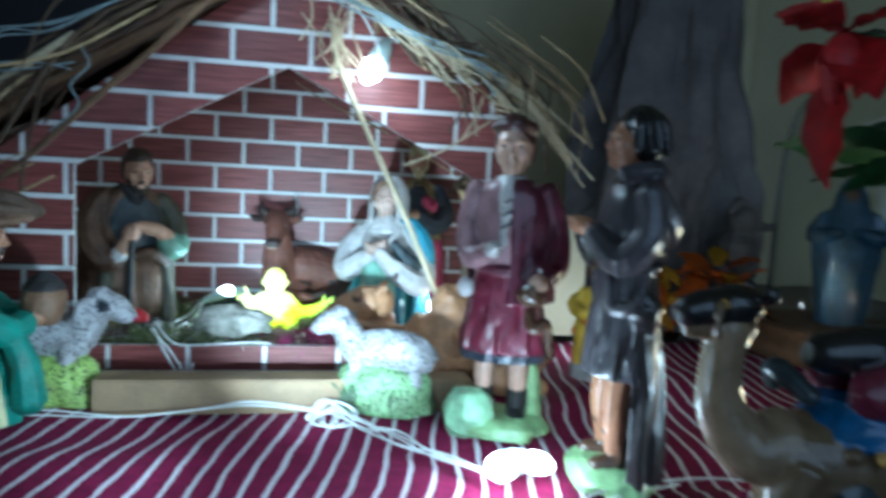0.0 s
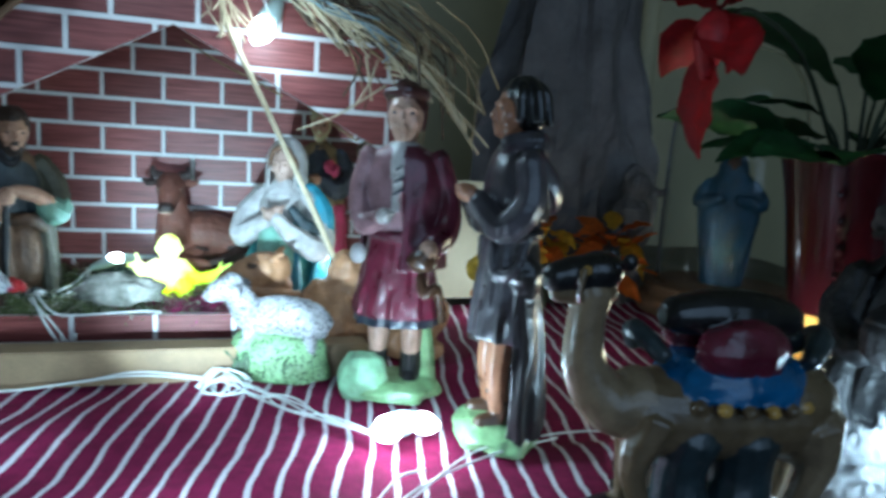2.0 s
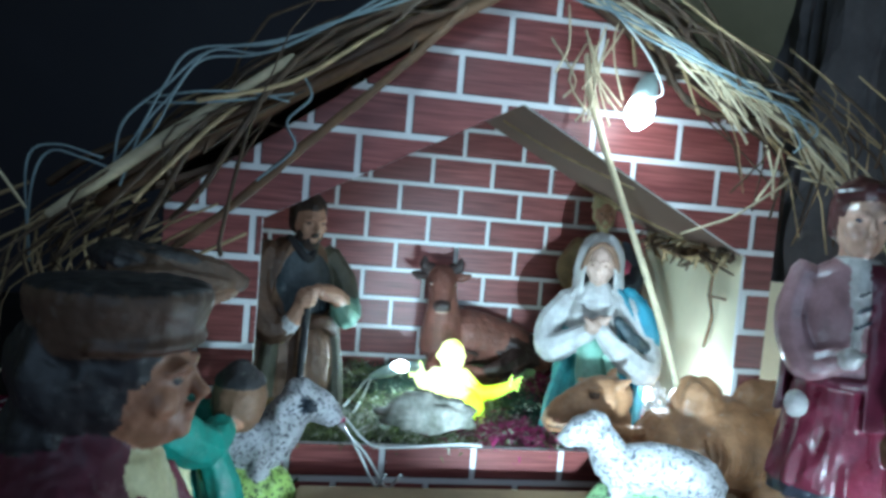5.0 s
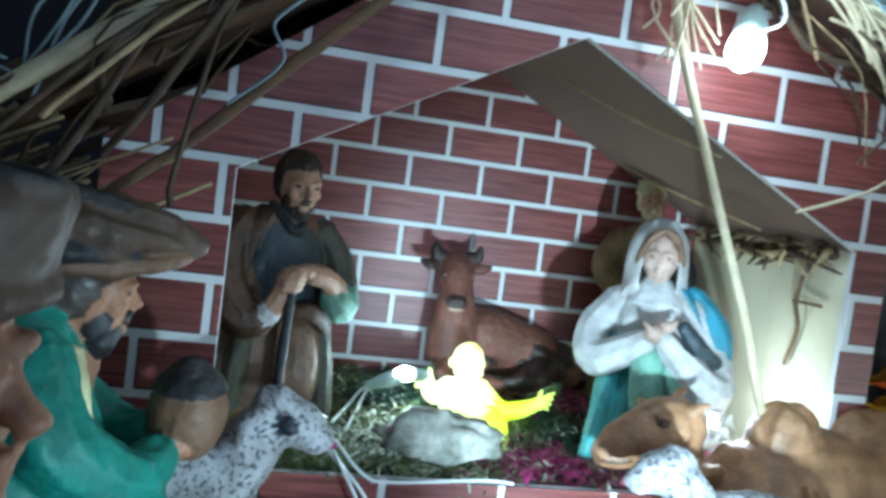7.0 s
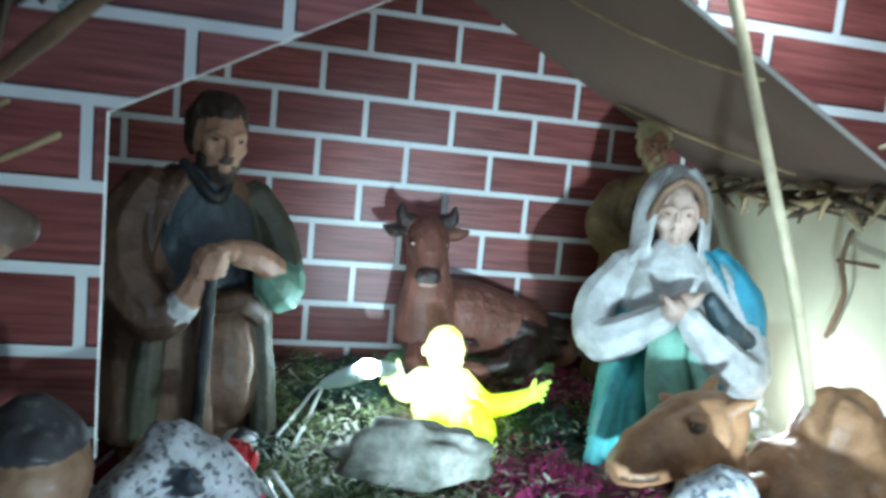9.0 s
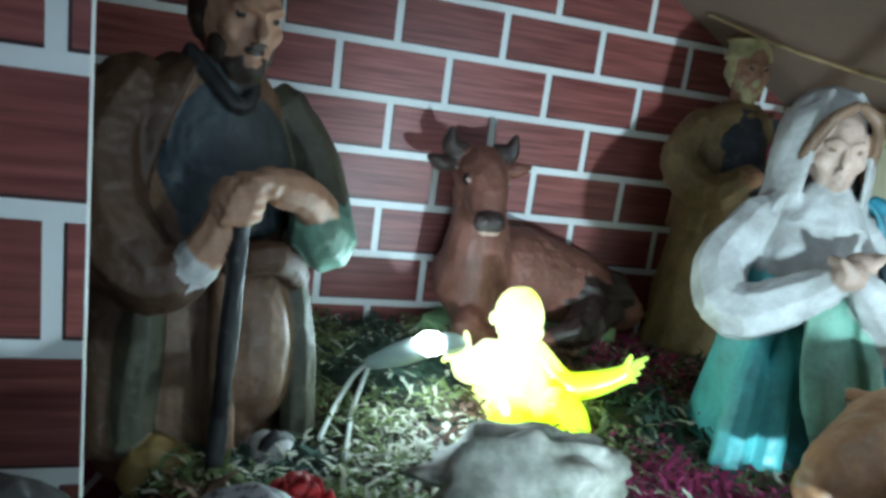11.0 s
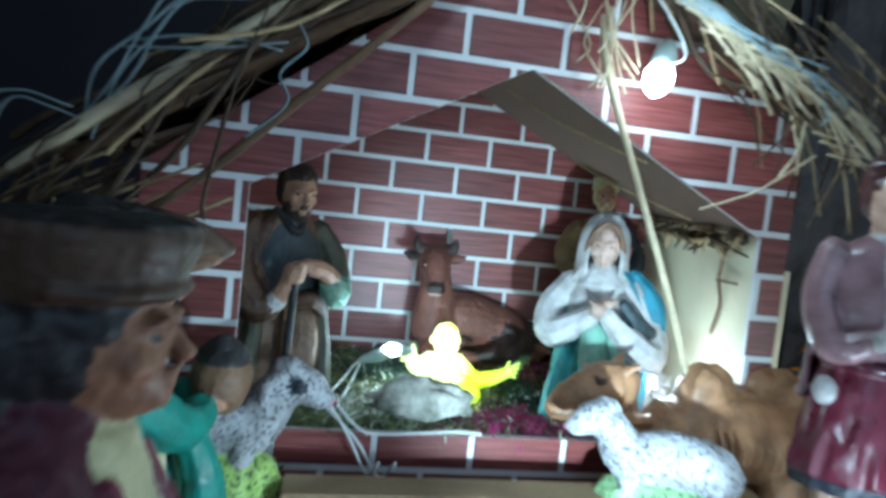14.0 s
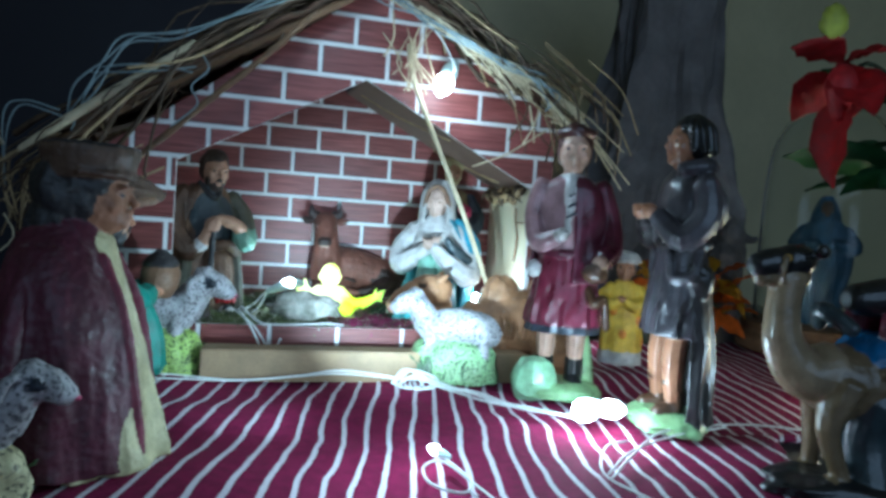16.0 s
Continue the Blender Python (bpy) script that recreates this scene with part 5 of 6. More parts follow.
def standing_camel():
    bm = bmesh.new()
    # 0 bronze, 1 dark, 2 cobalt, 3 maroon, 4 gold, 5 dark wraps, 6 pale haunch
    robe(bm, [(0.045, 0, 0.0, 0.058, 0.026), (0.045, 0, 0.006, 0.056, 0.025), (0.045, 0, 0.010, 0.046, 0.018)], 1, 6, 0.06, seg=40)
    tube(bm, [(0.012, 0, 0.058), (0.03, 0, 0.056), (0.06, 0, 0.056), (0.086, 0, 0.058), (0.1, 0, 0.052)], [0.016, 0.019, 0.020, 0.021, 0.013], 0, seg=20, flat=1.05)
    ball(bm, (0.090, 0, 0.054), (0.0165, 0.0205, 0.0225), 6)
    tube(bm, [(0.016, 0, 0.060), (0.002, 0, 0.060), (-0.010, 0, 0.074), (-0.012, 0, 0.092), (-0.010, 0, 0.108)], [0.016, 0.0135, 0.0098, 0.0082, 0.0084], 6, seg=18)
    ball(bm, (-0.008, 0, 0.1165), (0.0105, 0.0088, 0.0082), 1, seg=18)
    tube(bm, [(-0.010, 0, 0.115), (-0.020, 0, 0.1145), (-0.028, 0, 0.1125)], [0.0082, 0.0074, 0.0060], 1, seg=14)
    tube(bm, [(-0.004, 0, 0.108), (-0.016, 0, 0.1075), (-0.026, 0, 0.1065)], [0.0062, 0.0056, 0.0042], 0, seg=12)
    tube(bm, [(-0.0175, -0.0078, 0.118), (-0.0185, -0.0088, 0.111), (-0.0175, -0.006, 0.105)], 0.0012, 0, seg=6)
    for e in (-1, 1):
        ball(bm, (0.001, 0.0085 * e, 0.1215), (0.0036, 0.0026, 0.0040), 1, seg=8)
        ball(bm, (-0.016, 0.0072 * e, 0.1175), 0.0015, 4, seg=8)
        tube(bm, [(0.018, 0.009 * e, 0.056), (0.014 + 0.004 * e, 0.011 * e, 0.034), (0.018, 0.011 * e, 0.012), (0.015, 0.011 * e, 0.006)], [0.011, 0.006, 0.0046, 0.006], 0)
        tube(bm, [(0.09, 0.010 * e, 0.054), (0.094, 0.012 * e, 0.036), (0.088 + 0.004 * e, 0.012 * e, 0.012), (0.085 + 0.004 * e, 0.012 * e, 0.006)], [0.015, 0.0085, 0.005, 0.006], 6)
    # saddle: blue band with a beaded hem, maroon bags, dark rolled blanket
    robe(bm, [(0.056, 0, 0.066, 0.0350, 0.0235), (0.056, 0, 0.074, 0.0335, 0.0225), (0.056, 0, 0.082, 0.027, 0.018)], 2, 10, 0.025)
    for k in range(22):
        a = 2 * math.pi * k / 22
        ball(bm, (0.056 + 0.0358 * math.cos(a), 0.0242 * math.sin(a), 0.0645), (0.0036, 0.0030, 0.0028), 4 if k % 2 else 0, seg=8)
    for e in (-1, 1):
        ball(bm, (0.052, 0.013 * e, 0.087), (0.021, 0.010, 0.0125), 3, (0, 0, 4), lump=0.2)
    tube(bm, [(0.026, 0, 0.0985), (0.044, 0, 0.1000), (0.062, 0, 0.0995), (0.080, 0, 0.0975)], [0.008, 0.0105, 0.0105, 0.008], 1, seg=14)
    tube(bm, [(0.018, -0.012, 0.084), (0.010, 0, 0.092), (0.014, 0.008, 0.084)], [0.004, 0.005, 0.004], 5)
    tube(bm, [(0.084, -0.012, 0.082), (0.096, 0, 0.090), (0.088, 0.010, 0.082)], [0.004, 0.006, 0.004], 5)
    tube(bm, [(0.036, -0.010, 0.05), (0.034, -0.006, 0.03), (0.036, -0.008, 0.008)], [0.012, 0.011, 0.014], 5, seg=14)
    tube(bm, [(0.062, -0.008, 0.05), (0.064, -0.004, 0.03), (0.062, -0.006, 0.008)], [0.014, 0.013, 0.016], 5, seg=14)
    return statue("standing_camel_figurine", bm, mats("bronze", "black", "cobalt", "maroon", "gold", "shade", "sand"), pose(0.258, -0.432, -0.002, 0, 0, -8) @ Matrix.Diagonal((0.96, 0.96, 0.95, 1)),
                  "glossy bronze-brown camel figurine with blue saddle cloth", "figurine", "nativity animals", finish="glazed", crease=0.00025)


joseph()
mary()
old_man()
ox()
baby()
sheep("sheep_figurine", pose(0.137, -0.232, 0.0, 0, 0, -20), "green", "white speckled sheep figurine on a painted green base", 0.94)
sheep("sheep_figurine", pose(-0.066, -0.212, -0.004, 0, 0, 172), "lime", "white speckled sheep figurine on a bright lime base", 1.10)
sheep("lamb_figurine", pose(-0.094, -0.432, 0.0, 0, 0, 176), "cream", "grey-white lamb figurine beside the maroon-cloaked king", 0.8)
lying_camel()
shepherd()
shepherd_back()
king("king_figurine", pose(-0.071, -0.374, 0.0, 0, 0, 88), ("tan", "dark", "wine", "cream", "maroon", "leather", "white", "dark", "brown"), "king figurine in maroon velvet cloak and flat brown cap")
king("king_figurine", pose(-0.1045, -0.245, 0.0, 0, 0, 112), ("tan", "hair", "viridian", "viridian", "cream", "leather", "white", "dark", "robe"), "bowing king figurine in teal cloak carrying a lidded bowl", kneel=True, gift=True)
king("king_figurine", pose(0.475, -0.388, 0.0, 0, 0, -60) @ Matrix.Diagonal((1.05, 1.05, 1.07, 1)), ("brown", "black", "black", "black", "black", "slate", "dark", "black", "dark"), "glossy king figurine in black cloak holding a box before the vase", kneel=True, gift=True)
yellow_child()
standing_camel()


# ---------------------------------------------------------------- thatch, sticks and the star's pole
def strand(bm, pts, r, mat=0, seg=4, n=3):
    tube(bm, pts, r, mat, seg=seg, n=n)


def slope_point(side, d, y, lift):
    """A place on the roof: d metres down from the ridge on the left (-1) or right (1) slope, at depth y."""
    top = Vector((0.073, y, 0.292))
    fall = Vector((-0.842, 0, -0.54)) if side < 0 else Vector((0.88, 0, -0.475))
    out = Vector((-0.54, 0, 0.842)) if side < 0 else Vector((0.475, 0, 0.88))
    return top + fall * d + out * lift


def thatch():
    rnd = random.Random(11)
    for name, side, count, label in (("straw_thatch", -1, 78, "dark dry straw and twigs thatching the stable roof"), ("straw_thatch", 1, 46, "pale dry straw thatching the stable roof, drooping at the eaves")):
        bm = bmesh.new()
        for k in range(count):
            front = -0.216 if side < 0 else -0.232
            y = rnd.uniform(front, 0.03) if k % 2 else rnd.uniform(front, -0.165)
            d0 = rnd.uniform(-0.035, 0.08)
            length = rnd.uniform(0.09, 0.25) if side < 0 else rnd.uniform(0.08, 0.22)
            d1 = min(d0 + length, 0.25 if side < 0 else rnd.uniform(0.09, 0.16))
            lift = rnd.uniform(0.0, 0.009 if side < 0 else 0.006)
            dy = rnd.gauss(0, 0.03)
            skew = rnd.gauss(0, 0.012)
            bow = rnd.uniform(-0.006, 0.014)
            end_lift = lift + rnd.gauss(-0.006, 0.012 if side < 0 else 0.006)
            pts = [slope_point(side, d0, y, lift), slope_point(side, d0 + (d1 - d0) * 0.35, y + dy * 0.3, lift + bow),
                   slope_point(side, d0 + (d1 - d0) * 0.7, y + dy * 0.7, lift + bow * 0.8 + rnd.gauss(0, 0.005) + skew * 0.5), slope_point(side, d1, y + dy, end_lift)]
            if d1 > (0.2 if side < 0 else 0.18):
                pts.append(pts[-1] + Vector((0.012 * side + rnd.gauss(0, 0.008), rnd.gauss(0, 0.008), -rnd.uniform(0.008, 0.03))))
            r = rnd.uniform(0.0004, 0.0011) if rnd.random() < 0.85 else rnd.uniform(0.0014, 0.0022)
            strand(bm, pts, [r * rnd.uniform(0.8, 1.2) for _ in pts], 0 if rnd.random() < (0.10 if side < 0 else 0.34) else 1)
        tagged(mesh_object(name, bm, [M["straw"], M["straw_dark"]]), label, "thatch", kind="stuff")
    # a dark mat under the straw, closing the roof
    for side in (-1, 1):
        bm = bmesh.new()
        nx, ny = 30, 26
        rows = []
        for i in range(nx + 1):
            row = []
            for j in range(ny + 1):
                y = -0.212 + 0.247 * j / ny + 0.006 * noise.noise(Vector((i * 0.7, side, 0)))
                d = (0.245 if side < 0 else 0.160) * i / nx + 0.010 * noise.noise(Vector((j * 0.6, side * 3, 5))) * (i / nx)
                row.append(bm.verts.new(slope_point(side, d, y, 0.001 + 0.0035 * noise.noise(Vector((i * 0.45, j * 0.3, side))))))
            rows.append(row)
        for a, b in zip(rows, rows[1:]):
            for p, q, u, v in zip(a, a[1:], b[1:], b):
                bm.faces.new((p, q, u, v))
        ob = mesh_object("thatch_mat", bm, [M["bark"]])
        mod = ob.modifiers.new("thick", "SOLIDIFY")
        mod.thickness = 0.003
        tagged(ob, "brown bark-like mat under the straw of the roof", "thatch")
    # hanging straw at both eaves
    for name, c, spread, label in (("straw_tuft", Vector((-0.165, -0.19, 0.128)), 0.03, "tangled straw hanging from the eave"), ("straw_tuft", Vector((0.232, -0.206, 0.218)), 0.02, "loose straw knot at the roof edge")):
        bm = bmesh.new()
        for k in range(44):
            a = c + Vector((rnd.gauss(0, spread), rnd.gauss(0, 0.02), rnd.gauss(0, 0.012)))
            side = -1 if c.x < 0 else 1
            pts = [a + Vector((-side * 0.03, 0, 0.02)), a, a + Vector((side * rnd.uniform(-0.01, 0.02), rnd.gauss(0, 0.012), -rnd.uniform(0.015, 0.045)))]
            strand(bm, pts, rnd.uniform(0.0004, 0.001), 0 if rnd.random() < 0.6 else 1)
        tagged(mesh_object(name, bm, [M["straw"], M["straw_dark"]]), label, "straw", kind="stuff")
    # wild straws that stand off the roof
    bm = bmesh.new()
    for k in range(26):
        t = rnd.random()
        x0, z0 = 0.085 + 0.12 * t, 0.268 - 0.055 * t
        ln = rnd.uniform(0.03, 0.085)
        strand(bm, [(x0 - 0.4 * ln, -0.222 + rnd.gauss(0, 0.006), z0 + 0.2 * ln), (x0, -0.228 + rnd.gauss(0, 0.005), z0 + rnd.uniform(-0.002, 0.006)), (x0 + 0.5 * ln, -0.228, z0 - 0.22 * ln + rnd.gauss(0, 0.004)), (x0 + ln, -0.226 + rnd.gauss(0, 0.006), z0 - 0.62 * ln + rnd.gauss(0, 0.006))], rnd.uniform(0.0005, 0.0009), seg=5)
    for x0, z0, x1, z1, bend in ((0.15, 0.158, 0.205, 0.190, -0.003), (0.21, 0.198, 0.279, 0.155, 0.010), (0.215, 0.192, 0.272, 0.150, 0.012), (0.205, 0.202, 0.262, 0.168, 0.008), (0.192, 0.208, 0.196, 0.180, -0.004), (0.200, 0.206, 0.187, 0.178, -0.002), (-0.16, 0.145, -0.20, 0.125, 0.03)):
        strand(bm, [(x0, -0.218, z0), (x0 * 0.7 + x1 * 0.3, -0.222, z0 * 0.7 + z1 * 0.3 + bend * 0.8), ((x0 + x1) / 2, -0.224, (z0 + z1) / 2 + bend), (x1, -0.222, z1)], 0.0007, seg=5)
    strand(bm, [(-0.151, -0.215, 0.143), (-0.127, -0.216, 0.163), (-0.090, -0.217, 0.192), (-0.050, -0.215, 0.224)], [0.0026, 0.0032, 0.0030, 0.0022], seg=7)
    strand(bm, [(-0.168, -0.19, 0.10), (-0.16, -0.195, 0.085), (-0.172, -0.2, 0.07), (-0.186, -0.2, 0.055), (-0.178, -0.2, 0.042)], 0.0007, seg=5)
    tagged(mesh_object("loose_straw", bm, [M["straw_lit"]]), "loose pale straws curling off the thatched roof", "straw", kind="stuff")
    for pts, r, label in (
        ([(-0.101, -0.213, 0.129), (-0.072, -0.214, 0.154), (-0.044, -0.215, 0.182), (-0.012, -0.214, 0.213), (0.012, -0.212, 0.238), (0.03, -0.21, 0.258)], [0.0018, 0.0021, 0.0024, 0.0022, 0.0021, 0.0018], "thin brown stick laid along the roof edge"),
        ([(-0.135, -0.20, 0.150), (-0.07, -0.203, 0.196), (0.0, -0.203, 0.240), (0.06, -0.2, 0.278)], [0.0035, 0.0042, 0.004, 0.003], "thick dark stick under the thatch"),
    ):
        bm = bmesh.new()
        tube(bm, pts, r, seg=8, n=8)
        roughen(bm, 0.0006, 120)
        tagged(mesh_object("roof_stick", bm, [M["stick"]]), label, "stick", "roof sticks")
    bm = bmesh.new()
    tube(bm, [(0.186, -0.172, 0.060), (0.160, -0.180, 0.115), (0.133, -0.186, 0.168), (0.106, -0.192, 0.222), (0.100, -0.192, 0.248)], [0.0022, 0.0021, 0.0019, 0.0021, 0.0016], seg=7, n=6)
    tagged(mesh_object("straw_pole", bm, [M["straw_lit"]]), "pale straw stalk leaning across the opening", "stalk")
    bm = bmesh.new()
    for k in range(13):
        a = Vector((0.100, -0.194, 0.240)) + Vector((rnd.gauss(0, 0.008), rnd.gauss(0, 0.004), rnd.gauss(0, 0.01)))
        strand(bm, [a + Vector((rnd.gauss(0, 0.01), 0, 0.02)), a, a + Vector((rnd.gauss(0, 0.012), rnd.gauss(0, 0.004), -rnd.uniform(0.008, 0.026)))], 0.0006)
    tagged(mesh_object("straw_tuft", bm, [M["straw_lit"]]), "frayed straw at the top of the stalk", "straw", kind="stuff")
    # dry leaves along the top of the cream wall
    bm = bmesh.new()
    for k in range(46):
        t = rnd.random()
        a = Vector((0.215 + 0.02 * t, -0.172 + 0.15 * t, 0.146 + 0.006 * t)) + Vector((-0.003, rnd.gauss(0, 0.004), rnd.gauss(0, 0.002)))
        strand(bm, [a, a + Vector((-0.004 - rnd.random() * 0.005, rnd.gauss(0, 0.007), -rnd.random() * 0.006)), a + Vector((-0.004 - rnd.random() * 0.006, rnd.gauss(0, 0.012), -0.002 - rnd.random() * 0.014))], [0.0008, 0.0018, 0.0006], rnd.randint(0, 1), seg=5)
    tagged(mesh_object("straw_fringe", bm, [M["straw"], M["straw_dark"]]), "dry straw fringe along the cream side wall", "straw", kind="stuff")
    bm = bmesh.new()
    strand(bm, [(0.213, -0.148, 0.132), (0.216, -0.142, 0.118), (0.217, -0.145, 0.105), (0.218, -0.138, 0.085)], 0.0011, seg=5)
    strand(bm, [(0.216, -0.140, 0.119), (0.216, -0.160, 0.119)], 0.0009, seg=5)
    tagged(mesh_object("twig", bm, [M["stick"]]), "thin forked twig leaning on the cream wall", "twig")
    # folded tape and string under the cardboard roof
    bm = bmesh.new()
    strand(bm, [(0.075, -0.12, 0.219), (0.10, -0.135, 0.2035), (0.125, -0.15, 0.1915), (0.142, -0.174, 0.181)], 0.0007, seg=5)
    strand(bm, [(0.165, -0.02, 0.189), (0.185, -0.06, 0.172), (0.205, -0.12, 0.154)], 0.0008, seg=5)
    tagged(mesh_object("string", bm, [M["straw"]]), "pale string stretched under the cardboard roof", "string")


M["bark"] = material("bark_mat", (0.11, 0.058, 0.034), 0.85, var=0.6, scale=50, bump=0.8, fine=300)
# Lit copy of straw: the bulbs' brightness is put into its colour.
M["straw_lit"] = material("lit_straw", (0.62, 0.52, 0.34), 0.55, var=0.25, scale=120, bump=0.2)
thatch()


# ---------------------------------------------------------------- moss, stone and flower in the crib
def moss_height(x, y):
    return 0.021 - 0.006 * math.exp(-((x - 0.062) ** 2 / 0.0007 + (y + 0.11) ** 2 / 0.0012)) + 0.008 * math.exp(-((x - 0.07) ** 2 / 0.006 + (y + 0.05) ** 2 / 0.004)) + 0.005 * noise.noise(Vector((x * 40, y * 40, 2))) + 0.004


def moss():
    rnd = random.Random(5)
    bm = bmesh.new()
    nx, ny = 60, 36
    rows = []
    for j in range(ny + 1):
        y = -0.172 + 0.168 * j / ny
        rows.append([bm.verts.new((-0.058 + 0.266 * i / nx, y, moss_height(-0.058 + 0.266 * i / nx, y) + 0.003 * noise.noise(Vector((i * 0.9, j * 0.9, 0))))) for i in range(nx + 1)])
    for a, b in zip(rows, rows[1:]):
        for p, q, u, v in zip(a, a[1:], b[1:], b):
            bm.faces.new((p, q, u, v))
    ob = mesh_object("moss_bed", bm, [M["peat"]])
    mod = ob.modifiers.new("thick", "SOLIDIFY")
    mod.thickness, mod.offset = 0.006, -1
    tagged(ob, "dark bed of dried moss inside the stable", "moss", kind="stuff")
    # curled fibres: green, magenta, pale and brown, in patches
    verts, faces, owner = [], [], []
    for k in range(16000):
        x, y = rnd.uniform(-0.055, 0.206), (rnd.uniform(-0.172, -0.006) if k % 3 else rnd.uniform(-0.173, -0.125))
        n = noise.noise(Vector((x * 22, y * 22, 9)))
        pink = math.exp(-((x - 0.095) ** 2 / 0.0010 + (y + 0.158) ** 2 / 0.0008)) + math.exp(-((x - 0.135) ** 2 / 0.0007 + (y + 0.05) ** 2 / 0.0012)) + 0.7 * math.exp(-((x - 0.195) ** 2 / 0.0004 + (y + 0.13) ** 2 / 0.001))
        pale = 0.9 * math.exp(-((x - 0.030) ** 2 / 0.0016 + (y + 0.135) ** 2 / 0.0009)) + 0.12
        c = rnd.random()
        col = 1 if c < pink * 0.85 else 2 if c < pink * 0.85 + pale * 0.7 else 3 if n > 0.15 else 4 if n < -0.25 else 0
        p = Vector((x, y, moss_height(x, y) + rnd.uniform(-0.002, 0.004)))
        a = rnd.uniform(0, 6.283)
        w = rnd.uniform(0.0004, 0.0011)
        step = rnd.uniform(0.0012, 0.0028)
        tilt = rnd.uniform(-0.2, 0.9)
        base = len(verts)
        m = 5
        for i in range(m):
            side = Vector((-math.sin(a), math.cos(a), 0.35 * math.sin(a * 3))) * w * (1 - 0.15 * i)
            verts.extend(((p - side)[:], (p + side)[:]))
            p = p + Vector((math.cos(a), math.sin(a), tilt)) * step
            a += rnd.gauss(0, 0.8)
            tilt -= 0.28
        for i in range(m - 1):
            q = base + 2 * i
            faces.append((q, q + 1, q + 3, q + 2))
            owner.append(col)
    me = bpy.data.meshes.new("moss_fibres")
    me.from_pydata(verts, [], faces)
    for mat in (M["moss_green"], M["moss_pink"], M["moss_pale"], M["moss_brown"], M["moss_deep"]):
        me.materials.append(mat)
    me.polygons.foreach_set("material_index", owner)
    me.shade_smooth()
    tagged(new("moss_fibres", me), "shredded dried moss in green, magenta and straw white", "moss", kind="stuff")

    bm = bmesh.new()
    ball(bm, (0.036, -0.158, 0.040), (0.026, 0.012, 0.0115), lump=0.45, seg=28)
    roughen(bm, 0.0022, 90)
    tagged(mesh_object("stone", bm, [M["stone"]]), "pale grey mottled stone lying in the moss", "stone")
    rose = anchor("red_flower", pose(-0.024, -0.176, 0.045))
    for k in range(14):
        bm = bmesh.new()
        a, r = k * 2.4, 0.0012 + 0.0004 * k
        ball(bm, (r * math.cos(a), r * math.sin(a), 0.0035 - 0.0002 * k), (0.0036, 0.0014, 0.0034), turn=(0, 25, math.degrees(a) + 90), lump=0.3, seg=10)
        part("petal", bm, M["red_petal"], rose)
    tagged(rose, "small red fabric rose at the edge of the moss", "flower")


M["peat"] = material("dark_moss_bed", (0.05, 0.05, 0.03), 0.9, var=0.5, scale=70, bump=0.9, fine=400)
M["moss_green"] = material("green_moss", (0.20, 0.25, 0.09), 0.8, var=0.5, scale=90, bump=0)
M["moss_pink"] = material("magenta_moss", (0.40, 0.03, 0.15), 0.7, var=0.5, scale=90, bump=0)
M["moss_pale"] = material("pale_moss", (0.62, 0.62, 0.48), 0.7, var=0.4, scale=90, bump=0)
M["moss_brown"] = material("brown_moss", (0.16, 0.08, 0.045), 0.8, var=0.5, scale=90, bump=0)
M["moss_deep"] = material("deep_green_moss", (0.03, 0.07, 0.045), 0.8, var=0.5, scale=90, bump=0)
M["stone"] = material("mottled_stone", (0.56, 0.54, 0.48), 0.8, var=0.45, scale=75, bump=0.8, fine=300, second=(0.17, 0.18, 0.14))
M["red_petal"] = material("red_fabric", (0.48, 0.015, 0.02), 0.6, var=0.3, scale=140, bump=0.3)
moss()


# ---------------------------------------------------------------- light string
def led(name, c, direction, r=0.0032, label="lit white bulb of the light string"):
    e = anchor(name, Matrix.Translation(c))
    d = Vector(direction).normalized()
    bm = bmesh.new()
    tube(bm, [-d * r * 0.2, d * r * 0.8, d * r * 1.6], [r, r, r * 0.6], seg=12)
    part("bulb", bm, M["led"], e, "glowing white bulb").visible_shadow = False
    bm = bmesh.new()
    tube(bm, [-d * r * 0.9, -d * r * 2.2, -d * r * 3.6], [r * 0.95, r * 0.9, r * 0.5], seg=10)
    part("socket", bm, M["socket"], e, "translucent white socket")
    return tagged(e, label, "light bulb", "light string bulbs")


def cable(name, lines, label, r=0.0006, coat="wire"):
    c = anchor(name)
    for pts in lines:
        bm = bmesh.new()
        tube(bm, pts, r, seg=5, n=6)
        part("strand", bm, M[coat], c)
    return tagged(c, label, "cable", "light string cables")


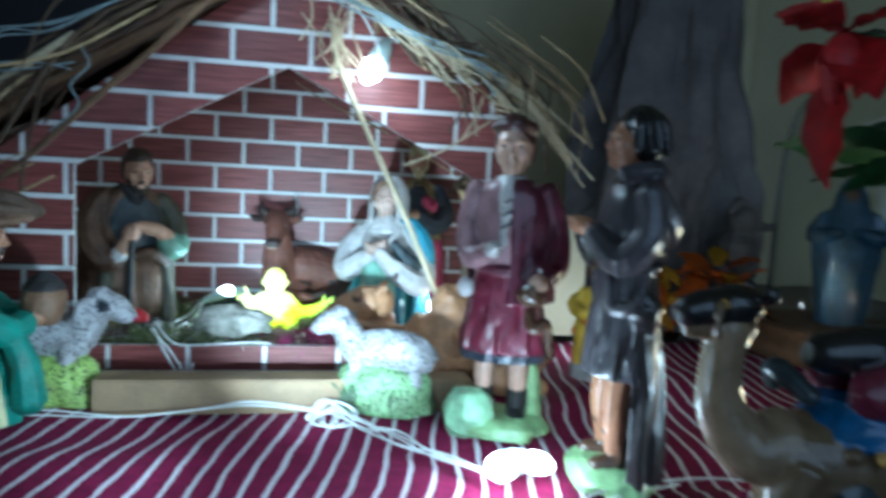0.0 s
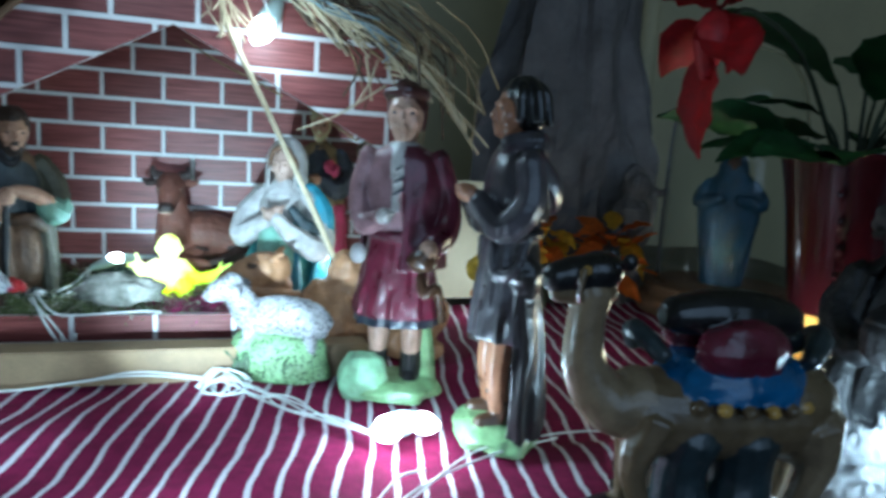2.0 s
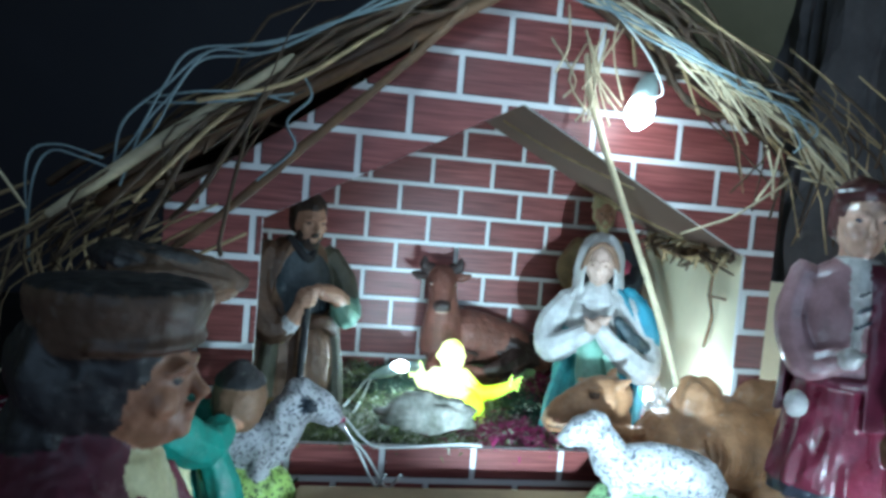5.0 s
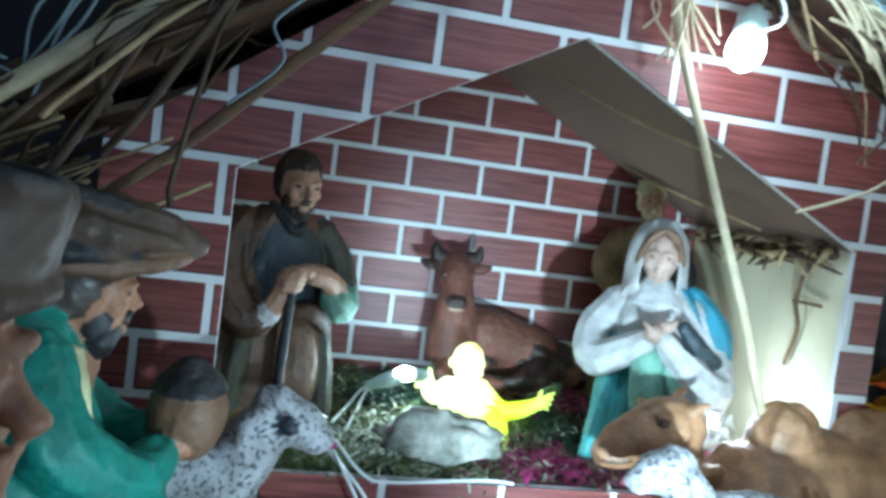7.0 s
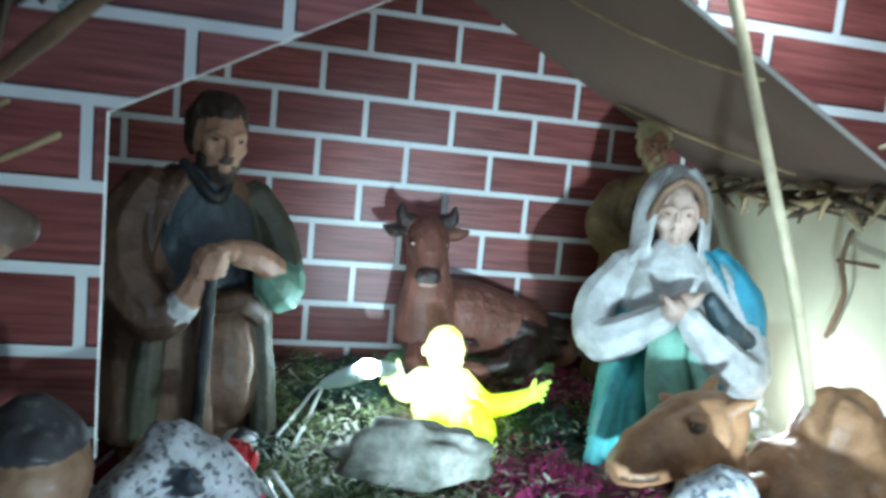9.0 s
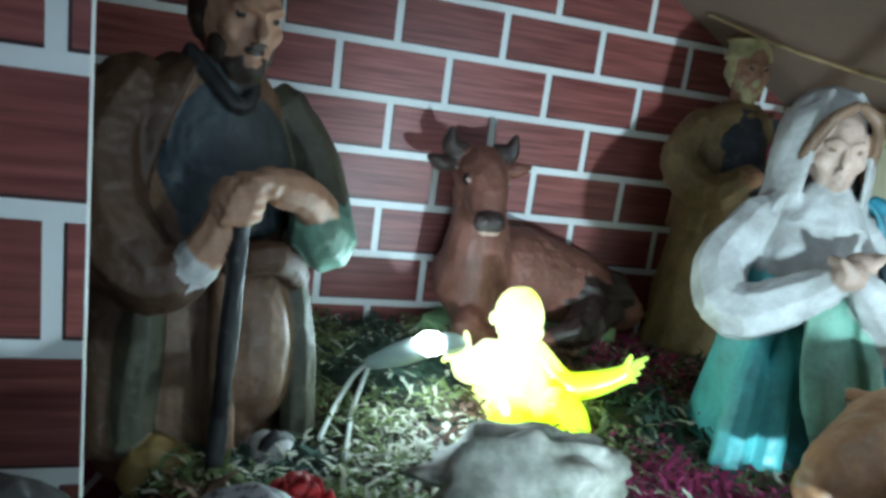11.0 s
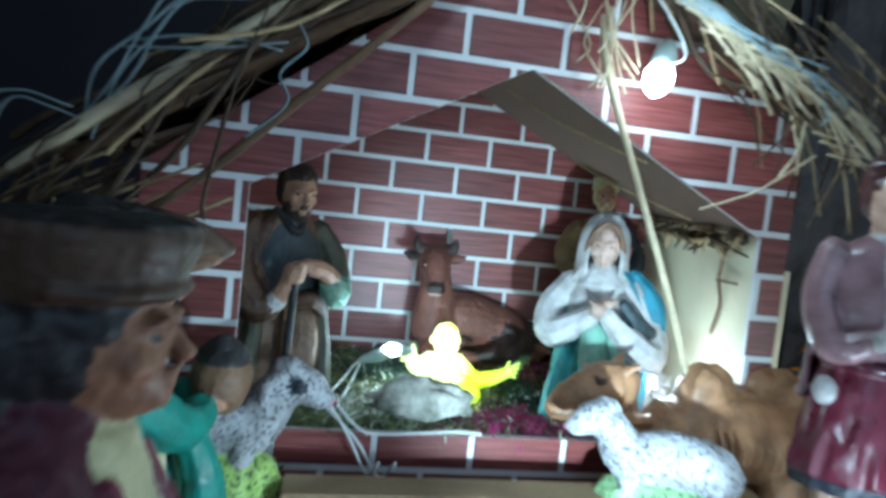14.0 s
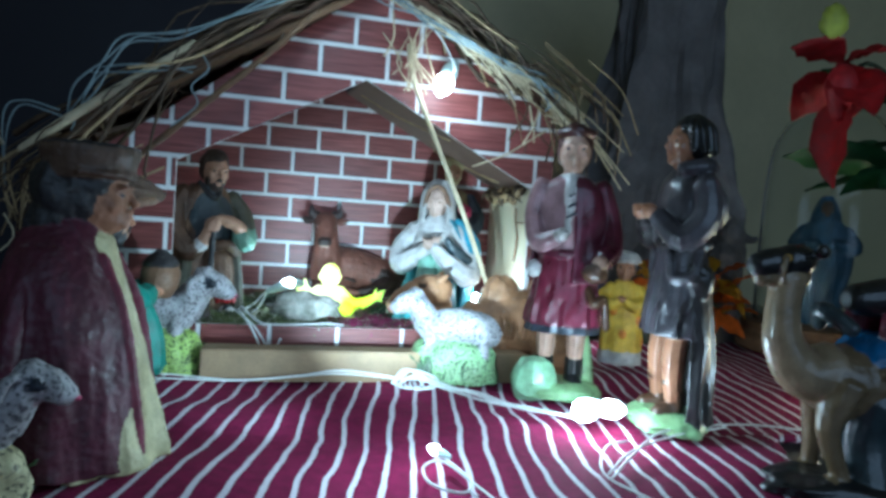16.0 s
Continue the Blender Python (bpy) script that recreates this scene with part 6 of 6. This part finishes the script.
def light_string():
    # Star and cloth bulbs are oversized: their glare is built into the radius.
    led("light_bulb", STAR, (-0.3, -0.4, -0.6), 0.0070)
    # No lit bulb is known here; added to go with the front lamps.
    led("light_bulb", FRONT_LED, (-0.5, 0.6, 0.1), 0.0022)
    led("light_bulb", CLOTH_LED, (-0.6, -0.5, 0.1), 0.0066)
    led("light_bulb", (CLOTH_LED[0] + 0.017, CLOTH_LED[1] + 0.006, 0.011), (0.5, -0.6, 0.1), 0.0055)
    led("light_bulb", RIDGE_LED, (0.1, -0.5, 0.3), 0.0040)
    led("light_bulb", CRIB_LED, (-0.9, -0.3, 0.1), 0.0040)
    led("light_bulb", CORNER_LED, (0.2, -0.4, 0.5), 0.0035)
    # Unseen bulb, placed only to match the added rear lamp.
    led("light_bulb", REAR_LED, (0, 0.3, 0.5), 0.0030)
    led("light_bulb", GLASS_LED, (0, -0.4, 0.5), 0.006)
    led("light_bulb", VASE_LED, (0, -0.3, 0.6), 0.004)
    rnd = random.Random(2)
    twin = []
    for off in (0.0, 0.0022):
        w = lambda: rnd.gauss(0, 0.0012)
        twin.append([(-0.16, -0.262 + off, 0.003), (-0.10, -0.250 + w() + off, 0.003), (-0.06, -0.246 + w() + off, 0.003 + off), (-0.01, -0.252 + w() + off, 0.003), (0.03, -0.243 + w() + off, 0.004), (0.06, -0.240 + w() + off, 0.005 + off), (0.10, -0.248 + off, 0.004)])
    cable("light_cable", twin, "twisted white cable of the light string before the batten")
    loops = []
    for k in range(5):
        j = lambda: rnd.gauss(0, 0.003)
        a = [(0.094 + j(), -0.256 + j(), 0.003), (0.106 + j(), -0.246 + j(), 0.010), (0.121 + j(), -0.257 + j(), 0.007), (0.112 + j(), -0.272 + j(), 0.004), (0.100 + j(), -0.266 + j(), 0.003),
             (0.107 + j(), -0.253 + j(), 0.007), (0.128 + j(), -0.274 + 2 * j(), 0.006), (0.146 + j(), -0.296 + 2 * j(), 0.004), (0.166 + j(), -0.320 + 2 * j(), 0.004), (CLOTH_LED[0] - 0.004, CLOTH_LED[1] + 0.006 - 0.002 * k, 0.007)]
        loops.append(a)
    cable("cable_coil", loops, "coiled white light cable on the towel")
    cable("light_cable", [[(CLOTH_LED[0] + 0.01, CLOTH_LED[1] - 0.03, 0.004), (0.185, -0.385, 0.003), (0.165, -0.42, 0.003), (0.172, -0.45, 0.003)], [(0.165, -0.428, 0.004), (0.19, -0.402, 0.004), (0.23, -0.366, 0.004), (0.275, -0.352, 0.003), (0.31, -0.350, 0.002), (0.35, -0.36, 0.0)],
                          [(0.167, -0.421, 0.003), (0.195, -0.393, 0.003), (0.235, -0.370, 0.003), (0.28, -0.356, 0.003)]], "thin white light cable running past the shepherds")
    cable("light_cable", [[(FRONT_LED[0] + 0.003, FRONT_LED[1] - 0.004, 0.007), (0.098, -0.425, 0.004), (0.092, -0.436, 0.003), (0.080, -0.428, 0.004), (0.080, -0.412, 0.005), (0.090, -0.408, 0.006), (0.100, -0.43, 0.003), (0.11, -0.47, 0.002)]], "small loop of white cable on the towel")
    a, b = Vector(CRIB_LED), Vector((0.006, -0.094, 0.043))
    cable("light_cable", [[a + Vector((0.004, 0, 0)), b, b + Vector((-0.010, -0.006, -0.010)), (-0.012, -0.12, 0.030)], [b, b + Vector((-0.006, -0.010, -0.012)), (-0.006, -0.13, 0.029)],
                          [(-0.012, -0.172, 0.040), (0.0, -0.186, 0.032), (0.012, -0.186, 0.029), (0.05, -0.181, 0.030), (0.065, -0.181, 0.0295)], [(-0.014, -0.172, 0.038), (-0.004, -0.19, 0.028), (0.006, -0.19, 0.010), (0.010, -0.205, 0.022)],
                          [(-0.016, -0.172, 0.037), (0.0, -0.188, 0.026), (0.012, -0.188, 0.008), (0.018, -0.205, 0.022)], [(-0.09, -0.03, 0.075), (-0.07, -0.06, 0.055), (-0.06, -0.09, 0.04)]], "white light cable trailing out of the stable", 0.0008)
    bm = bmesh.new()
    tube(bm, [b, b.lerp(a, 0.5), a - (a - b) * 0.12], [0.0022, 0.0042, 0.0040], seg=12)
    tagged(mesh_object("bulb_sleeve", bm, [M["socket"]]), "long translucent bulb sleeve beside the baby figurine", "bulb sleeve")
    cable("light_cable", [[Vector(STAR) + Vector((0.002, 0.004, 0.006)), (0.13, -0.222, 0.228), (0.115, -0.215, 0.255), (0.07, -0.225, 0.283), RIDGE_LED]], "thin white cable hanging from the ridge to the bulb", 0.0006)
    rnd = random.Random(31)
    over = []
    for k in range(4):
        j = lambda: rnd.gauss(0, 0.003)
        over.append([(-0.128 + j(), -0.212, 0.166 + j()), (-0.117 + j(), -0.220, 0.184 + j()), (-0.104 + j(), -0.222, 0.203 + j()), (-0.087 + j(), -0.221, 0.216 + j()), (-0.060 + j(), -0.220, 0.226 + j()), (-0.030 + j(), -0.219, 0.243 + j()), (0.005 + j(), -0.222, 0.262 + j()), (0.036 + j(), -0.235, 0.277 + j())])
    over.append([(-0.112, -0.219, 0.196), (-0.090, -0.222, 0.198), (-0.068, -0.221, 0.202), (-0.048, -0.220, 0.207)])
    over.append([(-0.108, -0.219, 0.199), (-0.088, -0.223, 0.203), (-0.066, -0.221, 0.205), (-0.050, -0.220, 0.203)])
    over.append([(-0.165, -0.205, 0.125), (-0.160, -0.212, 0.158), (-0.152, -0.215, 0.171), (-0.138, -0.216, 0.169), (-0.125, -0.215, 0.165)])
    over.append([(-0.163, -0.205, 0.120), (-0.163, -0.212, 0.165), (-0.150, -0.216, 0.174), (-0.130, -0.216, 0.170)])
    over.append([(-0.044, -0.219, 0.216), (-0.040, -0.220, 0.206), (-0.050, -0.220, 0.194), (-0.046, -0.2195, 0.182), (-0.062, -0.218, 0.166)])
    cable("light_cable", over, "tangled pale cable of the light string wound over the thatch", 0.0006, "wire_old")
    over = []
    for k in range(4):
        j = lambda: rnd.gauss(0, 0.0035)
        over.append([(0.040 + j(), -0.240, 0.280 + j()), (0.072 + j(), -0.236, 0.272 + j()), (0.105 + j(), -0.236, 0.256 + j()), (0.135 + j(), -0.236, 0.243 + j()), (0.168 + j(), -0.234, 0.233 + j()), (0.192 + j(), -0.232, 0.224 + j()), (0.203 + j(), -0.230, 0.210 + j()), (0.199 + j(), -0.228, 0.202 + j())][: 8 - k % 3])
    cable("light_cable", over, "pale cable loops drooping over the straw eave", 0.0006, "wire_old")


M["socket"] = material("milky_socket", (0.55, 0.68, 0.66), 0.3, var=0.1, bump=0, coat=0.3)
light_string()


# ---------------------------------------------------------------- crumpled cellophane
def cellophane(c, r, label, count, seed):
    rnd = random.Random(seed)
    verts, faces = [], []
    for k in range(count):
        d = Vector((rnd.gauss(0, 1), rnd.gauss(0, 1), abs(rnd.gauss(0, 1)))).normalized()
        p = Vector(c) + Vector((d.x * r[0], d.y * r[1], d.z * r[2])) * rnd.uniform(0.6, 1.0)
        u = Vector((rnd.gauss(0, 1), rnd.gauss(0, 1), rnd.gauss(0, 1))).normalized()
        v = u.cross(d).normalized()
        s = rnd.uniform(0.04, 0.16) * max(r)
        b = len(verts)
        verts.extend([p[:], (p + u * s)[:], (p + u * s + v * s * rnd.uniform(0.4, 1) + d * s * 0.4)[:], (p + v * s)[:]])
        faces.extend(((b, b + 1, b + 2), (b, b + 2, b + 3)))
    me = bpy.data.meshes.new("cellophane")
    me.from_pydata(verts, [], faces)
    me.materials.append(M["cellophane"])
    tagged(new("crumpled_cellophane", me), label, "cellophane", kind="stuff")


def thin_film(name, colour, alpha):
    m = bpy.data.materials.new(name)
    m.use_nodes = True
    nt = m.node_tree
    b = nt.nodes["Principled BSDF"]
    b.inputs["Base Color"].default_value = (*colour, 1)
    b.inputs["Roughness"].default_value = 0.12
    tr = nt.nodes.new("ShaderNodeBsdfTransparent")
    tl = nt.nodes.new("ShaderNodeBsdfTranslucent")
    tl.inputs["Color"].default_value = (*colour, 1)
    a, c = nt.nodes.new("ShaderNodeMixShader"), nt.nodes.new("ShaderNodeMixShader")
    a.inputs[0].default_value, c.inputs[0].default_value = 0.5, alpha
    nt.links.new(b.outputs[0], a.inputs[1])
    nt.links.new(tl.outputs[0], a.inputs[2])
    nt.links.new(tr.outputs[0], c.inputs[1])
    nt.links.new(a.outputs[0], c.inputs[2])
    nt.links.new(c.outputs[0], nt.nodes["Material Output"].inputs["Surface"])
    return m


M["cellophane"] = thin_film("clear_cellophane", (0.95, 0.97, 1.0), 0.2)
cellophane((0.432, -0.440, -0.004), (0.046, 0.036, 0.043), "heap of crumpled clear cellophane lit by a bulb", 900, 1)
cellophane((0.190, -0.122, 0.030), (0.020, 0.014, 0.026), "crumpled clear cellophane lit in the stable corner", 200, 4)
cellophane((-0.048, -0.165, 0.028), (0.014, 0.008, 0.012), "scrap of crumpled cellophane at the moss edge", 70, 7)


# ---------------------------------------------------------------- vase with leaves and a red flower
def leaf_mesh(length, width, curl):
    bm = bmesh.new()
    n, rows = 10, []
    for i in range(n + 1):
        t = i / n
        w = width * math.sin(math.pi * min(1, t * 1.02)) ** 0.8 * (1 - 0.25 * t) + 0.0006
        z = curl * t * t
        row = []
        for k in range(-3, 4):
            s = k / 3
            row.append(bm.verts.new((length * t, w * s * (1 + 0.06 * math.sin(t * 22)), -z + 0.22 * w * abs(s) + 0.0015 * math.sin(t * 20 + k))))
        rows.append(row)
    for a, b in zip(rows, rows[1:]):
        for p, q, u, v in zip(a, a[1:], b[1:], b):
            bm.faces.new((p, q, u, v))
    bmesh.ops.solidify(bm, geom=bm.faces[:], thickness=0.0005)
    return bm


def vase_of_flowers():
    v = anchor("flower_vase", pose(0.515, -0.305, 0.0))
    prof = [(0.029, 0.055), (0.032, 0.07), (0.036, 0.10), (0.041, 0.135), (0.046, 0.160), (0.049, 0.166)]
    bm = bmesh.new()
    line = smooth_line([(r, z) for r, z in prof], 4)
    rings = [[Vector((r * math.cos(a), r * math.sin(a), z)) for a in [2 * math.pi * k / 40 for k in range(40)]] for r, z in line]
    rings += [[Vector(((r - 0.003) * math.cos(a), (r - 0.003) * math.sin(a), z)) for a in [2 * math.pi * k / 40 for k in range(40)]] for r, z in line[::-1]]
    skin(bm, rings)
    part("body", bm, M["vase"], v, "glossy dark maroon vase body")
    bm = bmesh.new()
    prof = [(0.034, 0.0), (0.030, 0.008), (0.022, 0.022), (0.026, 0.044), (0.031, 0.056)]
    line = smooth_line(prof, 4)
    skin(bm, [[Vector((r * (1 + 0.035 * math.sin(14 * a)) * math.cos(a), r * (1 + 0.035 * math.sin(14 * a)) * math.sin(a), z)) for a in [2 * math.pi * k / 84 for k in range(84)]] for r, z in line])
    part("foot", bm, M["amber"], v, "fluted amber foot glowing in the light")
    for k in range(5):
        bm = bmesh.new()
        ball(bm, (-0.038 + 0.004 * math.sin(k), -0.028, 0.07 + 0.017 * k), (0.003, 0.002, 0.004), seg=8)
        part("bead", bm, M["vase"], v)
    tagged(v, "dark maroon vase on an amber foot with artificial leaves", "vase")
    rnd = random.Random(8)
    plant = anchor("artificial_plant", pose(0.515, -0.305, 0.14))
    tips = [(-0.095, 0.03, 0.055, 0.09), (-0.06, -0.02, 0.030, 0.085), (-0.02, -0.03, 0.10, 0.085), (0.02, -0.02, 0.085, 0.09), (0.07, -0.02, 0.06, 0.09), (0.11, 0.0, 0.05, 0.08), (-0.02, 0.03, 0.12, 0.10), (0.03, 0.03, 0.135, 0.10), (0.06, 0.02, 0.11, 0.09), (-0.05, 0.02, 0.085, 0.07), (0.0, -0.04, 0.06, 0.07), (0.09, 0.03, 0.14, 0.09),
            (-0.05, -0.04, 0.035, 0.065), (0.02, -0.055, 0.04, 0.065), (0.06, -0.04, 0.035, 0.065), (-0.075, 0.0, 0.05, 0.07), (0.04, 0.03, 0.06, 0.07), (0.0, 0.05, 0.06, 0.07), (-0.05, 0.05, 0.05, 0.07), (-0.01, -0.05, 0.075, 0.07)]
    for x, y, z, ln in tips:
        bm = bmesh.new()
        tube(bm, [(0, 0, -0.03), (x * 0.25, y * 0.25, z * 0.35), (x * 0.5, y * 0.5, z * 0.6)], [0.0016, 0.0014, 0.001], seg=6)
        part("stem", bm, M["stem"], plant)
        lf = part("leaf", leaf_mesh(ln, ln * rnd.uniform(0.24, 0.32), 0.02), M["leaf"], plant)
        lf.matrix_basis = Matrix.Translation((x * 0.5, y * 0.5, z * 0.6)) @ Vector((x, y, z * 0.25)).to_track_quat("X", "Z").to_matrix().to_4x4() @ pose(0, 0, 0, rnd.uniform(-30, 30), rnd.uniform(-12, 12), 0)
    tagged(plant, "green artificial leaves standing in the maroon vase", "plant")
    fl = anchor("red_flower", pose(0.372, -0.325, 0.222))
    bm = bmesh.new()
    tube(bm, [(0.125, 0.02, -0.06), (0.075, 0.01, 0.0), (0.025, 0.0, 0.02), (0.006, 0, 0.012)], [0.0018, 0.0016, 0.0014, 0.002], seg=6)
    part("stem", bm, M["stem"], fl)
    for a, tilt, ln, wd, off in ((195, 78, 0.066, 0.30, 0), (20, 40, 0.042, 0.45, 0.02), (110, 30, 0.040, 0.5, 0.01), (260, 35, 0.044, 0.45, 0.012), (320, -25, 0.042, 0.42, 0.018), (170, -20, 0.038, 0.42, 0.02)):
        p = part("petal", leaf_mesh(ln, ln * wd, 0.010), M["red_petal"], fl)
        p.matrix_basis = Matrix.Translation((0, 0, off)) @ pose(0, 0, 0, 0, 0, a) @ pose(0, 0, 0, 20, tilt, 0)
    bm = bmesh.new()
    tube(bm, [(0, 0, 0.012), (-0.006, -0.006, 0.0), (-0.008, -0.008, -0.02)], [0.007, 0.010, 0.004], seg=12)
    part("throat", bm, M["red_petal"], fl)
    bm = bmesh.new()
    ball(bm, (-0.020, -0.01, 0.040), (0.009, 0.007, 0.011), lump=0.25)
    part("bud", bm, M["bud"], fl, "yellow-green bud")
    tagged(fl, "drooping red fabric flower on a dark stem", "flower")


M["vase"] = material("maroon_glaze", (0.03, 0.004, 0.008), 0.16, var=0.3, scale=20, bump=0.05, coat=0.25)
M["amber"] = material("amber_foot", (0.62, 0.40, 0.12), 0.25, var=0.3, scale=30, bump=0.1, coat=0.5)
M["leaf"] = material("artificial_leaf", (0.035, 0.13, 0.04), 0.5, var=0.4, scale=70, bump=0.35, fine=260)
M["stem"] = material("dark_stem", (0.03, 0.045, 0.02), 0.6, var=0.3, scale=70)
M["bud"] = material("yellow_green_bud", (0.42, 0.45, 0.06), 0.55, var=0.3, scale=90)
vase_of_flowers()


# ---------------------------------------------------------------- the far things: glass dome, rock, orange flowers
def glass_dome():
    d = anchor("glass_dome", pose(0.60, -0.09, 0.0))
    bm = bmesh.new()
    prof = [(0.066, 0.030), (0.066, 0.12), (0.064, 0.19), (0.056, 0.235), (0.038, 0.262), (0.012, 0.273), (0.002, 0.274)]
    line = smooth_line(prof, 5)
    outer = [[Vector((r * math.cos(a), r * math.sin(a), z)) for a in [2 * math.pi * k / 48 for k in range(48)]] for r, z in line]
    inner = [[Vector(((max(r - 0.0022, 0.0005)) * math.cos(a), max(r - 0.0022, 0.0005) * math.sin(a), z - 0.0022 * (z > 0.2))) for a in [2 * math.pi * k / 48 for k in range(48)]] for r, z in line[::-1]]
    skin(bm, outer + inner)
    part("glass", bm, M["glass"], d, "clear glass bell").visible_shadow = False
    bm = bmesh.new()
    line = smooth_line([(0.082, -0.001), (0.083, 0.012), (0.076, 0.02), (0.078, 0.028), (0.068, 0.0305), (0.01, 0.031)], 3)
    skin(bm, [[Vector((r * math.cos(a), r * math.sin(a), z)) for a in [2 * math.pi * k / 48 for k in range(48)]] for r, z in line])
    part("base", bm, M["stick"], d, "dark turned wooden base")
    tagged(d, "clear glass dome on a dark base sheltering a statue", "glass dome")
    bm = bmesh.new()
    robe(bm, [(0, 0, 0, 0.020, 0.018), (0, 0, 0.02, 0.022, 0.018), (0, 0, 0.07, 0.030, 0.020), (0, 0, 0.10, 0.026, 0.016), (0, 0, 0.118, 0.012, 0.011)], 1, 8, 0.05)
    robe(bm, [(0, 0.003, 0.10, 0.017, 0.015), (0, 0.003, 0.125, 0.0135, 0.014), (0, 0.003, 0.142, 0.006, 0.008)], 1, 5, 0.02)
    for e in (-1, 1):
        tube(bm, [(0.02 * e, 0, 0.105), (0.028 * e, -0.008, 0.085), (0.008 * e, -0.02, 0.09)], [0.007, 0.009, 0.005], 1)
    head(bm, (0, -0.004, 0.127), 0.0105, 0, 2, 2, hood=True)
    statue("blue_robed_statue", bm, mats("brown", "mantle", "hair"), pose(0.60, -0.09, 0.031, 0, 0, -40), "small statue in a deep blue mantle under the glass dome", "statue", "standing statues")


def rock_drape():
    """Crumpled grey paper rising like a rock behind the shepherds."""
    bm = bmesh.new()
    seg, rows = 70, []
    for i in range(46):
        t = i / 45
        z = -0.005 + 0.56 * t
        r = 0.105 - 0.03 * t + 0.012 * math.sin(7 * t)
        row = []
        for k in range(seg):
            a = 2 * math.pi * k / seg
            p = Vector((math.cos(a), math.sin(a), 0))
            n = noise.noise(Vector((p.x * 2.2, p.y * 2.2, t * 3))) * 0.35 + noise.noise(Vector((p.x * 6, p.y * 6, t * 7))) * 0.16 + 0.10 * abs(noise.noise(Vector((p.x * 13, p.y * 13, t * 12))))
            row.append(Vector((0.515 + r * (1 + n) * p.x, 0.115 + 0.75 * r * (1 + n) * p.y, z)))
        rows.append(row)
    skin(bm, rows)
    tagged(mesh_object("paper_rock", bm, [M["rock"]], smooth=False), "tall crumpled grey paper rock behind the display", "paper rock")
    # ornament perched at the rock's side
    bm = bmesh.new()
    ball(bm, (0, 0, 0.020), (0.022, 0.018, 0.024), 0, lump=0.2)
    ball(bm, (0.004, 0, 0.052), (0.018, 0.016, 0.018), 0, lump=0.1)
    tube(bm, [(0.016, -0.004, 0.050), (0.030, -0.006, 0.047), (0.036, -0.006, 0.050)], [0.007, 0.005, 0.003], 0)
    tube(bm, [(-0.012, 0, 0.062), (-0.002, 0, 0.072), (0.010, 0, 0.070)], [0.004, 0.006, 0.003], 0)
    statue("bird_ornament", bm, mats("slate"), pose(0.535, -0.012, 0.072), "dark grey bird-shaped ornament perched on the rock", "ornament", "shelf ornaments")
    bm = bmesh.new()
    ball(bm, (0, 0, 0.0), (0.035, 0.028, 0.075), lump=0.35, seg=24)
    roughen(bm, 0.004, 50)
    tagged(part("paper_rock", bm, M["rock"], None), "low crumpled grey paper rock under the ornament", "paper rock").matrix_basis = pose(0.525, -0.005, 0.0)


def orange_flowers():
    rnd = random.Random(21)
    for (x, y, z, r, cols) in ((0.415, -0.045, 0.0, 0.042, ("yellow_petal", "orange_petal")), (0.487, -0.055, 0.0, 0.044, ("orange_petal", "yellow_petal"))):
        f = anchor("orange_flower_bunch", pose(x, y, z))
        bm = bmesh.new()
        tube(bm, [(0, 0, -0.002), (0.002, 0, 0.02), (0, 0, 0.04)], [0.008, 0.006, 0.010], seg=10)
        part("stalk", bm, M["stem"], f)
        for k in range(26):
            a, h = k * 2.399, (k / 26)
            bm = leaf_mesh(r * rnd.uniform(0.7, 1.1), r * 0.24, 0.012)
            p = part("petal", bm, M[cols[0] if k % 3 else cols[1]], f)
            p.matrix_basis = Matrix.Translation((0.2 * r * math.cos(a), 0.2 * r * math.sin(a), 0.028 + 0.055 * h)) @ pose(0, 0, 0, 0, rnd.uniform(-50, 40) , math.degrees(a)) @ pose(0, 0, 0, rnd.uniform(-40, 40), 0, 0)
        tagged(f, "bunch of yellow and orange fabric flowers", "flower", "orange flower bunches")


M["glass"] = clear("clear_glass", (0.96, 0.98, 0.97))
M["rock"] = material("grey_rock_paper", (0.16, 0.15, 0.155), 0.8, var=0.35, scale=22, bump=0.6, fine=120)
M["yellow_petal"] = material("yellow_petal", (0.75, 0.42, 0.03), 0.6, var=0.3, scale=120, bump=0.2)
M["orange_petal"] = material("orange_petal", (0.72, 0.16, 0.015), 0.6, var=0.3, scale=120, bump=0.2)
glass_dome()
rock_drape()
orange_flowers()

# a pipe down the room's wall
bm = bmesh.new()
tube(bm, [(0.86, 0.49, -0.05), (0.86, 0.49, 0.8), (0.86, 0.49, 1.6)], 0.018, seg=14)
tagged(mesh_object("wall_pipe", bm, [M["plaster"]]), "painted vertical pipe running up the room wall", "pipe", kind="structure")
